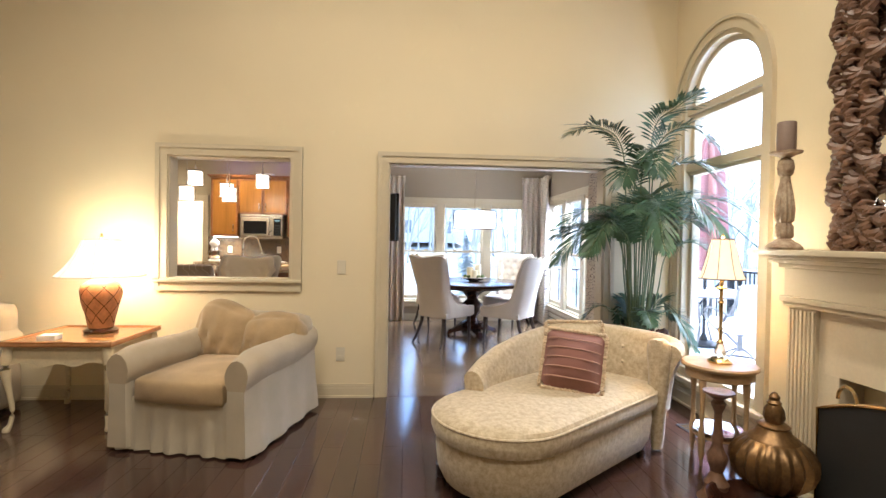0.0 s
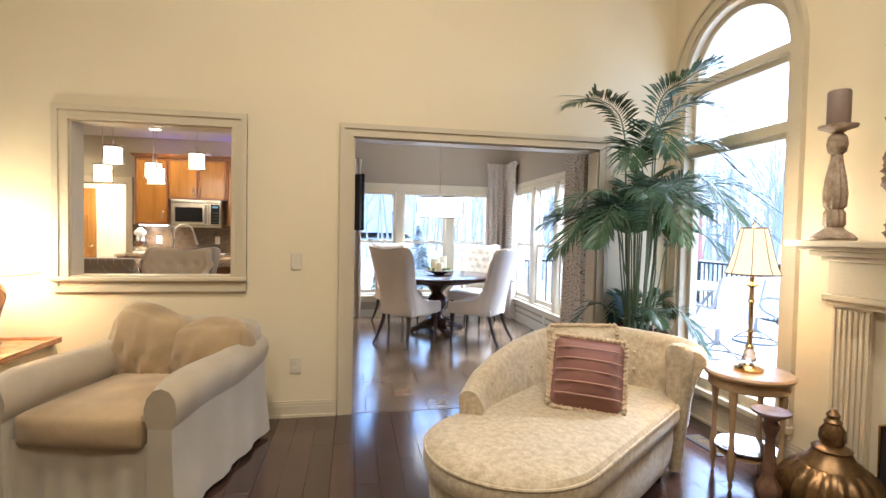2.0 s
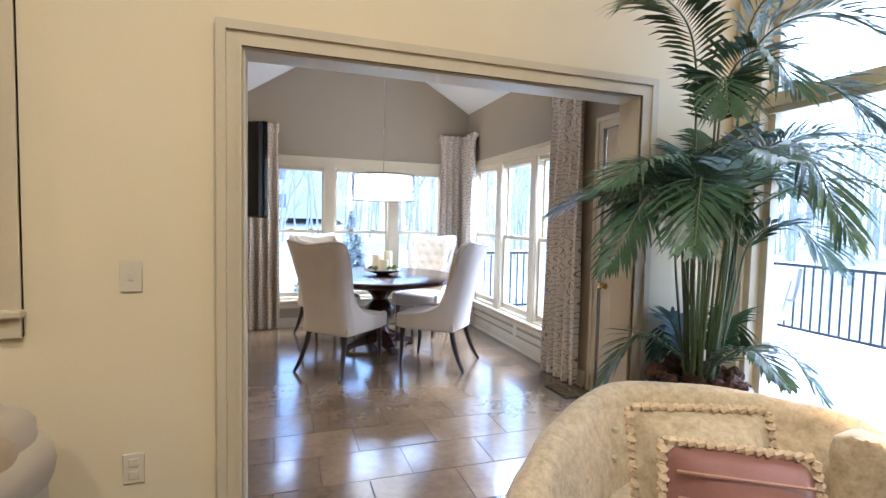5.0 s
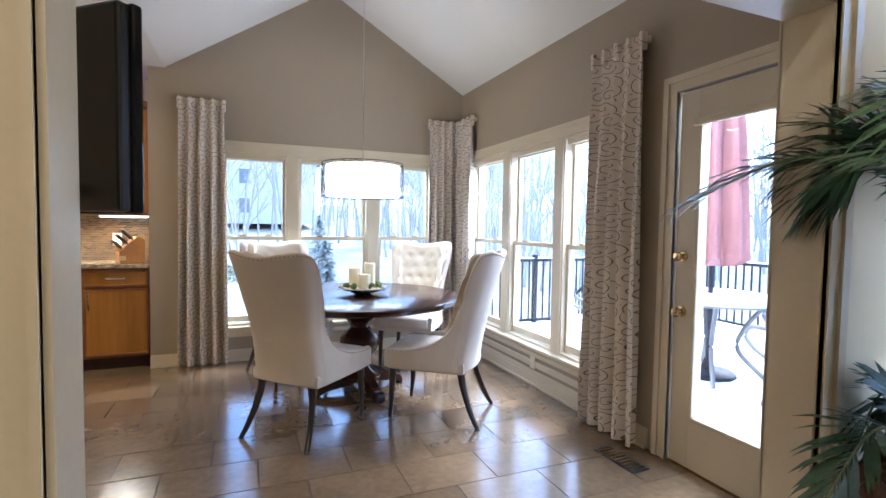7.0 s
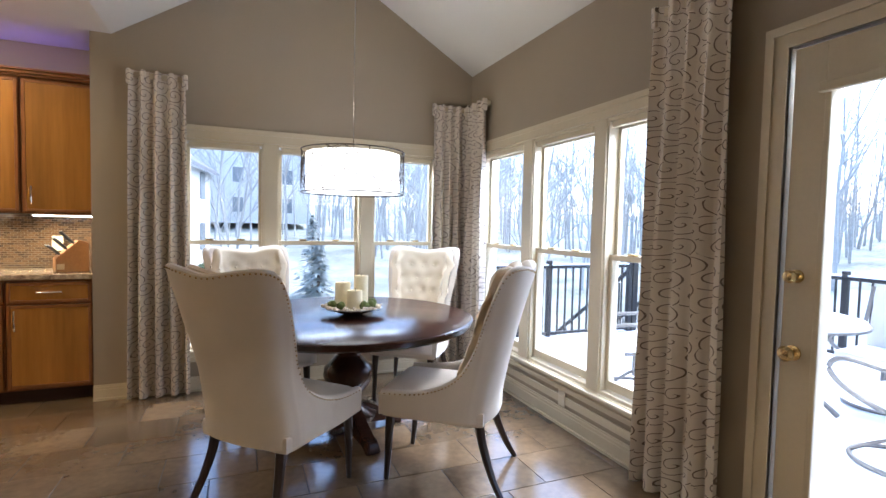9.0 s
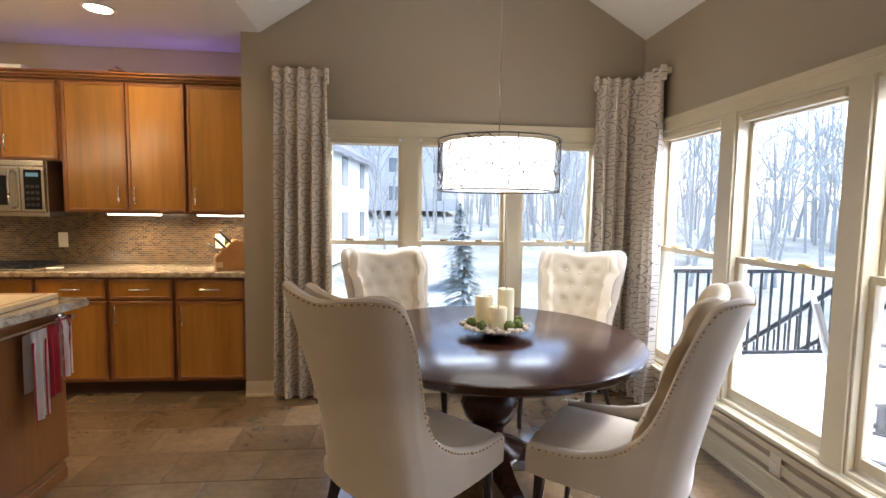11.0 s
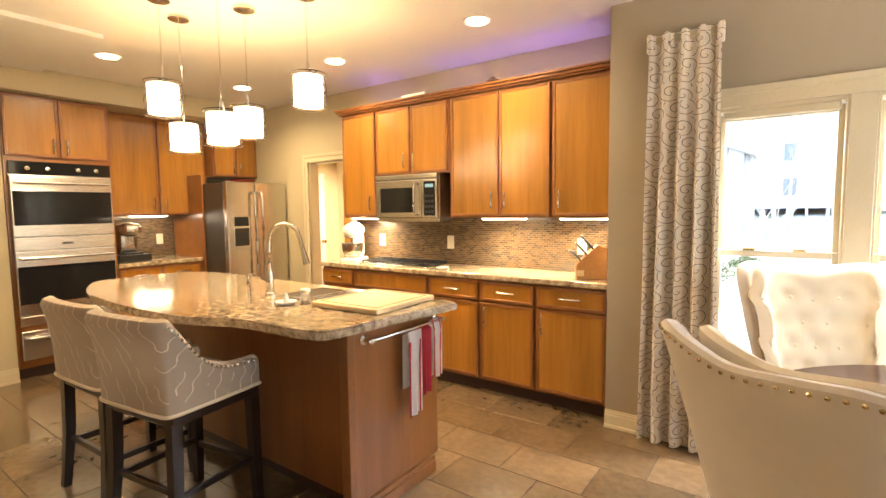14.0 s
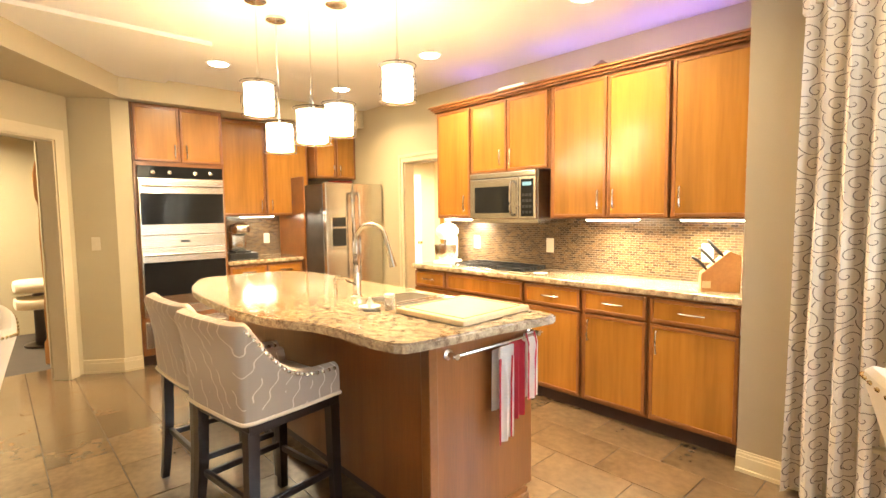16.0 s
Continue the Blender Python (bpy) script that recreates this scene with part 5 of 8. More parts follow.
# small fittings
def wall_plate(name, label, at, turn, slots):
    th = thing(name, label, "switch" if "switch" in name else "outlet", at, turn, kind="")
    part("plate", boxed(-0.036, -0.006, -0.058, 0.036, 0.0, 0.058, 0.004), PLATE, th)
    for z, w, h in slots:
        part("rocker" if "switch" in name else "socket", boxed(-w, -0.009, z - h, w, -0.005, z + h, 0.002), PLATE, th)
    return th


wall_plate("light_switch", "ivory light switch plate on the cream wall", (-0.15, W1A, 1.085), 0, ((0, 0.007, 0.014),))
wall_plate("wall_outlet", "ivory electrical outlet plate near the baseboard", (-0.15, W1A, 0.36), 0, ((0.024, 0.016, 0.015), (-0.024, 0.016, 0.015)))


def floor_vent(at, turn):
    th = thing("floor_vent", "dark metal slotted floor register", "vent", at, turn)
    part("frame", boxed(-0.15, -0.06, 0, 0.15, 0.06, 0.005, 0.002), IRON, th)
    for i in range(9):
        part("slat", boxed(-0.13 + i * 0.03, -0.045, 0.005, -0.118 + i * 0.03, 0.045, 0.008), BRASS, th)


floor_vent((2.44, 3.91, 0.0), 92)
floor_vent((2.46, 5.94, 0.001), 92)


# ---- breakfast room ----
TC = (1.345, 7.60)
th = thing("dining_table", "round dark espresso pedestal dining table", "table", (*TC, 0))
part("tabletop", lathe(bmesh.new(), [(0.69, 0.695), (0.75, 0.70), (0.765, 0.712), (0.758, 0.728), (0.775, 0.735), (0.775, 0.745), (0.76, 0.752), (0.1, 0.753)], 72), ESPRESSO, th, "glossy round top with moulded edge", True)
part("apron", lathe(bmesh.new(), [(0.50, 0.655), (0.52, 0.66), (0.52, 0.70)], 48), ESPRESSO, th, "", True)
part("pedestal", lathe(bmesh.new(), [(0.17, 0.10), (0.18, 0.13), (0.10, 0.17), (0.075, 0.22), (0.085, 0.26), (0.13, 0.31), (0.155, 0.37), (0.15, 0.42), (0.11, 0.46), (0.075, 0.50), (0.085, 0.53), (0.13, 0.58), (0.22, 0.63), (0.24, 0.66)], 36), ESPRESSO, th, "turned baluster pedestal", True)
for i in range(4):
    a = radians(12 + 90 * i)
    bm = bmesh.new()
    prof = [(0.06, 0.06, 0.20), (0.16, 0.05, 0.16), (0.24, 0.04, 0.11), (0.30, 0.03, 0.075), (0.35, 0.0, 0.07), (0.37, 0.0, 0.04)]
    rings = []
    for x, z0, z1 in prof:
        w = 0.055 - 0.03 * (x - 0.06)
        rings.append([(x, -w, z0), (x, w, z0), (x, w * 0.7, z1), (x, -w * 0.7, z1)])
    loft(bm, rings)
    bmesh.ops.bevel(bm, geom=bm.edges[:], offset=0.006, segments=2, affect="EDGES")
    bmesh.ops.transform(bm, matrix=Matrix.Rotation(a, 4, "Z"), verts=bm.verts[:])
    part("foot", bm, ESPRESSO, th, "carved scroll foot", True)


def dining_chair(at, turn):
    """A tall wing-backed chair that faces +y; origin below the seat's middle."""
    th = thing("dining_chair", "cream linen wingback dining chair with nailhead trim and tufted inside", "chair", at, turn, group="chairs round the table")
    key = [(0.265, 0.29), (0.275, 0.15), (0.277, 0.04), (0.274, -0.04), (0.268, -0.10), (0.265, -0.135), (0.262, -0.16), (0.255, -0.188), (0.225, -0.245), (0.13, -0.28), (0.0, -0.29)]
    key = key + [(-x, y) for x, y in key[-2::-1]]
    hk = [0.485, 0.495, 0.515, 0.55, 0.61, 0.72, 0.94, 1.10, 1.138, 1.128, 1.108]
    hk = hk + hk[-2::-1]
    fk = [0.006, 0.006, 0.006, 0.006, 0.008, 0.012, 0.02, 0.03, 0.022, 0.02, 0.02]
    fk = fk + fk[-2::-1]
    n = 5
    path = [(v.x, v.y) for v in smoothpath([(x, y, 0) for x, y in key], n)]
    hh = [v.x for v in smoothpath([(h, 0, 0) for h in hk], n)]
    ff = [v.x for v in smoothpath([(f, 0, 0) for f in fk], n)]
    path, hh, ff = path[::-1], hh[::-1], ff[::-1]
    # the outward side of this path is to its right
    d0 = Vector(path[1]) - Vector(path[0])
    if Vector((d0.y, -d0.x)).dot(Vector(path[0])) < 0:
        path, hh, ff = path[::-1], hh[::-1], ff[::-1]

    def leaned(bm):
        for v in bm.verts:
            s = max(0.0, v.co.z - 0.42) / 0.68
            v.co.y -= 0.145 * s ** 1.15
            v.co.x *= 1 + 0.095 * s * s - 0.075 * math.exp(-((v.co.z - 0.66) / 0.16) ** 2) * (1 if v.co.y < 0.05 else 0)
        return bm

    part("backrest", leaned(shell(path, hh, 0.36, 0.045, ff, 10, 5)), LINEN, th, "smooth linen wing shell", True)
    # tufted lining
    ip, ih, iff = [], [], []
    for (x, y), h, f in zip(path, hh, ff):
        if h > 0.62:
            ip.append((x * 0.88, y * 0.82 + 0.01))
            ih.append(h - 0.008)
            iff.append(f * 0.95)
    tufts = []
    for row in range(5):
        for k in range(-3, 4):
            a = (k + (0.5 if row % 2 else 0)) * 0.44
            if abs(a) < 1.2:
                tufts.append((a, 0.57 + row * 0.105))
    bm = shell(ip, ih, 0.45, 0.05, iff, 36, 4)
    seat = {}
    for v in bm.verts:
        u = math.atan2(v.co.x, 0.05 - v.co.y)
        gap, which = min(((u - a) ** 2 * 0.05 + (v.co.z - z) ** 2, i) for i, (a, z) in enumerate(tufts))
        seam = abs(math.sin((u / 0.44 + (v.co.z - 0.57) / 0.105) * math.pi / 2) * math.sin((u / 0.44 - (v.co.z - 0.57) / 0.105) * math.pi / 2))
        inward = Vector((-v.co.x, 0.05 - v.co.y, 0)).normalized()
        v.co += inward * (0.024 * (1 - math.exp(-gap / 0.0007)) + 0.012 * seam - 0.014)
        reach = Vector((v.co.x, v.co.y - 0.05)).length
        if gap < 0.0004 and reach < seat.get(which, (9.0, None))[0]:
            seat[which] = (reach, v.co.copy())
    part("tufted_lining", leaned(bm), LINENLT, th, "button-tufted cream lining", True)
    pts = [p for _, p in seat.values()]
    for p in pts:
        part("button", leaned(knobs(bmesh.new(), [p], 0.009)), LINENLT, th)
    bm = bmesh.new()
    nail = []
    for i in range(0, len(path) - 1):
        (xa, ya), (xb, yb) = path[i], path[i + 1]
        a = Vector((xa, ya, hh[i])) + Vector((xa, ya, 0)).normalized() * ff[i]
        b = Vector((xb, yb, hh[i + 1])) + Vector((xb, yb, 0)).normalized() * ff[i + 1]
        c = max(1, int((b - a).length / 0.016))
        nail += [a.lerp(b, k / c) + Vector((0, 0, -0.018)) for k in range(c)]
    tagged(part("nailhead_trim", leaned(knobs(bm, nail, 0.0048)), BRASS, th, "row of small bronze nailheads"), kind="stuff")
    part("seat", puff(bmesh.new(), -0.235, -0.235, 0.36, 0.235, 0.30, 0.48, 0.22, 8, edge=0.5), LINEN, th, "upholstered seat", True)
    part("seat_frame", puff(bmesh.new(), -0.25, -0.25, 0.335, 0.25, 0.285, 0.42, 0.02, 6, edge=0.5), LINEN, th, "", True)
    for sx in (-1, 1):
        bm = tube(bmesh.new(), smoothpath([(sx * 0.21, 0.245, 0.37), (sx * 0.215, 0.25, 0.25), (sx * 0.215, 0.255, 0.12), (sx * 0.212, 0.265, 0.002)], 4), [0.026 - 0.013 * k / 12 for k in range(13)], 8)
        part("leg", bm, LEGWOOD, th, "tapered black front leg", True)
        bm = tube(bmesh.new(), smoothpath([(sx * 0.19, -0.21, 0.38), (sx * 0.20, -0.235, 0.25), (sx * 0.225, -0.29, 0.10), (sx * 0.245, -0.345, 0.002)], 4), [0.026 - 0.012 * k / 12 for k in range(13)], 8)
        part("leg", bm, LEGWOOD, th, "splayed black back leg", True)
    return th


ch = dining_chair((0.90, 7.01, 0), -46)
copy_thing(ch, pose(1.755, 6.97, 0, 0, 0, 52))
copy_thing(ch, pose(0.86, 8.16, 0, 0, 0, -163))
copy_thing(ch, pose(1.97, 8.19, 0, 0, 0, 145))
spare = copy_thing(ch, pose(-1.22, 5.45, 0, 0, 0, 178))
tagged(spare, "cream linen wingback dining chair standing by the pass-through wall")

# centrepiece
SILVERDISH = mat("pewter_glaze", (0.16, 0.15, 0.14), 0.25, 0.7, vary=0.2)
CP = (1.365, 7.59, 0.754)
th = thing("centrepiece_dish", "shallow silver-rimmed dark dish on the table", "dish", CP)
part("dish", lathe(bmesh.new(), [(0.06, 0), (0.07, 0.006), (0.14, 0.028), (0.20, 0.045), (0.205, 0.05), (0.195, 0.052), (0.13, 0.036), (0.05, 0.02)], 48), SILVERDISH, th, "", True)
th = thing("pebbles", "ivory pebbles heaped in the dish", "pebbles", (CP[0], CP[1], CP[2] + 0.032), kind="stuff")
rnd = random.Random(8)
bm = bmesh.new()
for _ in range(230):
    a, r = rnd.uniform(0, 6.28), 0.185 * math.sqrt(rnd.random())
    bmesh.ops.create_icosphere(bm, subdivisions=1, radius=rnd.uniform(0.008, 0.014), matrix=Matrix.Translation((r * math.cos(a), r * math.sin(a), rnd.uniform(0, 0.012) + r * 0.07)))
part("pebble_heap", bm, PEBBLE, th)
for dx, dy, r, h in ((-0.055, 0.045, 0.048, 0.155), (0.06, 0.04, 0.045, 0.195), (0.0, -0.055, 0.046, 0.115)):
    th = thing("pillar_candle", "thick ivory pillar candle in the dish", "candle", (CP[0] + dx, CP[1] + dy, CP[2] + 0.042), group="candles in the dish")
    part("wax", lathe(bmesh.new(), [(r, 0), (r * 1.01, 0.01), (r, h - 0.008), (r * 0.93, h), (r * 0.8, h - 0.006), (0.01, h - 0.01)], 28), CANDLE, th, "", True)
    part("wick", tube(bmesh.new(), [(0, 0, h - 0.012), (0.002, 0, h + 0.004), (0.004, 0, h + 0.012)], 0.0015, 5), FABRIC_DARK, th)
for k, (dx, dy) in enumerate(((-0.13, -0.01), (0.1, -0.07), (0.13, 0.03), (-0.09, -0.08), (0.05, -0.10))):
    bm = bmesh.new()
    bmesh.ops.create_icosphere(bm, subdivisions=3, radius=0.028)
    for v in bm.verts:
        v.co *= 1 + 0.18 * noise.noise(v.co * 60 + Vector((k, 0, 0)))
    tagged(part("moss_ball", bm, LEAFY), "green moss ball among the pebbles", "moss ball", "moss balls").location = (CP[0] + dx, CP[1] + dy, CP[2] + 0.065)

# drum pendant
DP = (1.36, 7.60)
th = thing("drum_pendant", "drum pendant lamp wrapped in a dark twig lattice, lit", "pendant lamp", (*DP, 0))
bm = bmesh.new()
lathe(bm, [(0.285, 1.515), (0.285, 1.745), (0.28, 1.745), (0.28, 1.515)], 48)
bmesh.ops.delete(bm, geom=[f for f in bm.faces if len(f.verts) > 4], context="FACES_ONLY")
sh = part("shade", bm, DRUMGLOW, th, "white lit inner drum", True)
sh.visible_shadow = False
bm = lathe(bmesh.new(), [(0.28, 1.522), (0.28, 1.526)], 48)
dif = part("diffuser", bm, DRUMGLOW, th, "white diffuser disc")
dif.visible_shadow = False
bm = bmesh.new()
rnd = random.Random(14)
for i in range(150):
    a0, z0 = rnd.uniform(0, 6.28), rnd.uniform(1.51, 1.76)
    a1, z1 = a0 + rnd.uniform(-0.6, 0.6), 1.51 + 0.25 * rnd.random()
    pts = [(0.312 * math.cos(a0 + (a1 - a0) * k / 8), 0.312 * math.sin(a0 + (a1 - a0) * k / 8), z0 + (z1 - z0) * k / 8 + 0.012 * math.sin(k + i)) for k in range(9)]
    tube(bm, pts, 0.0021, 4)
part("twig_lattice", bm, DARKBRONZE, th, "bronze twig lattice")
bm = bmesh.new()
for z in (1.505, 1.76):
    tube(bm, [(0.314 * math.cos(2 * math.pi * k / 48), 0.314 * math.sin(2 * math.pi * k / 48), z) for k in range(49)], 0.004, 6)
part("rim", bm, DARKBRONZE, th)
part("stem", tube(bmesh.new(), [(0, 0, 1.60), (0, 0, 2.4), (0, 0, 3.46)], 0.003, 6), CHROME, th)
part("canopy", lathe(bmesh.new(), [(0.05, 3.455), (0.06, 3.47), (0.06, 3.50), (0.03, 3.53)], 20), CHROME, th, "", True)

# television on a swing arm
th = thing("television", "flat black television on a swing arm", "television", (0.300, 5.02, 0), 139)
part("screen", boxed(0.0, -0.025, 1.31, 0.72, 0.0, 1.74, 0.006), BLACKGLASS, th, "glossy black screen")
part("housing", boxed(0.004, 0.0, 1.314, 0.716, 0.03, 1.736, 0.008), BLACK, th, "black rear housing")
part("bracket", boxed(0.40, 0.03, 1.44, 0.60, 0.045, 1.6), IRON, th)
bm = tube(bmesh.new(), [(0.36, 0.05, 1.36), (0.30, 0.12, 1.36), (0.18, 0.10, 1.36), (0.12, 0.03, 1.36)], 0.014, 8)
part("swing_arm", bm, IRON, th)
# a thin black upright strip with a small black block on it
th = thing("cable_raceway", "thin black vertical strip beside the opening", "cable cover", (0.11, W1B, 0))
part("cover", boxed(0.0, 0.0, 0.0, 0.022, 0.02, 1.34, 0.003), BLACK, th)
part("strip_block", boxed(-0.01, 0.02, 0.36, 0.032, 0.05, 0.46, 0.008), BLACK, th)
wall_plate("wall_outlet", "ivory outlet in the panel below the windows", (EX - 0.012, 7.22, 0.19), -90, ((0, 0.02, 0.01),))


# ---- kitchen ----
def pull(parent, x, z, vertical=True, length=0.11):
    """A slim bar handle on a front at y = 0."""
    d = length / 2
    ends = [(x, z - d), (x, z + d)] if vertical else [(x - d, z), (x + d, z)]
    bm = tube(bmesh.new(), smoothpath([(ends[0][0], -0.022, ends[0][1]), (ends[0][0], -0.042, ends[0][1]), ((ends[0][0] + ends[1][0]) / 2, -0.048, (ends[0][1] + ends[1][1]) / 2), (ends[1][0], -0.042, ends[1][1]), (ends[1][0], -0.022, ends[1][1])], 4), 0.0065, 7)
    return part("handle", bm, CHROME, parent, "brushed nickel bar handle", True)


def cab_front(th, name, x0, x1, z0, z1, handle=None):
    """A cabinet door or drawer front with a narrow raised frame round a flat veneer panel."""
    bm = bmesh.new()
    b = 0.022
    for a, c, d, e in ((x0, x0 + b, z0, z1), (x1 - b, x1, z0, z1), (x0 + b, x1 - b, z0, z0 + b), (x0 + b, x1 - b, z1 - b, z1)):
        box(bm, a, -0.021, d, c, 0.0, e, 0.0035)
    fr = part(name, bm, CHERRYH, th)
    part("panel", boxed(x0 + b - 0.003, -0.0165, z0 + b - 0.003, x1 - b + 0.003, -0.004, z1 - b + 0.003), CHERRY, fr, "flat cherry veneer panel")
    if handle:
        pull(fr, *handle)
    return fr


def cabinet(name, label, at, turn, w, depth, z0, z1, fronts, toe=False, group="kitchen cabinets"):
    th = thing(name, label, "cabinet", at, turn, group)
    part("body", boxed(0.001, 0.001, z0 + (0.1 if toe else 0), w - 0.001, depth, z1, 0.002), CHERRYH, th)
    if toe:
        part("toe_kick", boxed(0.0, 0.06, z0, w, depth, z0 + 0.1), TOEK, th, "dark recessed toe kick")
    for f in fronts:
        cab_front(th, *f)
    return th


# back wall, upper
UY, UZ0, UZ1 = 8.92, 1.345, 2.30
UD = KY - UY - 0.004
LU = "cherry wall cabinet with flat veneer doors"
cabinet("wall_cabinet", LU, (-2.83, UY, 0), 0, 0.44, UD, UZ0, UZ1, [("door", 0.02, 0.43, UZ0 + 0.01, UZ1 - 0.015, (0.375, UZ0 + 0.13))])
cabinet("wall_cabinet", "short cherry wall cabinet above the microwave", (-2.39, UY, 0), 0, 0.80, UD, 1.715, UZ1, [("door", 0.01, 0.395, 1.725, UZ1 - 0.015, (0.345, 1.83)), ("door", 0.405, 0.785, 1.725, UZ1 - 0.015, (0.45, 1.83))])
cabinet("wall_cabinet", LU, (-1.59, UY, 0), 0, 0.87, UD, UZ0, UZ1, [("door", 0.025, 0.455, UZ0 + 0.01, UZ1 - 0.015, (0.405, UZ0 + 0.13)), ("door", 0.462, 0.865, UZ0 + 0.01, UZ1 - 0.015, (0.515, UZ0 + 0.13))])
cabinet("wall_cabinet", LU, (-0.72, UY, 0), 0, 0.452, UD, UZ0, UZ1, [("door", 0.015, 0.44, UZ0 + 0.01, UZ1 - 0.015, (0.07, UZ0 + 0.13))])
bm = bmesh.new()
for z0, z1, o in ((2.30, 2.315, 0.012), (2.315, 2.335, 0.03), (2.335, 2.35, 0.045)):
    box(bm, -2.83 - o, UY - 0.02 - o, z0, KX - 0.002, KY - 0.004, z1, 0.003)
tagged(part("crown_moulding", bm, CHERRYH), "cherry crown moulding along the wall cabinets", "moulding")
# back wall, base
BY = 8.80
BD = KY - BY - 0.004
for x0, x1, wide in ((-3.02, -2.59, 0), (-2.59, -1.73, 1), (-1.73, -1.24, 0), (-1.24, -0.78, 0), (-0.78, KX - 0.002, 0)):
    w = x1 - x0
    fr = [("drawer", 0.012, w - 0.012, 0.72, 0.865, None if wide else (w / 2, 0.795, False, 0.13))]
    if wide:
        fr += [("door", 0.012, w / 2 - 0.003, 0.12, 0.705, (w / 2 - 0.05, 0.60, True, 0.13)), ("door", w / 2 + 0.003, w - 0.012, 0.12, 0.705, (w / 2 + 0.05, 0.60, True, 0.13))]
    else:
        fr += [("door", 0.012, w - 0.012, 0.12, 0.705, (0.06, 0.60, True, 0.13))]
    cabinet("base_cabinet", "cherry base cabinet with drawer over door", (x0, BY, 0), 0, w, BD, 0, 0.88, fr, True)
tagged(part("worktop", boxed(-3.04, BY - 0.035, 0.882, KX - 0.002, KY - 0.004, 0.922, 0.008, 3), GRANITE), "speckled beige granite worktop along the wall", "worktop")
tagged(part("backsplash", boxed(-3.02, KY - 0.012, 0.923, KX - 0.003, KY - 0.001, UZ0 - 0.001), MOSAIC), "brown glass mosaic backsplash of small strips", "backsplash", kind="structure")

# microwave
th = thing("microwave", "stainless over-range microwave with black window", "microwave", (-2.335, 8.83, 1.308))
th.scale = (0.86, 1, 1.08)
part("body", boxed(0, 0.03, 0, 0.79, 0.40, 0.375, 0.004), STEEL, th)
dr = part("door", boxed(0.004, 0.0, 0.03, 0.595, 0.03, 0.33, 0.008), STEEL, th)
part("window", boxed(0.07, -0.003, 0.075, 0.50, 0.004, 0.27, 0.004), BLACKGLASS, dr, "black window")
part("handle", tube(bmesh.new(), smoothpath([(0.55, -0.005, 0.06), (0.55, -0.04, 0.08), (0.55, -0.045, 0.18), (0.55, -0.04, 0.28), (0.55, -0.005, 0.30)], 4), 0.011, 8), STEEL, dr, "", True)
part("vent_strip", boxed(0.004, 0.0, 0.332, 0.786, 0.03, 0.372, 0.006), STEEL, th)
cp = part("control_panel", boxed(0.6, 0.0, 0.03, 0.786, 0.03, 0.33, 0.006), STEEL, th)
part("display", boxed(0.63, -0.003, 0.05, 0.765, 0.002, 0.31, 0.003), BLACKGLASS, cp, "black glass keypad")
for i in range(4):
    for j in range(3):
        part("key", boxed(0.645 + j * 0.038, -0.005, 0.07 + i * 0.04, 0.672 + j * 0.038, -0.002, 0.09 + i * 0.04), IRON, cp)
part("digits", boxed(0.65, -0.0045, 0.265, 0.745, -0.0028, 0.29), mat("dim_green_digits", (0.1, 0.2, 0.25), 0.5, glow=0.1), cp)

# cooktop
th = thing("cooktop", "stainless gas cooktop with black iron grates", "cooktop", (-2.56, 8.83, 0.922))
part("tray", boxed(0, 0, 0, 0.78, 0.36, 0.012, 0.005), STEEL, th)
for i in range(3):
    bm = bmesh.new()
    x0 = 0.02 + i * 0.25
    for k in range(4):
        box(bm, x0 + k * 0.073, 0.02, 0.028, x0 + 0.012 + k * 0.073, 0.34, 0.04, 0.003)
    for y in (0.02, 0.17, 0.33):
        box(bm, x0, y, 0.026, x0 + 0.232, y + 0.012, 0.038, 0.003)
    for x, y in ((x0, 0.02), (x0 + 0.22, 0.02), (x0, 0.33), (x0 + 0.22, 0.33)):
        box(bm, x, y, 0.012, x + 0.012, y + 0.012, 0.03)
    part("grate", bm, IRON, th, "black iron grate")
for x, y in ((0.13, 0.1), (0.13, 0.26), (0.39, 0.18), (0.65, 0.1), (0.65, 0.26)):
    part("burner", lathe(bmesh.new(), [(0.045, 0.012), (0.045, 0.02), (0.03, 0.024)], 20, (x, y)), IRON, th, "", True)
for k in range(4):
    part("knob", lathe(bmesh.new(), [(0.016, 0.012), (0.015, 0.03), (0.01, 0.034)], 14, (0.74, 0.05 + k * 0.085)), BLACK, th, "", True)
tagged(part("spoon_rest", lathe(bmesh.new(), [(0.03, 0), (0.05, 0.006), (0.055, 0.012), (0.02, 0.008)], 20), WHITE), "small white spoon rest beside the cooktop", "spoon rest").location = (-1.66, 8.90, 0.923)

# stand mixer
th = thing("stand_mixer", "cream stand mixer with steel bowl", "mixer", (-2.80, 9.02, 0.922), 20)
part("foot", boxed(-0.09, -0.15, 0, 0.09, 0.12, 0.035, 0.015, 3), WHITE, th)
part("column", puff(bmesh.new(), -0.05, 0.03, 0.03, 0.05, 0.12, 0.27, 0.1, 5), WHITE, th, "", True)
part("head", puff(bmesh.new(), -0.06, -0.17, 0.24, 0.06, 0.13, 0.36, 0.3, 6, edge=0.9), WHITE, th, "", True)
part("bowl", lathe(bmesh.new(), [(0.05, 0.036), (0.08, 0.06), (0.10, 0.11), (0.105, 0.18), (0.10, 0.18), (0.09, 0.10), (0.02, 0.05)], 24, (0, -0.06)), STEEL, th, "steel mixing bowl", True)
part("beater", tube(bmesh.new(), [(0, -0.07, 0.25), (0, -0.07, 0.18), (0, -0.07, 0.13)], 0.012, 8), STEEL, th)

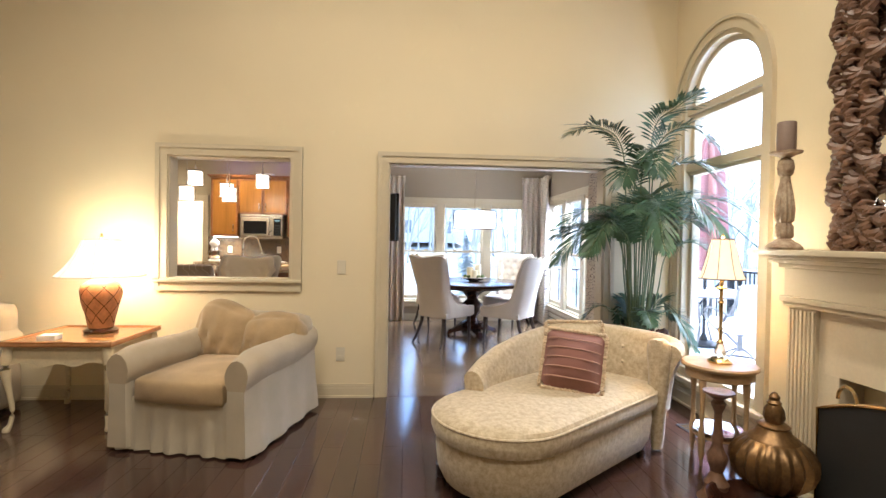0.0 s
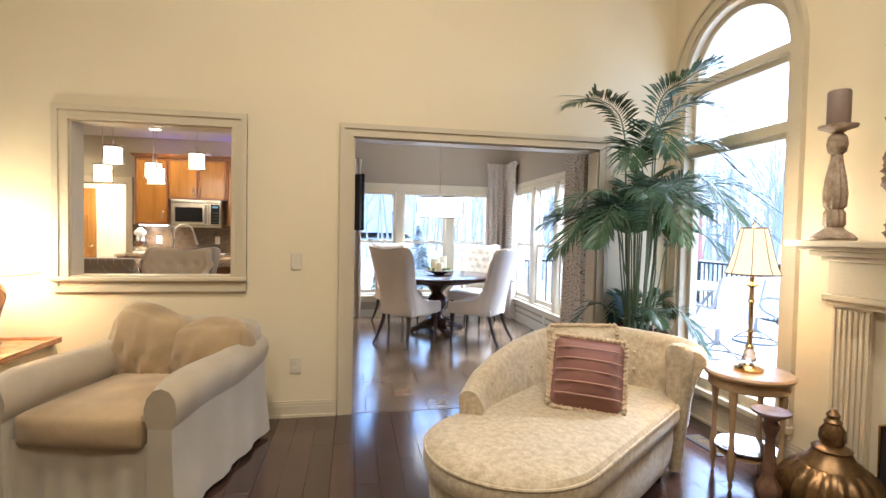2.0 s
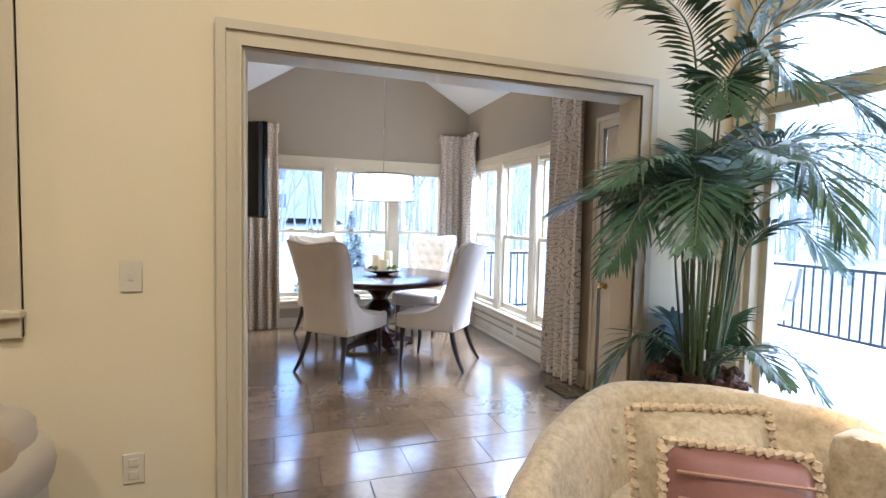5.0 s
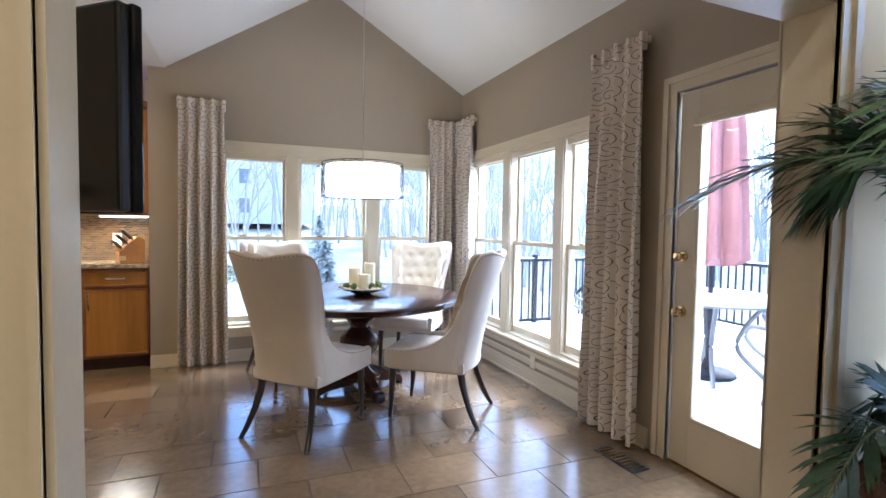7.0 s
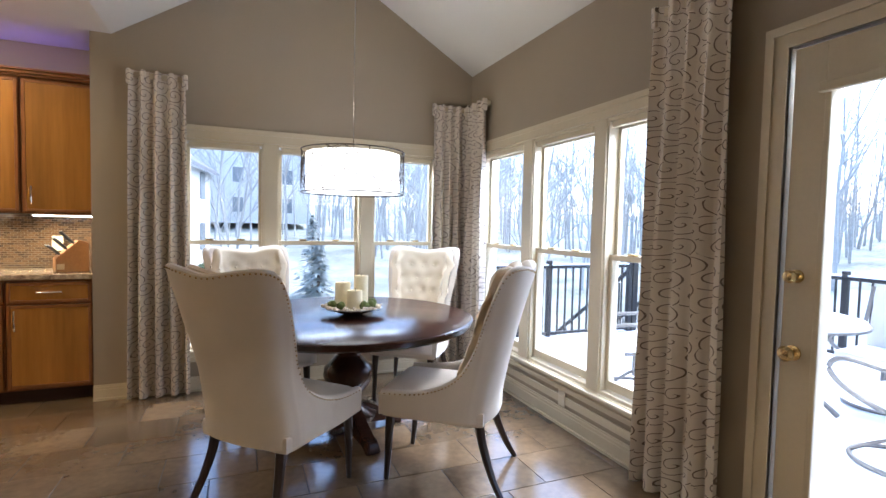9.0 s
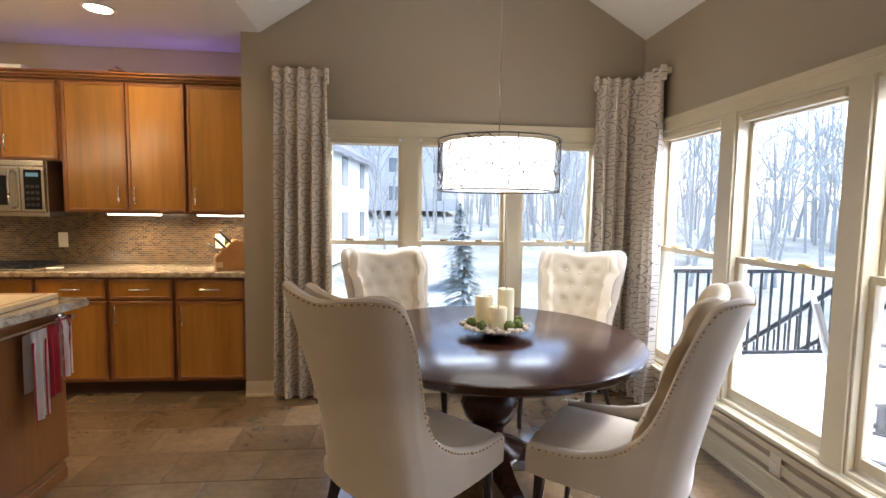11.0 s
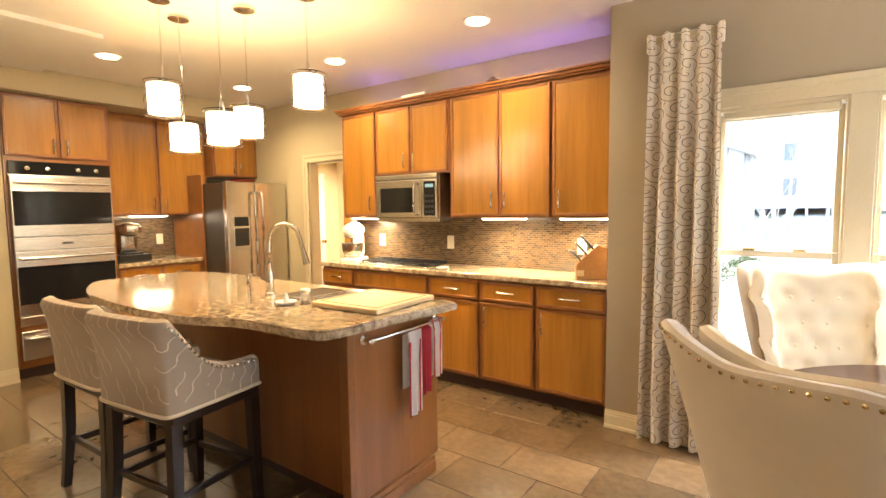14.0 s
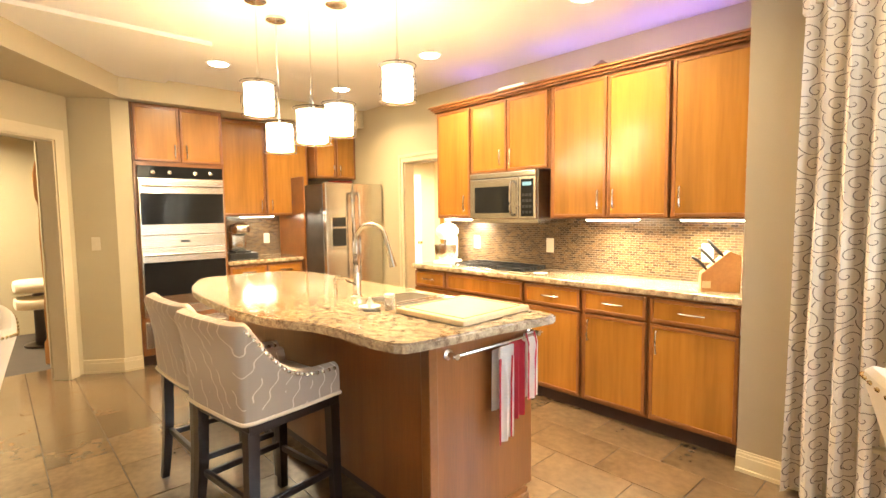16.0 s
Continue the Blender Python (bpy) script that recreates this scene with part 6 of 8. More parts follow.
# knife block
th = thing("knife_block", "beech knife block with black-handled knives", "knife block", (-0.44, 8.98, 0.922), 25)
bm = bmesh.new()
prof = [(-0.11, 0.0), (0.09, 0.0), (0.09, 0.21), (0.03, 0.235), (-0.11, 0.10)]
loft(bm, [[(x, -0.055, z) for x, z in prof], [(x, 0.055, z) for x, z in prof]])
bmesh.ops.bevel(bm, geom=bm.edges[:], offset=0.004, segments=2, affect="EDGES")
part("block", bm, KNIFEBLOCK, th)
for i in range(3):
    for j in range(3):
        s = 0.2 + 0.3 * i
        x, z = -0.11 + 0.14 * s, 0.10 + 0.135 * s
        bm = tube(bmesh.new(), [(x, -0.034 + j * 0.034, z), (x - 0.045, -0.034 + j * 0.034, z + 0.05), (x - 0.075, -0.034 + j * 0.034, z + 0.07 + 0.01 * i)], [0.008, 0.0095, 0.007], 7)
        part("knife_handle", bm, BLACK, th, "", True)
part("badge", boxed(-0.105, -0.058, 0.02, -0.06, -0.054, 0.06), BOARD, th)
for x in (-1.80, -0.60, -2.62):
    wall_plate("wall_outlet", "ivory outlet plate on the mosaic backsplash", (x, KY - 0.013, 1.12), 0, ((0.024, 0.016, 0.014), (-0.024, 0.016, 0.014)))
for x in (-2.62, -1.15, -0.50):
    th = thing("under_cabinet_lamp", "slim lit strip lamp under the wall cabinet", "strip lamp", (x, 9.02, 1.328), group="under-cabinet lamps")
    part("housing", boxed(-0.19, -0.03, 0.006, 0.19, 0.03, 0.016, 0.002), CAN_TRIM, th)
    part("lens", boxed(-0.18, -0.024, 0.0, 0.18, 0.024, 0.006), LIT, th)
# things on top of the wall cabinets
for x, w, h, m_, lb in ((-2.18, 0.16, 0.02, CARVED, "dark book lying flat on the wall cabinets"), (-1.98, 0.26, 0.045, WHITE, "white box lying flat on the wall cabinets"), (-1.30, 0.13, 0.02, CARVED, "small dark carved piece on the wall cabinets")):
    ob = tagged(part("flat_box" if w > 0.2 else "dark_ornament", boxed(-w / 2, -0.08, 0, w / 2, 0.08, h, 0.005), m_), lb, "ornament")
    ob.location = (x, UY + 0.10, 2.351)
tagged(part("small_ornament", lathe(bmesh.new(), [(0.05, 0), (0.06, 0.01), (0.03, 0.03), (0.012, 0.045)], 12), CARVED), "small dark peaked ornament on the wall cabinets", "ornament").location = (-1.22, UY + 0.06, 2.372)

# ---- island ----
IX = -0.86
th = thing("kitchen_island", "cherry kitchen island with panelled end", "island", (0, 0, 0))
part("body", boxed(-3.05, 7.12, 0.10, IX - 0.02, 7.70, 0.88, 0.002), ISLANDWOOD, th, "dark cherry island body")
part("end_panel", boxed(IX - 0.02, 7.10, 0.09, IX, 7.72, 0.88, 0.003), ISLANDWOOD, th, "flat cherry end panel")
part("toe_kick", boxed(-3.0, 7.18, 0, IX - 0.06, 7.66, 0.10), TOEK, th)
bm = bmesh.new()
for z0, z1, o in ((0.0, 0.06, 0.016), (0.06, 0.085, 0.008)):
    box(bm, IX - 0.03, 7.10, z0, IX + o, 7.68, z1, 0.003)
part("base_moulding", bm, CHERRYH, th)
part("corner_post", boxed(IX - 0.05, 7.07, 0.0, IX + 0.003, 7.115, 0.88, 0.004), CHERRYH, th)
top = [(-0.88, 6.92), (-0.83, 7.0), (-0.79, 7.4), (-0.75, 7.68), (-0.79, 7.77), (-1.2, 7.78), (-2.6, 7.80), (-3.15, 7.80), (-3.42, 7.62), (-3.45, 7.10), (-3.28, 6.94), (-2.8, 6.78), (-2.2, 6.73), (-1.75, 6.75), (-1.55, 6.80), (-1.40, 6.865), (-1.22, 6.89), (-1.02, 6.895)]
smooth_top = [(v.x, v.y) for v in smoothpath([(x, y, 0) for x, y in top] + [(*top[0], 0)], 4)][:-1]
bm = prism(bmesh.new(), smooth_top, 0.882, 0.922)
bmesh.ops.recalc_face_normals(bm, faces=bm.faces[:])
edges = [e for e in bm.edges if abs(e.verts[0].co.z - e.verts[1].co.z) < 1e-5]
bmesh.ops.bevel(bm, geom=edges, offset=0.008, segments=2, affect="EDGES")
tagged(part("island_worktop", bm, GRANITE), "wavy-edged speckled granite island worktop", "worktop")
th = thing("sink", "undermount steel double sink in the island", "sink", (0, 0, 0.9225))
for x0, x1 in ((-1.74, -1.50), (-1.47, -1.27)):
    bm = bmesh.new()
    for a in ((x0, 7.36, x0 + 0.012, 7.70), (x1 - 0.012, 7.36, x1, 7.70), (x0 + 0.012, 7.36, x1 - 0.012, 7.372), (x0 + 0.012, 7.688, x1 - 0.012, 7.70)):
        box(bm, a[0], a[1], 0, a[2], a[3], 0.006, 0.002)
    bs = part("rim", bm, STEEL, th)
    # no hollow here: the basin's shade is painted on a flat dark sheet
    part("basin", boxed(x0 + 0.012, 7.372, 0.0, x1 - 0.012, 7.688, 0.0015), mat("shadowed_steel_basin", (0.10, 0.085, 0.07), 0.3, 0.8), bs, "flat sheet coloured dark like a shaded steel basin")
th = thing("faucet", "brushed nickel gooseneck pull-down faucet", "faucet", (-1.80, 7.36, 0.923), 20)
part("base", lathe(bmesh.new(), [(0.032, 0), (0.032, 0.01), (0.022, 0.02), (0.02, 0.12), (0.016, 0.14)], 18), CHROME, th, "", True)
arcp = [(0, 0, 0.12), (0, 0, 0.30)] + [(0.105 - 0.105 * math.cos(math.pi * k / 10), 0, 0.31 + 0.105 * math.sin(math.pi * k / 10)) for k in range(1, 9)] + [(0.225, 0, 0.26)]
part("spout", tube(bmesh.new(), smoothpath(arcp, 3), 0.0125, 10), CHROME, th, "", True)
part("spray_head", tube(bmesh.new(), [(0.216, 0, 0.285), (0.232, 0, 0.23), (0.245, 0, 0.185)], [0.013, 0.017, 0.02], 12), CHROME, th, "", True)
part("lever", tube(bmesh.new(), [(0, -0.02, 0.08), (0, -0.06, 0.10), (0, -0.10, 0.115)], [0.01, 0.007, 0.005], 8), CHROME, th, "", True)
th = thing("soap_dispenser", "small nickel soap dispenser by the sink", "dispenser", (-1.90, 7.28, 0.923))
part("pump", tube(bmesh.new(), smoothpath([(0, 0, 0), (0, 0, 0.10), (0.02, 0, 0.125), (0.06, 0, 0.12)], 4), [0.012] * 5 + [0.007] * 8, 8), CHROME, th, "", True)
th = thing("cutting_board", "pale maple cutting board on the island", "cutting board", (-1.10, 7.50, 0.9235), 2)
part("board", boxed(-0.22, -0.235, 0.0, 0.22, 0.235, 0.026, 0.006, 3), BOARD, th)
part("juice_groove", tube(bmesh.new(), [(-0.19, -0.2, 0.026), (0.19, -0.2, 0.026), (0.19, 0.2, 0.026), (-0.19, 0.2, 0.026), (-0.19, -0.2, 0.026)], 0.003, 5), KNIFEBLOCK, th)
th = thing("soap_dish", "small white dish with a scrubber by the sink", "dish", (-1.47, 7.22, 0.9235))
part("dish", lathe(bmesh.new(), [(0.03, 0), (0.05, 0.01), (0.055, 0.018), (0.045, 0.016), (0.01, 0.01)], 22), WHITE, th, "", True)
part("scrubber", lathe(bmesh.new(), [(0.015, 0.012), (0.016, 0.03), (0.012, 0.045), (0.006, 0.06)], 12), WHITE, th, "", True)
th = thing("glass_jar", "small clear jar with white lid on the island", "jar", (-1.40, 7.29, 0.9235))
part("jar", lathe(bmesh.new(), [(0.026, 0), (0.028, 0.01), (0.028, 0.055), (0.022, 0.062)], 18), CRYSTAL, th, "", True)
part("lid", lathe(bmesh.new(), [(0.026, 0.062), (0.026, 0.078), (0.01, 0.082)], 18), WHITE, th, "", True)
# towel bar and towels
th = thing("towel_bar", "polished nickel towel bar on the island's end", "towel bar", (IX, 7.17, 0.835))
part("bar", tube(bmesh.new(), [(0.05, -0.02, 0), (0.05, 0.3, 0), (0.05, 0.56, 0)], 0.008, 10), CHROME, th, "", True)
for y in (0.0, 0.53):
    bm = lathe(bmesh.new(), [(0.024, 0), (0.024, 0.006), (0.012, 0.014), (0.010, 0.05), (0.013, 0.06)], 16)
    bmesh.ops.transform(bm, matrix=Matrix.Translation((0, y, 0)) @ Matrix.Rotation(radians(90), 4, "Y"), verts=bm.verts[:])
    part("bracket", bm, CHROME, th, "", True)


def towel(y, w, front, back, material, label, stripes=()):
    th = thing("dish_towel", label, "towel", (IX + 0.05, y, 0.835), group="towels on the bar")
    bm = bmesh.new()
    nx, nz = 10, 14
    rows = []
    for j in range(nz + 1):
        s = j / nz
        total = back + front
        d = s * total - back
        row = []
        for i in range(nx + 1):
            u = i / nx
            fold = 0.010 * math.sin(u * 11 + y * 30) * min(1, abs(d) * 6)
            if d < -0.015:
                p = (-0.016 - fold * 0.3, w * u + 0.01 * d, d + 0.009)
            elif d > 0.015:
                p = (0.016 + fold, w * u * (1 - 0.12 * d), -d + 0.009 + 0.02 * u * d)
            else:
                a = d / 0.015 * math.pi / 2
                p = (0.014 * math.sin(a), w * u, 0.012 * math.cos(a) + 0.003)
            row.append(p)
        rows.append(row)
    vs = [[bm.verts.new(p) for p in r] for r in rows]
    for a, b in zip(vs, vs[1:]):
        for i in range(nx):
            bm.faces.new((a[i], a[i + 1], b[i + 1], b[i]))
    bmesh.ops.solidify(bm, geom=bm.faces[:], thickness=0.004)
    part("cloth", bm, material, th, "", True)
    for u0 in stripes:
        bm = bmesh.new()
        pts = []
        for j in range(nz // 2, nz + 1):
            r = rows[j]
            k = u0 * nx
            a, b = Vector(r[int(k)]), Vector(r[min(nx, int(k) + 1)])
            q = a.lerp(b, k - int(k))
            pts.append(q + Vector((0.004, 0, 0.001)))
        tube(bm, pts, 0.004, 5)
        part("woven_stripe", bm, REDCLOTH, th, "thin red woven stripe")
    return th


towel(7.40, 0.105, 0.44, 0.30, WHITECLOTH, "white dish towel with red border stripes", (0.06, 0.16, 0.9))
towel(7.51, 0.08, 0.36, 0.30, REDCLOTH, "red dish towel folded over the bar")
towel(7.595, 0.085, 0.30, 0.30, WHITECLOTH, "white dish towel with thin red stripes", (0.15, 0.85))


# bar stools
def bar_stool(at, turn):
    """Faces +y."""
    th = thing("bar_stool", "upholstered bar stool in taupe squiggle cloth with nailheads", "stool", at, turn, group="stools at the island")
    key = [(0.245, 0.22), (0.25, 0.07), (0.25, -0.04), (0.248, -0.13), (0.242, -0.205), (0.205, -0.235), (0.0, -0.24)]
    key = key + [(-x, y) for x, y in key[-2::-1]]
    hk = [0.735, 0.745, 0.785, 0.88, 0.985, 1.0, 1.0]
    hk = hk + hk[-2::-1]
    fk = [0.0, 0.0, 0.005, 0.015, 0.03, 0.045, 0.05]
    fk = fk + fk[-2::-1]
    path = [(v.x, v.y) for v in smoothpath([(x, y, 0) for x, y in key], 5)]
    hh = [v.x for v in smoothpath([(h, 0, 0) for h in hk], 5)]
    ff = [v.x for v in smoothpath([(h, 0, 0) for h in fk], 5)]
    d0 = Vector(path[1]) - Vector(path[0])
    if Vector((d0.y, -d0.x)).dot(Vector(path[0])) < 0:
        path, hh, ff = path[::-1], hh[::-1], ff[::-1]
    part("backrest", shell(path, hh, 0.60, 0.07, ff, 6, 4), STOOLCLOTH, th, "wraparound back in squiggle cloth", True)
    part("seat", puff(bmesh.new(), -0.2, -0.18, 0.59, 0.2, 0.235, 0.675, 0.2, 7), STOOLCLOTH, th, "", True)
    nail = []
    for i in range(len(path) - 1):
        if 4 < i < len(path) - 6 and hh[i] > 0.992:
            continue
        a, b = Vector((*path[i], hh[i] - 0.02)), Vector((*path[i + 1], hh[i + 1] - 0.02))
        a += Vector((path[i][0], path[i][1], 0)).normalized() * (ff[i] + 0.002)
        b += Vector((path[i + 1][0], path[i + 1][1], 0)).normalized() * (ff[i + 1] + 0.002)
        c = max(1, int((b - a).length / 0.034))
        nail += [a.lerp(b, k / c) for k in range(c)]
    tagged(part("nailhead_trim", knobs(bmesh.new(), nail, 0.010), CHROME, th, "large silver nailheads"), kind="stuff")
    bm = tube(bmesh.new(), [(x * 1.01, y * 1.01, 0.60) for x, y in path], 0.008, 6)
    part("piping", bm, LINENLT, th, "pale piping", True)
    part("seat_frame", boxed(-0.235, -0.21, 0.545, 0.235, 0.225, 0.60, 0.006), LEGWOOD, th)
    for sx in (-1, 1):
        for sy, y0, y1 in ((1, 0.20, 0.205), (-1, -0.19, -0.225)):
            bm = bmesh.new()
            rings = []
            for z, k, r in ((0.56, 0, 0.024), (0.3, 0.2, 0.022), (0.1, 0.7, 0.019), (0.002, 1, 0.018)):
                x, y = sx * (0.21 + 0.012 * k), y0 + (y1 - y0) * k
                rings.append([(x - r, y - r, z), (x + r, y - r, z), (x + r, y + r, z), (x - r, y + r, z)])
            part("leg", loft(bm, rings), LEGWOOD, th, "square tapered dark leg")
    for a in ((-0.2, 0.19, 0.2, 0.21, 0.20), (-0.2, -0.2, 0.2, -0.18, 0.24), (-0.22, -0.18, -0.2, 0.19, 0.22), (0.2, -0.18, 0.22, 0.19, 0.22)):
        part("stretcher", boxed(a[0], a[1], a[4], a[2], a[3], a[4] + 0.028, 0.003), LEGWOOD, th)
    return th


stl = bar_stool((-1.57, 6.72, 0), 8)
copy_thing(stl, pose(-2.14, 6.71, 0, 0, 0, 3))


# pendants
PEND = [(x, y, z - 0.094) for x, y, z in PENDANTS]


def pendant(at):
    th = thing("pendant_lamp", "small drum pendant with bronze wire lattice, lit", "pendant lamp", at, group="pendants over the island")
    bm = bmesh.new()
    lathe(bm, [(0.082, 0.01), (0.082, 0.175), (0.079, 0.175), (0.079, 0.01)], 28)
    bmesh.ops.delete(bm, geom=[f for f in bm.faces if len(f.verts) > 4], context="FACES_ONLY")
    sh = part("shade", bm, PENDGLOW, th, "white glowing inner shade", True)
    sh.visible_shadow = False
    bm = bmesh.new()
    rnd = random.Random(4)
    for i in range(26):
        a0, z0 = rnd.uniform(0, 6.28), rnd.uniform(0.0, 0.185)
        a1, z1 = a0 + rnd.uniform(-1.1, 1.1), 0.185 * rnd.random()
        tube(bm, [(0.099 * math.cos(a0 + (a1 - a0) * k / 6), 0.099 * math.sin(a0 + (a1 - a0) * k / 6), z0 + (z1 - z0) * k / 6 + 0.008 * math.sin(k * 1.5 + i)) for k in range(7)], 0.0021, 4)
    for z in (0.0, 0.188):
        tube(bm, [(0.1 * math.cos(2 * math.pi * k / 32), 0.1 * math.sin(2 * math.pi * k / 32), z) for k in range(33)], 0.0026, 5)
    part("wire_lattice", bm, DARKBRONZE, th, "bronze wire lattice")
    part("socket", lathe(bmesh.new(), [(0.012, 0.17), (0.014, 0.21), (0.006, 0.26)], 12), CHROME, th, "", True)
    part("cord", tube(bmesh.new(), [(0, 0, 0.24), (0, 0, 0.4), (0, 0, KC - at[2] - 0.004)], 0.0042, 6), CHROME, th)
    h = KC - at[2]
    part("canopy", lathe(bmesh.new(), [(0.055, h - 0.022), (0.062, h - 0.018), (0.062, h - 0.002)], 24), STEEL, th, "round nickel ceiling canopy", True)
    return th


for p in PEND:
    pendant(p)
for dx, dy in CANS[:4]:
    th = thing("recessed_light", "lit recessed ceiling light with white trim", "ceiling light", (dx, dy, KC), group="recessed lights")
    part("trim_ring", lathe(bmesh.new(), [(0.095, -0.001), (0.095, -0.006), (0.08, -0.009), (0.072, -0.004)], 28), CAN_TRIM, th, "", True)
    ln = part("lens", lathe(bmesh.new(), [(0.072, -0.006), (0.07, -0.008), (0.01, -0.008)], 28), LIT, th, "glowing lens")
    ln.visible_shadow = False

# ---- west side of the kitchen ----
OX = -4.60
cab_y0, cab_y1 = 6.83, 7.62
w = cab_y1 - cab_y0
th = cabinet("oven_cabinet", "tall cherry cabinet housing a double oven", (OX, cab_y0, 0), 90, w, 0.59, 0, 2.42, [("door", 0.015, w / 2 - 0.003, 1.90, 2.40, (w / 2 - 0.05, 2.0)), ("door", w / 2 + 0.003, w - 0.015, 1.90, 2.40, (w / 2 + 0.05, 2.0))], True)
th = thing("double_oven", "stainless double wall oven with black glass doors", "oven", (OX, cab_y0 + 0.025, 0), 90)
ow = w - 0.05
part("body", boxed(0, -0.012, 0.46, ow, 0.0, 1.86, 0.002), STEEL, th)
cpn = part("control_panel", boxed(0.0, -0.03, 1.75, ow, -0.012, 1.86, 0.004), BLACKGLASS, th, "black glass control panel")
for x in (0.12, 0.26, ow - 0.26, ow - 0.12):
    bm = lathe(bmesh.new(), [(0.02, 0), (0.018, 0.02), (0.012, 0.024)], 16)
    bmesh.ops.transform(bm, matrix=Matrix.Translation((x, -0.03, 1.80)) @ Matrix.Rotation(radians(90), 4, "X"), verts=bm.verts[:])
    part("knob", bm, CHROME, cpn, "", True)
for za, zb in ((1.22, 1.74), (0.55, 1.10)):
    d = part("oven_door", boxed(0, -0.04, za, ow, -0.012, zb, 0.006), STEEL, th)
    part("window", boxed(0.012, -0.045, za + 0.10, ow - 0.012, -0.036, zb - 0.13, 0.003), BLACKGLASS, d, "black glass window")
    part("handle", tube(bmesh.new(), [(0.03, -0.075, zb - 0.06), (ow / 2, -0.08, zb - 0.06), (ow - 0.03, -0.075, zb - 0.06)], 0.013, 10), STEEL, d, "", True)
    for x in (0.05, ow - 0.05):
        part("handle_post", boxed(x - 0.01, -0.075, zb - 0.07, x + 0.01, -0.04, zb - 0.05), STEEL, d)
part("vent_strip", boxed(0, -0.036, 1.105, ow, -0.012, 1.215, 0.004), STEEL, th)
part("badge", boxed(ow / 2 - 0.04, -0.039, 1.15, ow / 2 + 0.04, -0.035, 1.165), BLACK, th)
part("lower_strip", boxed(0, -0.036, 0.47, ow, -0.012, 0.545, 0.004), STEEL, th)
th = thing("warming_drawer", "stainless warming drawer under the ovens", "drawer", (OX, cab_y0 + 0.025, 0), 90)
part("front", boxed(0, -0.035, 0.17, ow, 0.0, 0.42, 0.006), STEEL, th)
part("handle", tube(bmesh.new(), [(0.04, -0.075, 0.36), (ow / 2, -0.08, 0.36), (ow - 0.04, -0.075, 0.36)], 0.012, 10), STEEL, th, "", True)
cabinet("wall_cabinet", LU, (-4.86, 7.625, 0), 90, 1.05, 0.33, 1.385, 2.42, [("door", 0.012, 0.52, 1.395, 2.40, (0.465, 1.5)), ("door", 0.53, 1.04, 1.395, 2.40, (0.585, 1.5))])
cabinet("wall_cabinet", "short cherry cabinet above the refrigerator", (-4.70, 8.68, 0), 90, 0.556, 0.49, 1.82, 2.42, [("door", 0.012, 0.275, 1.83, 2.40, (0.235, 1.92)), ("door", 0.281, 0.545, 1.83, 2.40, (0.32, 1.92))])
cabinet("base_cabinet", "cherry base cabinet with drawers beside the ovens", (-4.62, 7.625, 0), 90, 0.82, 0.57, 0, 0.88, [("drawer", 0.012, 0.40, 0.72, 0.865, (0.205, 0.795, False, 0.13)), ("drawer", 0.41, 0.81, 0.72, 0.865, (0.61, 0.795, False, 0.13)), ("door", 0.012, 0.40, 0.12, 0.705, (0.35, 0.6)), ("door", 0.41, 0.81, 0.12, 0.705, (0.46, 0.6))], True)
tagged(part("worktop", boxed(-5.19, 7.622, 0.882, -4.585, 8.45, 0.922, 0.008, 3), GRANITE), "short speckled granite worktop beside the ovens", "worktop")
tagged(part("backsplash", boxed(-5.199, 7.622, 0.923, -5.188, 8.45, 1.384), MOSAIC), "brown glass mosaic behind the coffee maker", "backsplash", kind="structure")
wall_plate("wall_outlet", "ivory outlet plate on the mosaic backsplash", (-5.187, 8.0, 1.12), 90, ((0.024, 0.016, 0.014), (-0.024, 0.016, 0.014)))
wall_plate("wall_outlet", "ivory outlet plate on the mosaic backsplash", (-5.187, 8.28, 1.12), 90, ((0.024, 0.016, 0.014), (-0.024, 0.016, 0.014)))
th = thing("under_cabinet_lamp", "slim lit strip lamp under the wall cabinet", "strip lamp", (-5.0, 8.1, 1.372), 90, group="under-cabinet lamps")
part("housing", boxed(-0.19, -0.03, 0.006, 0.19, 0.03, 0.012, 0.002), CAN_TRIM, th)
part("lens", boxed(-0.18, -0.024, 0.0, 0.18, 0.024, 0.006), LIT, th)
# coffee maker
th = thing("coffee_maker", "silver and black pod coffee maker on a black drawer", "coffee maker", (-4.88, 7.84, 0.9225), 90)
part("pod_drawer", boxed(-0.15, -0.15, 0, 0.15, 0.15, 0.07, 0.006), BLACK, th, "black pod drawer")
part("tower", puff(bmesh.new(), -0.09, 0.0, 0.07, 0.09, 0.14, 0.37, 0.05, 5), STEEL, th, "", True)
part("brew_head", puff(bmesh.new(), -0.085, -0.13, 0.26, 0.085, 0.05, 0.38, 0.2, 6, edge=0.7), STEEL, th, "", True)
part("drip_tray", boxed(-0.08, -0.13, 0.07, 0.08, 0.0, 0.09, 0.004), BLACK, th)
# refrigerator
th = thing("refrigerator", "stainless side-by-side refrigerator with ice dispenser", "refrigerator", (-4.12, 8.475, 0), 90)
part("case", boxed(0, 0.06, 0.02, 0.74, 0.80, 1.72, 0.004), mat("dark_fridge_side", (0.10, 0.09, 0.085), 0.35, 0.6), th, "dark grey case")
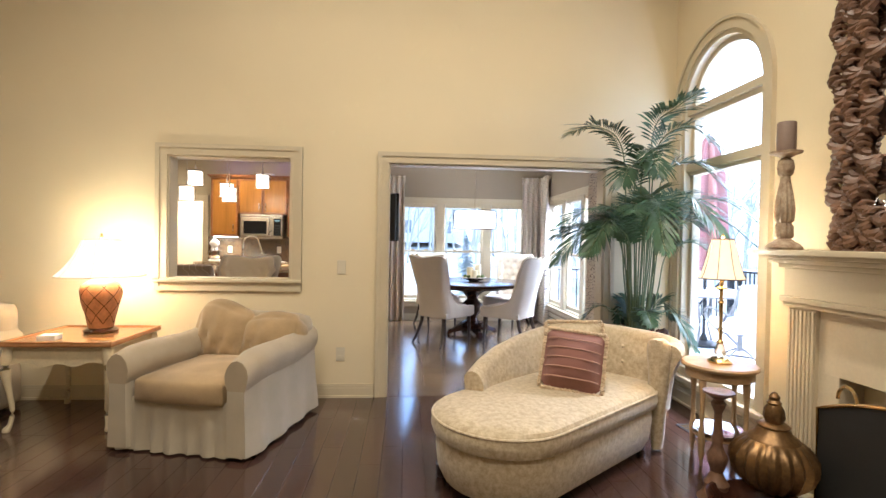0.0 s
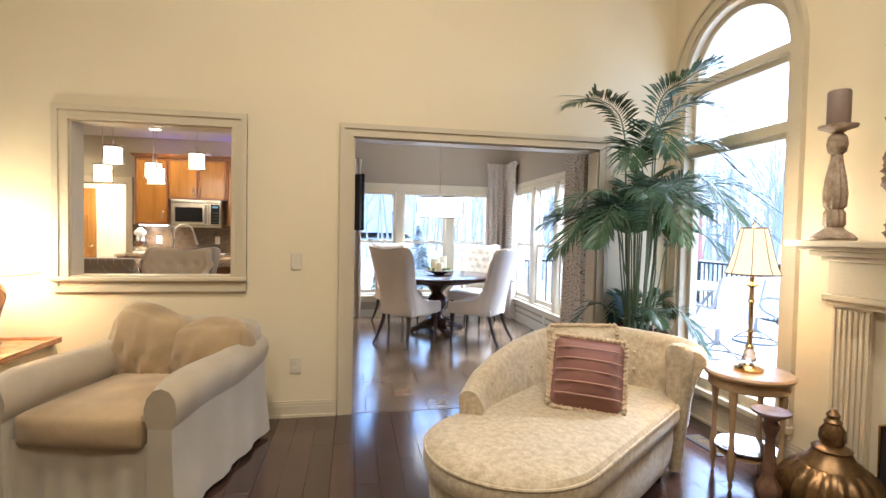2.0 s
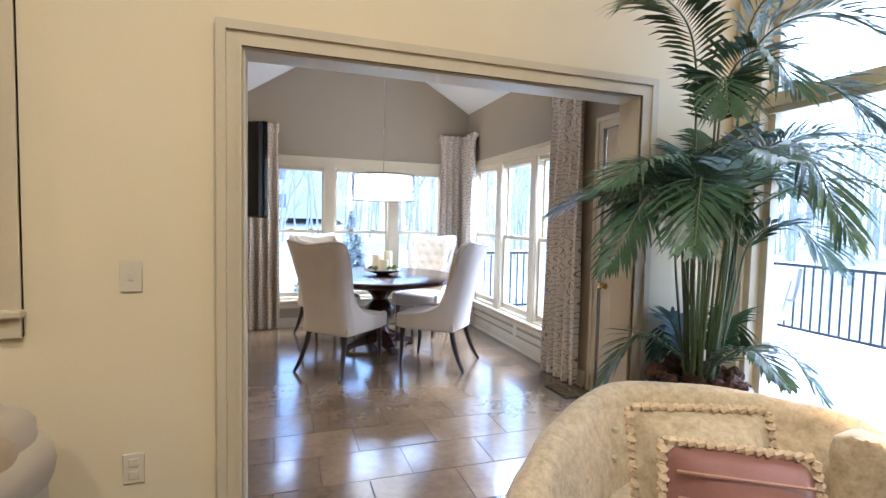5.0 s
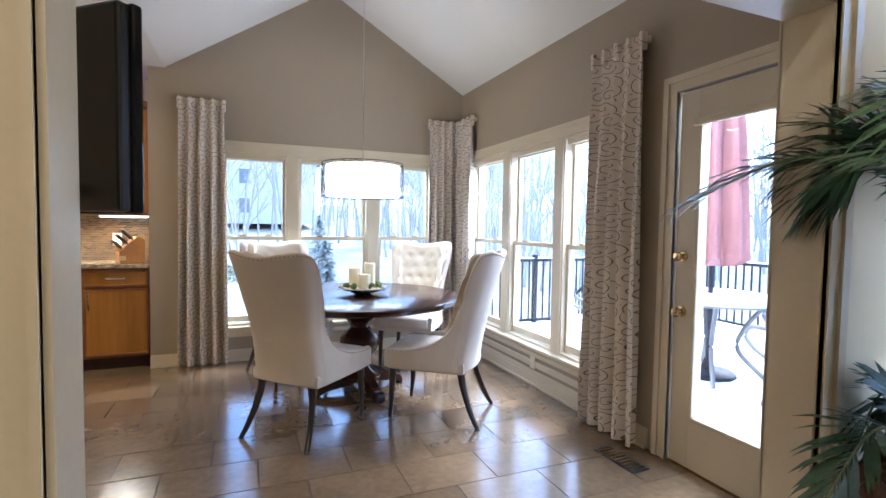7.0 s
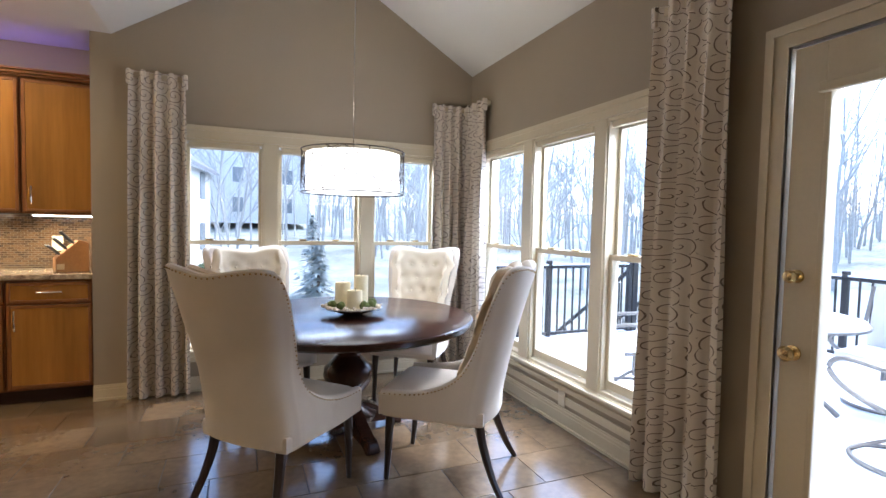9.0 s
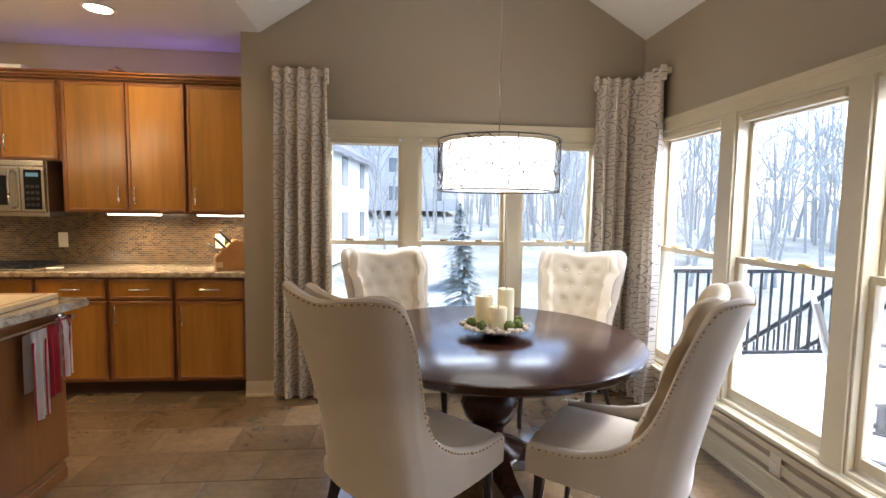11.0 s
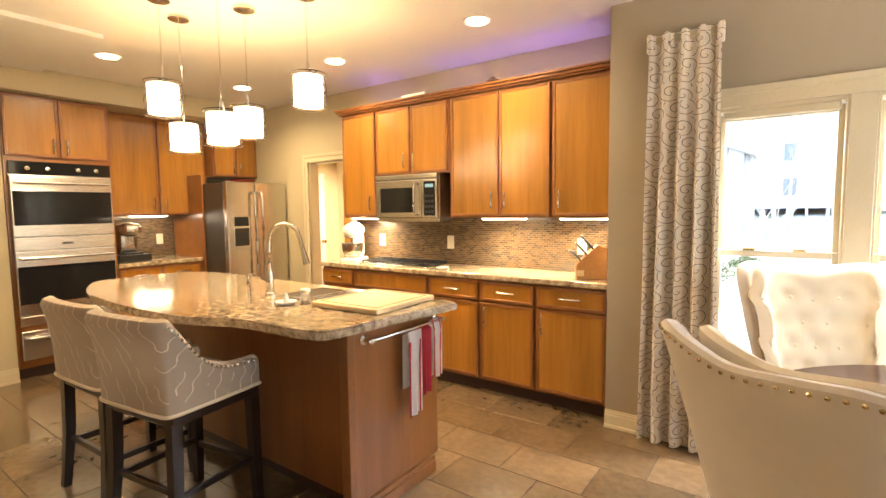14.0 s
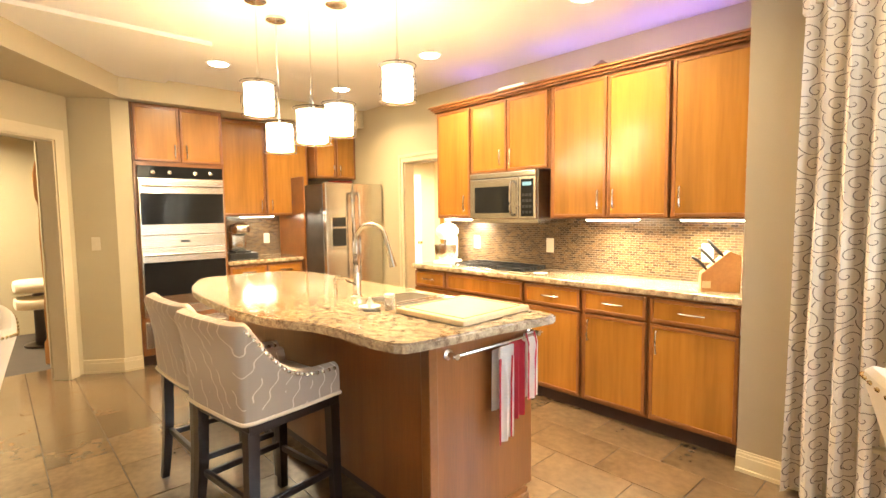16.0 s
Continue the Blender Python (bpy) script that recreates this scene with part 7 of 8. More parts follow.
for nm, x0, x1, hx in (("freezer_door", 0.003, 0.335, 0.295), ("fridge_door", 0.342, 0.737, 0.385)):
    d = part(nm, boxed(x0, -0.01, 0.06, x1, 0.058, 1.735, 0.012, 3), STEEL, th, "brushed steel door")
    part("handle", tube(bmesh.new(), smoothpath([(hx, -0.012, 0.60), (hx, -0.06, 0.64), (hx, -0.065, 1.1), (hx, -0.06, 1.58), (hx, -0.012, 1.62)], 4), 0.013, 8), STEEL, d, "long bar handle", True)
dp = part("dispenser", boxed(0.06, -0.016, 1.02, 0.255, -0.008, 1.38, 0.004), STEEL, th, "ice and water dispenser")
part("recess", boxed(0.075, -0.019, 1.05, 0.24, -0.014, 1.24, 0.002), BLACK, dp)
part("display", boxed(0.075, -0.019, 1.26, 0.24, -0.014, 1.36, 0.002), BLACKGLASS, dp)
tagged(part("red_dish", lathe(bmesh.new(), [(0.09, 0), (0.13, 0.02), (0.15, 0.045), (0.14, 0.045), (0.05, 0.02)], 24), mat("red_glaze", (0.28, 0.03, 0.02), 0.2, coat=0.4)), "red glazed dish on the refrigerator", "dish").location = (-4.36, 8.82, 1.722)
tagged(part("filler_panel", boxed(-5.19, 8.452, 0.0, -4.55, 8.47, 1.82, 0.002), CHERRYH), "tall cherry filler panel beside the refrigerator", "panel")

# soffit, angled wall and doorways
sof = [(-5.2, KY), (-4.50, KY), (-4.50, 6.74), (-3.45, 5.98), (-2.6, 5.35), (-1.9, W1B), (-5.2, W1B)]
bm = prism(bmesh.new(), sof, 2.425, KC + 0.02)
bmesh.ops.recalc_face_normals(bm, faces=bm.faces[:])
setting("wall_soffit", bm, KHAKI, "khaki painted soffit above the ovens", "soffit")
P0, DD = Vector((-4.79, 6.40)), Vector((0.70, -0.714))
NN = Vector((0.714, 0.70))
bm = bmesh.new()
dw0, dw1, dh = 0.16, 1.06, 2.04


def slab(bm, s0, s1, z0, z1, d0, d1):
    q = [P0 + DD * s0 + NN * d0, P0 + DD * s1 + NN * d0, P0 + DD * s1 + NN * d1, P0 + DD * s0 + NN * d1]
    loft(bm, [[(p.x, p.y, z0) for p in q], [(p.x, p.y, z1) for p in q]])


slab(bm, 0, dw0, 0, 2.425, -0.12, 0)
slab(bm, dw1, 2.27, 0, 2.425, -0.12, 0)
slab(bm, dw0, dw1, dh, 2.425, -0.12, 0)
bmesh.ops.recalc_face_normals(bm, faces=bm.faces[:])
setting("wall_angled", bm, KHAKI, "khaki angled wall with a cased doorway", "wall")
bm = prism(bmesh.new(), [(-4.60, 6.685), (-4.60, 6.825), (-5.2, 6.825), (-5.2, 6.45), (-4.80, 6.40)], 0, 2.425)
bmesh.ops.recalc_face_normals(bm, faces=bm.faces[:])
setting("wall_pillar", bm, KHAKI, "khaki angled pillar beside the ovens", "wall")
bm = bmesh.new()
for z0, z1, o in ((0, 0.09, 0.016), (0.09, 0.12, 0.009), (0, 0.018, 0.028)):
    q = [(-4.60 + o, 6.675), (-4.60 + o, 6.825), (-4.62, 6.825), (-4.62, 6.69), (-4.81, 6.41), (-4.79 + o * 0.6, 6.40 - o * 0.3)]
    prism(bm, q, z0, z1)
bmesh.ops.recalc_face_normals(bm, faces=bm.faces[:])
setting("baseboard_pillar", bm, TRIM, "cream painted baseboard round the pillar", "baseboard")
bm = bmesh.new()
for s0, s1, z0, z1 in ((dw0 - 0.09, dw0, 0, dh + 0.09), (dw1, dw1 + 0.09, 0, dh + 0.09), (dw0, dw1, dh, dh + 0.09)):
    slab(bm, s0, s1, z0, z1, 0.0, 0.018)
for s0, s1, z0, z1 in ((dw0 - 0.004, dw0 + 0.012, 0, dh), (dw1 - 0.012, dw1 + 0.004, 0, dh), (dw0 + 0.012, dw1 - 0.012, dh - 0.012, dh + 0.003)):
    slab(bm, s0, s1, z0, z1, -0.13, 0.006)
bmesh.ops.recalc_face_normals(bm, faces=bm.faces[:])
setting("trim_west_doorway", bm, TRIM, "cream painted casing of the angled doorway", "trim")
wall_plate("light_switch", "ivory switch plate on the angled pillar", (-4.705, 6.54, 1.16), 57, ((0, 0.007, 0.014),))
bm = bmesh.new()
casing_x(bm, KY, -1, *PDOOR, w=0.085, foot=True)
jamb_x(bm, KY - 0.002, KY + 0.122, *PDOOR, foot=True)
setting("trim_pantry_doorway", bm, TRIM, "cream painted casing of the pantry doorway", "trim")

# pantry passage beyond the kitchen
bm = bmesh.new()
box(bm, -5.2, 11.0, 0, -2.2, 11.1, 2.5)
box(bm, -5.3, KY + 0.12, 0, -5.2, 11.1, 2.5)
box(bm, -2.2, KY + 0.12, 0, -2.1, 11.1, 2.5)
setting("wall_passage", bm, CREAM, "cream walls of the passage beyond", "wall")
setting("ceiling_passage", boxed(-5.3, KY + 0.12, 2.5, -2.1, 11.1, 2.56), CEIL, "white passage ceiling", "ceiling")
setting("floor_passage", boxed(-5.3, KY + 0.1, -0.1, -2.1, 11.1, -0.004), GROUT, "dark passage floor", "floor")


def panel_door(at, turn, material, label, w=0.74, h=1.98):
    th = thing("panel_door", label, "door", at, turn)
    lf = part("leaf", boxed(0, 0, 0.01, w, 0.036, h, 0.003), material, th)
    for x0, x1 in ((0.11, w / 2 - 0.04), (w / 2 + 0.04, w - 0.11)):
        for z0, z1 in ((0.22, 0.80), (0.92, 1.5), (1.6, 1.84)):
            bm = bmesh.new()
            box(bm, x0, -0.006, z0, x1, 0.0, z1, 0.004)
            box(bm, x0 + 0.03, -0.011, z0 + 0.03, x1 - 0.03, -0.006, z1 - 0.03, 0.004)
            part("raised_panel", bm, material, lf)
    bm = lathe(bmesh.new(), [(0.024, 0), (0.012, 0.01), (0.01, 0.03), (0.026, 0.045), (0.02, 0.06), (0.004, 0.064)], 16)
    bmesh.ops.transform(bm, matrix=Matrix.Translation((w - 0.06, 0, 0.95)) @ Matrix.Rotation(radians(90), 4, "X"), verts=bm.verts[:])
    part("door_knob", bm, BRASS, lf, "brass knob", True)
    return th


panel_door((-5.02, 10.95, 0), 0, CHERRY, "golden brown wooden six-panel door in the passage")
panel_door((-5.15, 9.95, 0), 90, WHITE, "white six-panel door on the passage side wall")
panel_door((-3.10, KY + 0.16, 0), 72, CHERRYH, "reddish wooden six-panel door standing open", 0.62, 1.94)
downlight("passage_light", (-3.9, 10.2, 2.49), 12, (1.0, 0.82, 0.58), 0.2)
# hall beyond the angled doorway
bm = bmesh.new()
box(bm, -7.2, 4.0, 0, -7.1, 7.0, 2.6)
box(bm, -7.2, 3.9, 0, -3.6, 4.0, 2.6)
box(bm, -7.2, 7.0, 0, -5.2, 7.1, 2.6)
setting("wall_hall", bm, KHAKI, "khaki hall walls beyond the doorway", "wall")
setting("ceiling_hall", boxed(-7.2, 3.9, 2.6, -3.2, 7.1, 2.66), CEIL, "white hall ceiling", "ceiling")
setting("floor_hall", boxed(-7.2, 3.9, -0.1, -3.3, 7.1, -0.006), GROUT, "dark hall floor", "floor")
downlight("hall_light", (-6.0, 5.4, 2.58), 8, (1.0, 0.78, 0.5), 0.2)
th = thing("hall_stool", "pale upholstered stool in the hall", "stool", (-6.35, 6.2, 0))
for z in (0.42, 0.60):
    part("cushion", puff(bmesh.new(), -0.22, -0.2, z, 0.22, 0.2, z + 0.12, 0.2, 6), LINENLT, th, "", True)
part("post", lathe(bmesh.new(), [(0.15, 0), (0.15, 0.02), (0.05, 0.05), (0.05, 0.62)], 20), LEGWOOD, th, "", True)
th = thing("carved_post", "reddish carved wooden post just inside the hall", "post", (-5.42, 6.22, 0))
part("shaft", lathe(bmesh.new(), [(0.05, 0), (0.05, 0.2), (0.025, 0.25), (0.035, 0.5), (0.02, 0.7), (0.03, 1.2), (0.02, 1.5), (0.045, 1.6), (0.05, 1.8), (0.03, 1.9), (0.005, 1.96)], 16, flute=6, depth=0.2), HONEY, th, "", True)


# ---- outside ----
LAWN = mat("frosted_lawn", (0.46, 0.48, 0.46), 0.95, scale=0.35, fine=5, second=(0.19, 0.20, 0.15), bump=0.4)
BARK = mat("grey_bark", (0.17, 0.15, 0.135), 0.9, vary=0.35, scale=6, bump=0.5)
# twigs and needles: besides frost, distance haze is mixed into these pale colours
TWIG = mat("frost_and_haze_twigs", (0.47, 0.46, 0.44), 0.9, vary=0.2)
FIR = mat("frost_and_haze_needles", (0.34, 0.38, 0.36), 0.8, vary=0.4, scale=5)
BUSH = mat("boxwood_leaf", (0.05, 0.085, 0.03), 0.7, vary=0.4, scale=9)
SIDING = mat("pale_house_siding", (0.74, 0.73, 0.72), 0.8, vary=0.06)
ROOF = mat("grey_shingle_roof", (0.16, 0.17, 0.19), 0.85, vary=0.2, scale=9)
# lightened as well, so the far panes look hazy
PANE = mat("far_window_pane", (0.24, 0.26, 0.28), 0.15)
ROCK = mat("frosted_boulder", (0.42, 0.41, 0.40), 0.9, scale=3, second=(0.75, 0.77, 0.8), bump=0.5)


def terrain(x, y):
    """The land falls away from the house, then climbs towards the woods."""
    d = max(0.0, max(x - 6.8, y - 10.2, -x - 8, -y - 4))
    return -0.9 - 0.9 * min(1, d / 8) + 0.075 * max(0, d - 10) * min(1, d / 26) + 0.18 * noise.noise(Vector((x * 0.13, y * 0.13, 0)))


bm = bmesh.new()
xs = [-400, -200, -100, -60] + [-40 + 3 * i for i in range(41)] + [100, 160, 250, 400]
grid = [[bm.verts.new((x, y, min(terrain(x, y), 7.0))) for x in xs] for y in xs]
for a, b in zip(grid, grid[1:]):
    for i in range(len(xs) - 1):
        bm.faces.new((a[i], a[i + 1], b[i + 1], b[i]))
setting("ground", bm, LAWN, "frosted lawn with patches of snow", "ground")
bm = boxed(EX + 0.17, -3.2, -0.14, 7.0, 9.75, -0.10)
setting("deck", bm, SNOW, "wooden deck under a layer of snow", "deck")
bm = bmesh.new()
n = 40
g = [[bm.verts.new((EX + 0.165 + (7.0 - EX - 0.165) * i / n, -3.2 + 12.95 * j / 80, -0.055 + 0.022 * noise.noise(Vector((i * 0.35, j * 0.35, 2))))) for i in range(n + 1)] for j in range(81)]
for a, b in zip(g, g[1:]):
    for i in range(n):
        bm.faces.new((a[i], a[i + 1], b[i + 1], b[i]))
tagged(part("snow_cover", bm, SNOW, None, "", True), "thin uneven snow lying on the deck", "snow", kind="stuff")
bm = bmesh.new()
for x in (3.2, 6.8):
    for y in (-2.5, 3.0, 9.5):
        box(bm, x - 0.07, y - 0.07, -2.6, x + 0.07, y + 0.07, -0.14)
setting("deck_posts", bm, BARK, "posts carrying the deck", "post")


def railing(at, turn, length, posts):
    th = thing("deck_railing", "black metal deck railing with slim balusters", "railing", at, turn, group="deck railings")
    part("top_rail", boxed(0, -0.03, 0.86, length, 0.03, 0.90, 0.006), IRON, th)
    part("snow_cap", boxed(0, -0.028, 0.90, length, 0.028, 0.918, 0.008), SNOW, th, "thin snow on the rail")
    part("bottom_rail", boxed(0, -0.02, 0.02, length, 0.02, 0.055, 0.004), IRON, th)
    k = int(length / 0.115)
    me = None
    for i in range(k):
        if me is None:
            ob = part("baluster", boxed(-0.009, -0.009, 0.05, 0.009, 0.009, 0.87), IRON, th)
            me = ob.data
        else:
            ob = new("baluster", me)
            ob.parent = th
        ob.location = (0.06 + i * 0.115, 0, 0)
    for i in range(posts):
        x = length * i / (posts - 1)
        part("post", boxed(x - 0.03, -0.03, -0.05, x + 0.03, 0.03, 0.96, 0.005), IRON, th)
    return th


railing((3.0, 9.70, -0.05), 0, 2.6, 3)
railing((6.9, 9.70, -0.05), -90, 9.4, 6)
th = thing("deck_stair", "dark stair with sloping handrail leaving the deck", "stair", (5.7, 9.72, -0.1))
for s in (0, 1.05):
    part("handrail", tube(bmesh.new(), [(s, 0.0, 0.92), (s, 0.9, 0.25), (s, 1.9, -0.5)], 0.03, 6), IRON, th)
    part("newel", boxed(s - 0.04, -0.04, 0, s + 0.04, 0.04, 1.0), IRON, th)
    for i in range(10):
        y = 0.1 + i * 0.17
        part("baluster", boxed(s - 0.009, y - 0.009, -0.05 - y * 0.74, s + 0.009, y + 0.009, 0.86 - y * 0.74), IRON, th)
for i in range(7):
    part("tread", boxed(0.0, 0.05 + 0.26 * i, -0.22 - 0.19 * i, 1.05, 0.33 + 0.26 * i, -0.18 - 0.19 * i), SNOW, th)

# patio table and umbrella
th = thing("patio_table", "round metal patio table covered in snow", "table", (4.50, 7.06, -0.05))
part("tabletop", lathe(bmesh.new(), [(0.58, 0.70), (0.60, 0.705), (0.60, 0.72), (0.3, 0.722)], 40), PATIO, th)
part("snow_cover", lathe(bmesh.new(), [(0.59, 0.721), (0.58, 0.745), (0.5, 0.76), (0.1, 0.765)], 40), SNOW, th, "snow on the table top", True)
for i in range(4):
    a = radians(45 + 90 * i)
    part("leg", tube(bmesh.new(), smoothpath([(0.45 * math.cos(a), 0.45 * math.sin(a), 0.70), (0.28 * math.cos(a), 0.28 * math.sin(a), 0.45), (0.24 * math.cos(a), 0.24 * math.sin(a), 0.25), (0.46 * math.cos(a), 0.46 * math.sin(a), 0.01)], 5), 0.02, 8), PATIO, th, "curved metal leg", True)
th = thing("patio_umbrella", "closed red patio umbrella, dulled for haze, on an iron base", "umbrella", (4.50, 7.06, -0.05))
part("base", lathe(bmesh.new(), [(0.24, 0), (0.24, 0.03), (0.20, 0.05), (0.06, 0.07), (0.03, 0.16)], 30, flute=12, depth=0.06), IRON, th, "iron base", True)
part("pole", tube(bmesh.new(), [(0, 0, 0.05), (0, 0, 1.2), (0, 0, 2.9)], 0.024, 8), IRON, th)
bm = bmesh.new()
rings = []
for z, r in ((1.06, 0.245), (1.12, 0.235), (1.4, 0.225), (1.8, 0.205), (2.3, 0.175), (2.7, 0.11), (2.85, 0.03)):
    rings.append([(r * (1 + 0.28 * math.cos(8 * a + 0.4 * z)) * math.cos(a), r * (1 + 0.28 * math.cos(8 * a + 0.4 * z)) * math.sin(a), z + 0.04 * math.cos(8 * a)) for a in [2 * math.pi * k / 64 for k in range(64)]])
part("canopy", loft(bm, rings), UMBRELLA, th, "furled red canvas, dulled for haze", True)


def patio_chair(at, turn):
    th = thing("patio_chair", "swivel patio chair with curled metal arms, dusted with snow", "chair", at, turn, group="patio chairs")
    part("base_ring", tube(bmesh.new(), [(0.26 * math.cos(2 * math.pi * k / 30), 0.26 * math.sin(2 * math.pi * k / 30), 0.015) for k in range(31)], 0.014, 6), PATIO, th, "", True)
    for i in range(4):
        a = math.pi / 2 * i + 0.4
        part("spoke", tube(bmesh.new(), smoothpath([(0.26 * math.cos(a), 0.26 * math.sin(a), 0.015), (0.14 * math.cos(a), 0.14 * math.sin(a), 0.10), (0, 0, 0.17)], 4), 0.012, 6), PATIO, th, "", True)
    part("swivel", lathe(bmesh.new(), [(0.03, 0.12), (0.03, 0.30), (0.09, 0.34), (0.09, 0.36)], 14), PATIO, th, "", True)
    part("seat", puff(bmesh.new(), -0.25, -0.25, 0.36, 0.25, 0.25, 0.43, 0.1, 5), SNOW, th, "snow-dusted sling seat", True)
    m = Matrix.Translation((0, 0.24, 0.40)) @ Matrix.Rotation(radians(-14), 4, "X")
    part("back_sling", puff(bmesh.new(), -0.23, 0, 0.03, 0.23, 0.03, 0.56, 0.1, 5, m=m), mat("grey_sling", (0.5, 0.5, 0.5), 0.8), th, "", True)
    for s in (-1, 1):
        part("arm", tube(bmesh.new(), smoothpath([(s * 0.25, 0.38, 0.92), (s * 0.26, 0.27, 0.60), (s * 0.28, 0.10, 0.60), (s * 0.28, -0.18, 0.62), (s * 0.28, -0.27, 0.55), (s * 0.28, -0.20, 0.46), (s * 0.27, -0.02, 0.38), (s * 0.2, 0.1, 0.34)], 5), 0.016, 8), PATIO, th, "curled metal arm", True)
    return th


pc = patio_chair((4.35, 6.12, -0.05), 175)
copy_thing(pc, pose(3.85, 7.75, -0.05, 0, 0, 50))
copy_thing(pc, pose(5.45, 6.75, -0.05, 0, 0, -85))


# trees
def bare_tree(seed, h):
    """A leafless tree: tapered trunk and forking limbs."""
    rnd = random.Random(seed)
    bm = bmesh.new()

    def limb(p, d, length, r, depth):
        pts = [p]
        q, w = p.copy(), d.copy()
        for _ in range(4):
            w = (w + Vector((rnd.uniform(-1, 1), rnd.uniform(-1, 1), rnd.uniform(-0.3, 0.6))) * 0.13).normalized()
            q = q + w * length / 4
            pts.append(q.copy())
        tube(bm, pts, [r * (1 - 0.16 * k) for k in range(5)], 5 if depth < 2 else 3)
        if depth < 4:
            for _ in range(3 if depth else 6):
                k = rnd.uniform(0.35, 1.0) if depth == 0 else rnd.uniform(0.3, 1.0)
                base = pts[min(4, int(k * 4))]
                a = rnd.uniform(0, 6.28)
                nd = (w * rnd.uniform(0.6, 1.1) + Vector((math.cos(a), math.sin(a), rnd.uniform(-0.1, 0.5))) * 0.75).normalized()
                limb(base, nd, length * rnd.uniform(0.42, 0.62), r * 0.42, depth + 1)

    limb(Vector((0, 0, -0.3)), Vector((0, 0, 1)), h * 0.62, h * 0.0095, 0)
    me = bpy.data.meshes.new("bare_tree")
    bm.to_mesh(me)
    bm.free()
    me.materials.append(TWIG)
    return me


kinds = [bare_tree(s, 11) for s in range(5)]
rnd = random.Random(77)
places = []
for i in range(170):
    if i % 2:
        a = rnd.uniform(-0.25, 1.35)
        d = rnd.uniform(19, 55)
        x, y = 2.0 + d * math.cos(a), 7 + d * math.sin(a)
    else:
        a = rnd.uniform(0.55, 1.9)
        d = rnd.uniform(24, 58)
        x, y = 1.0 + d * math.cos(a), 8 + d * math.sin(a)
    if x < 0 and y < 34:
        continue
    places.append((x, y))
for i, (x, y) in enumerate(places):
    th = thing("bare_tree", "tall leafless grey tree at the edge of the woods", "tree", (x, y, min(terrain(x, y), 7.0)), rnd.uniform(0, 360), group="bare trees")
    th.scale = (s := rnd.uniform(0.7, 1.25), s, s * rnd.uniform(0.9, 1.2))
    ob = new("trunk_and_limbs", kinds[i % 5])
    ob.parent = th


def conifer(at, h, label):
    th = thing("fir_tree", label, "tree", at)
    part("trunk", tube(bmesh.new(), [(0, 0, 0), (0, 0, h * 0.5), (0, 0, h)], [0.07, 0.05, 0.01], 7), BARK, th)
    rnd2 = random.Random(int(h * 10))
    bm = bmesh.new()
    for _ in range(900):
        z = h * (0.08 + 0.9 * rnd2.random() ** 1.15)
        r = (h - z) * 0.34 * rnd2.uniform(0.25, 1.0)
        a = rnd2.uniform(0, 6.28)
        c = Vector((r * math.cos(a), r * math.sin(a), z - 0.18 * r))
        out = Vector((math.cos(a), math.sin(a), -0.35)) * rnd2.uniform(0.12, 0.26)
        sd = Vector((-math.sin(a), math.cos(a), 0)) * rnd2.uniform(0.03, 0.07)
        vs = [bm.verts.new(v) for v in (c - out * 0.4, c + sd, c + out, c - sd)]
        bm.faces.new(vs)
    part("crown", bm, FIR, th, "drooping green needles, paled for haze")


conifer((2.3, 15.5, -1.6), 2.6, "small frosted fir in the garden, paled for haze")
conifer((3.3, 24.0, -1.7), 3.4, "fir tree in the garden, paled for haze")


def shrub(at, r, hgt, label):
    th = thing("shrub", label, "shrub", at)
    rnd2 = random.Random(int(r * 100))
    bm = bmesh.new()
    for _ in range(1100):
        a, b, k = rnd2.uniform(0, 6.28), rnd2.uniform(-0.2, 1.57), rnd2.uniform(0.72, 1.04)
        c = Vector((r * k * math.cos(a) * math.cos(b), r * k * math.sin(a) * math.cos(b), hgt * 0.45 + hgt * 0.55 * k * math.sin(b)))
        v1 = Vector((rnd2.uniform(-1, 1), rnd2.uniform(-1, 1), rnd2.uniform(-1, 1))).normalized() * 0.05
        v2 = v1.orthogonal().normalized() * 0.028
        vs = [bm.verts.new(v) for v in (c - v1, c + v2, c + v1, c - v2)]
        bm.faces.new(vs)
    part("foliage", bm, BUSH, th, "small dense green leaves")
    part("stems", tube(bmesh.new(), [(0, 0, -0.1), (0, 0, hgt * 0.3), (0.02, 0, hgt * 0.7)], [0.05, 0.03, 0.01], 6), BARK, th)


shrub((0.95, 11.6, -1.25), 0.35, 1.9, "clipped upright green shrub near the window")
shrub((-0.6, 26.0, -1.7), 0.9, 1.3, "dark rounded shrub before the far house")
rnd = random.Random(31)
for i in range(26):
    bm = bmesh.new()
    bmesh.ops.create_icosphere(bm, subdivisions=2, radius=1.0)
    for v in bm.verts:
        v.co *= 1 + 0.3 * noise.noise(v.co * 1.3 + Vector((i, 0, 0)))
        v.co.z *= 0.6
    s = rnd.uniform(0.15, 0.42)
    ob = tagged(part("boulder", bm, ROCK), "grey garden boulder dusted with snow", "boulder", "boulders")
    x, y = rnd.uniform(0.5, 6.5), rnd.uniform(12.5, 17)
    ob.location, ob.scale = (x, y, terrain(x, y) + 0.05), (s, s * rnd.uniform(0.7, 1.2), s)


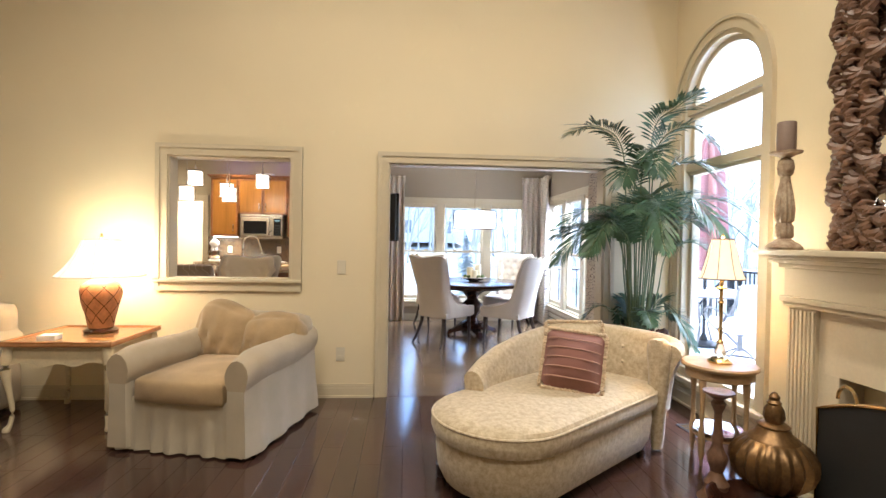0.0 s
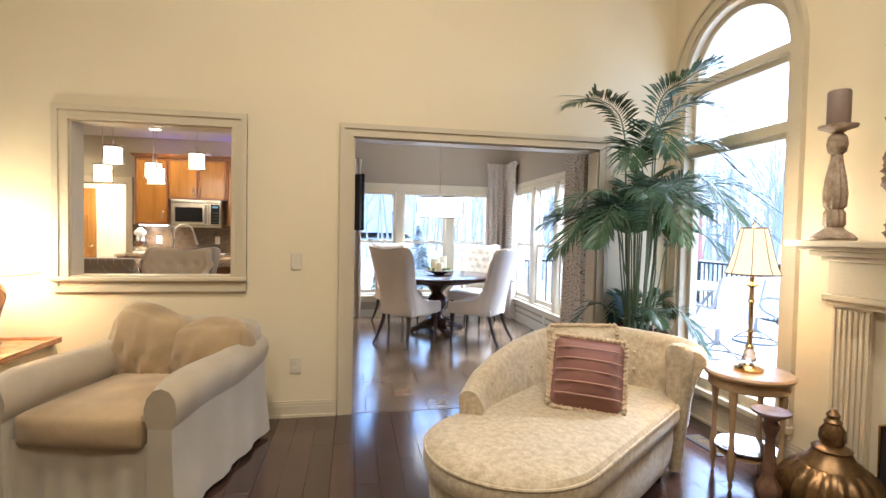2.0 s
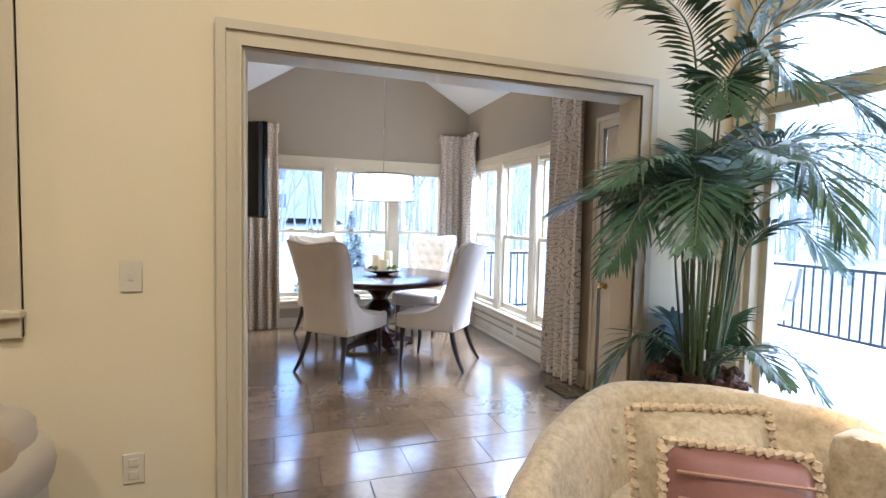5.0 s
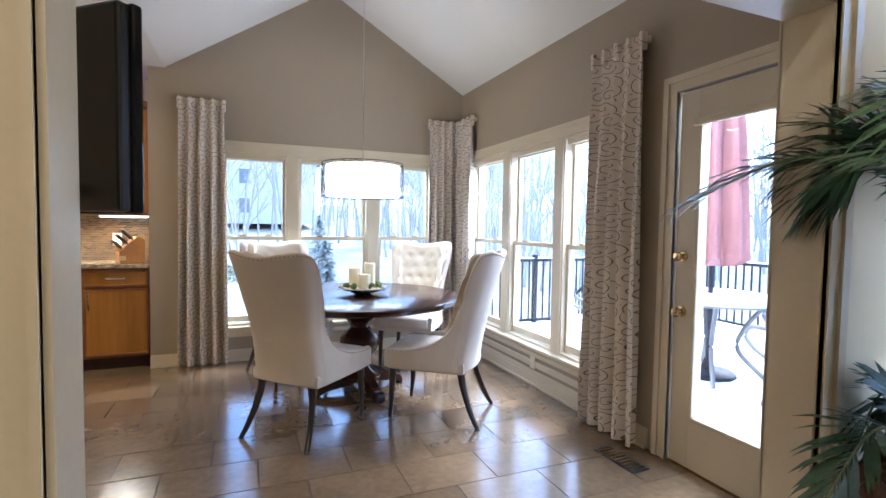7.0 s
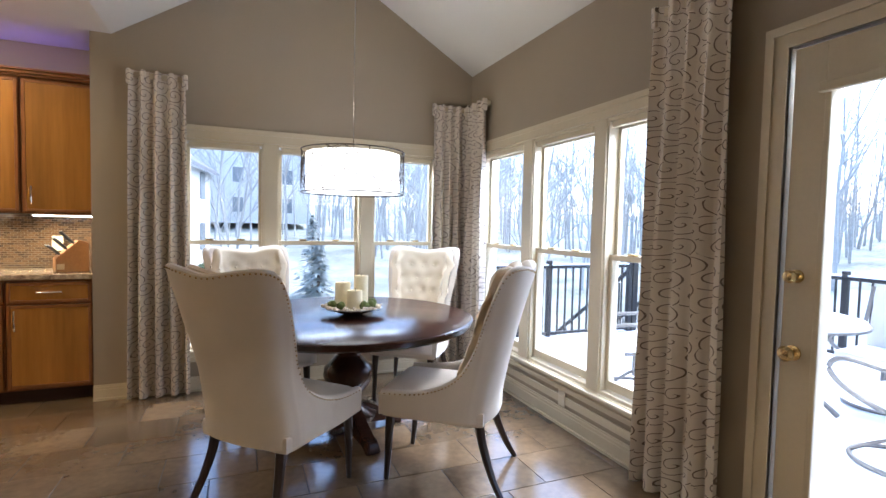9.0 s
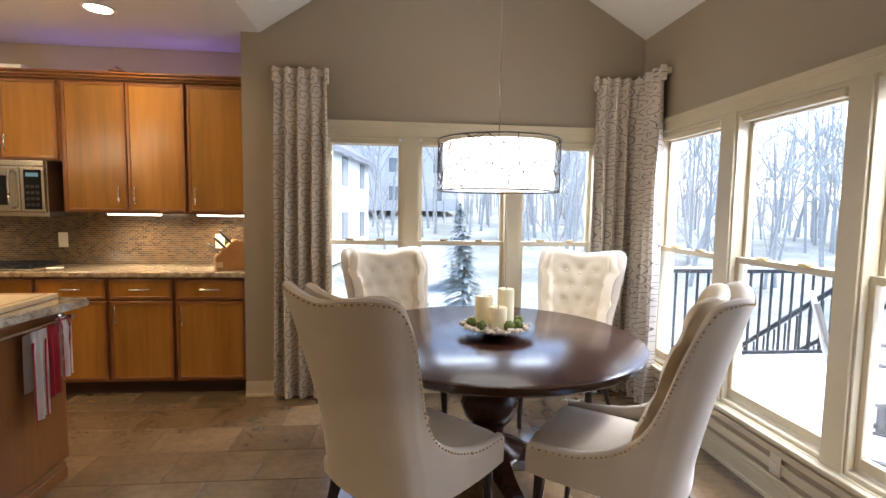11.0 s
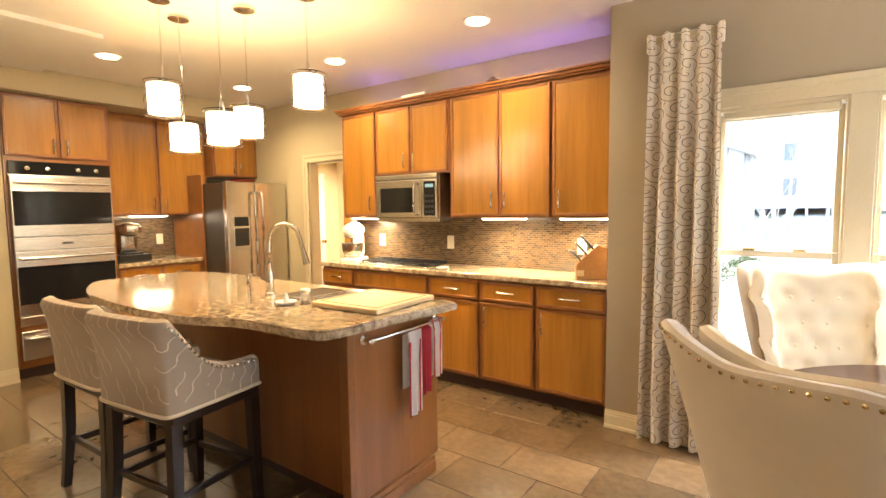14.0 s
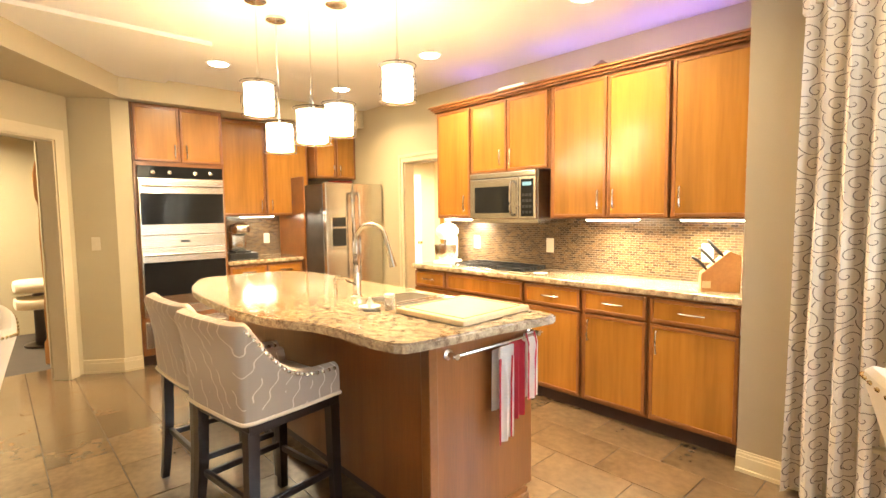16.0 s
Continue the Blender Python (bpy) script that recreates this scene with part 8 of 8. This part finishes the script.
# thin woods beyond the single trees
def far_woods(count):
    rnd = random.Random(91)
    bm = bmesh.new()
    for _ in range(count):
        a, d = rnd.uniform(-0.3, 1.75), rnd.uniform(34, 62)
        x, y = 2 + d * math.cos(a), 8 + d * math.sin(a)
        if x < 4 and y < 56:
            continue
        z = min(terrain(x, y), 7.0) - 0.3
        h = rnd.uniform(8, 15)
        lean = Vector((rnd.uniform(-0.8, 0.8), rnd.uniform(-0.8, 0.8), h))
        base = Vector((x, y, z))
        tube(bm, [base, base + lean * 0.5, base + lean], [0.10, 0.06, 0.015], 3)
        for _ in range(14):
            k = rnd.uniform(0.2, 0.95)
            b = rnd.uniform(0, 6.28)
            p = base + lean * k
            w = Vector((math.cos(b), math.sin(b), rnd.uniform(0.3, 1.1))) * rnd.uniform(1.0, 2.6) * (1.15 - k)
            tube(bm, [p, p + w * 0.5 + Vector((0, 0, 0.1)), p + w], [0.04, 0.028, 0.012], 3)
    return bm


tagged(part("far_woods", far_woods(420), TWIG), "leafless woods on the far slope, paled for haze", "woods", kind="stuff")


# far houses
def house(at, turn, w, d, h, label):
    th = thing("house", label, "house", at, turn)
    part("wall", boxed(0, 0, 0, w, d, h), SIDING, th)
    bm = bmesh.new()
    prof = [(-0.4, h - 0.1), (w / 2, h + w * 0.36), (w + 0.4, h - 0.1), (w + 0.4, h + 0.1), (w / 2, h + w * 0.36 + 0.22), (-0.4, h + 0.1)]
    loft(bm, [[(x, -0.4, z) for x, z in prof], [(x, d + 0.4, z) for x, z in prof]])
    bmesh.ops.recalc_face_normals(bm, faces=bm.faces[:])
    part("roof", bm, ROOF, th, "grey shingle roof")
    gab = bmesh.new()
    loft(gab, [[(0, 0.02, h), (w, 0.02, h), (w / 2, 0.02, h + w * 0.36)], [(0, 0.1, h), (w, 0.1, h), (w / 2, 0.1, h + w * 0.36)]])
    part("gable", gab, SIDING, th)
    for z in (1.0, 3.7):
        for k in range(3):
            x = w * (k + 0.5) / 3
            if z + 1.4 < h:
                f = part("window", boxed(x - 0.55, -0.06, z - 0.08, x + 0.55, 0.0, z + 1.45), WHITE, th)
                part("pane", boxed(x - 0.45, -0.08, z, x + 0.45, -0.055, z + 1.35), PANE, f)
            f = part("window", boxed(w, d * (k + 0.5) / 3 - 0.5, z, w + 0.06, d * (k + 0.5) / 3 + 0.5, z + 1.4), PANE, th)


house((-11.5, 25.0, -1.2), -8, 9, 12, 5.2, "neighbouring brick-grey house with a steep gable")
house((-6.0, 52.0, 1.2), 6, 13, 9, 5.8, "pale far house across the road")


# ---- floor pieces ----
rnd = random.Random(2)
floor_l = bpy.data.objects["floor_living"]
PW = 0.127
lengths = {}


def plank_mesh(length):
    if length not in lengths:
        bm = boxed(0.0006, 0.0006, -0.012, PW - 0.0006, length - 0.0006, 0.0, 0.0012, 1)
        me = bpy.data.meshes.new("plank")
        bm.to_mesh(me)
        bm.free()
        me.materials.append(DARKWOOD)
        lengths[length] = me
    return lengths[length]


ends = []
x = -2.92
while x < EX - PW - 0.02:
    y = W1A
    first = rnd.choice((0.5, 0.75, 1.0, 1.25))
    while y > 0.9:
        ln = first or rnd.choice((0.75, 1.0, 1.25, 1.5))
        first = 0
        ob = new("plank", plank_mesh(ln))
        ob.parent = floor_l
        ob.location = (x, y - ln, 0)
        y -= ln
    ends.append((x, y))
    x += PW
bm = bmesh.new()
xx = -4.6
while xx < -2.922:
    box(bm, xx + 0.0006, -3.2, -0.012, min(-2.922, xx + PW) - 0.0006, W1A, -0.001)
    xx += PW
for xx, yy in ends:
    box(bm, xx + 0.0006, -3.2, -0.012, xx + PW - 0.0006, yy - 0.001, -0.001)
box(bm, x + 0.0006, -3.2, -0.012, EX - 0.001, W1A, -0.001)
tagged(part("floor_planks", bm, DARKWOOD), "dark hardwood planks in the far part of the room", "planks", kind="stuff")

floor_k = bpy.data.objects["floor_kitchen"]
TW, TH = 0.46, 0.314
meshes = {}


def tile_mesh(w, h):
    key = (round(w, 3), round(h, 3))
    if key not in meshes:
        bm = boxed(0.002, 0.002, -0.004, w - 0.002, h - 0.002, 0.0, 0.0012, 1)
        me = bpy.data.meshes.new("tile")
        bm.to_mesh(me)
        bm.free()
        me.materials.append(TILE)
        meshes[key] = me
    return meshes[key]


row = 0
y = W1A + 0.01
while y < KY:
    h = min(TH, KY - y)
    x0 = -5.18 - (TW / 2 if row % 2 else 0)
    while x0 < EX:
        a, b = max(x0, -5.18), min(x0 + TW, EX - 0.002)
        if b - a > 0.02 and not (a > KX and y > NY):
            ob = new("tile", tile_mesh(b - a, h))
            ob.parent = floor_k
            ob.location = (a, y, 0)
        x0 += TW
    y += TH
    row += 1
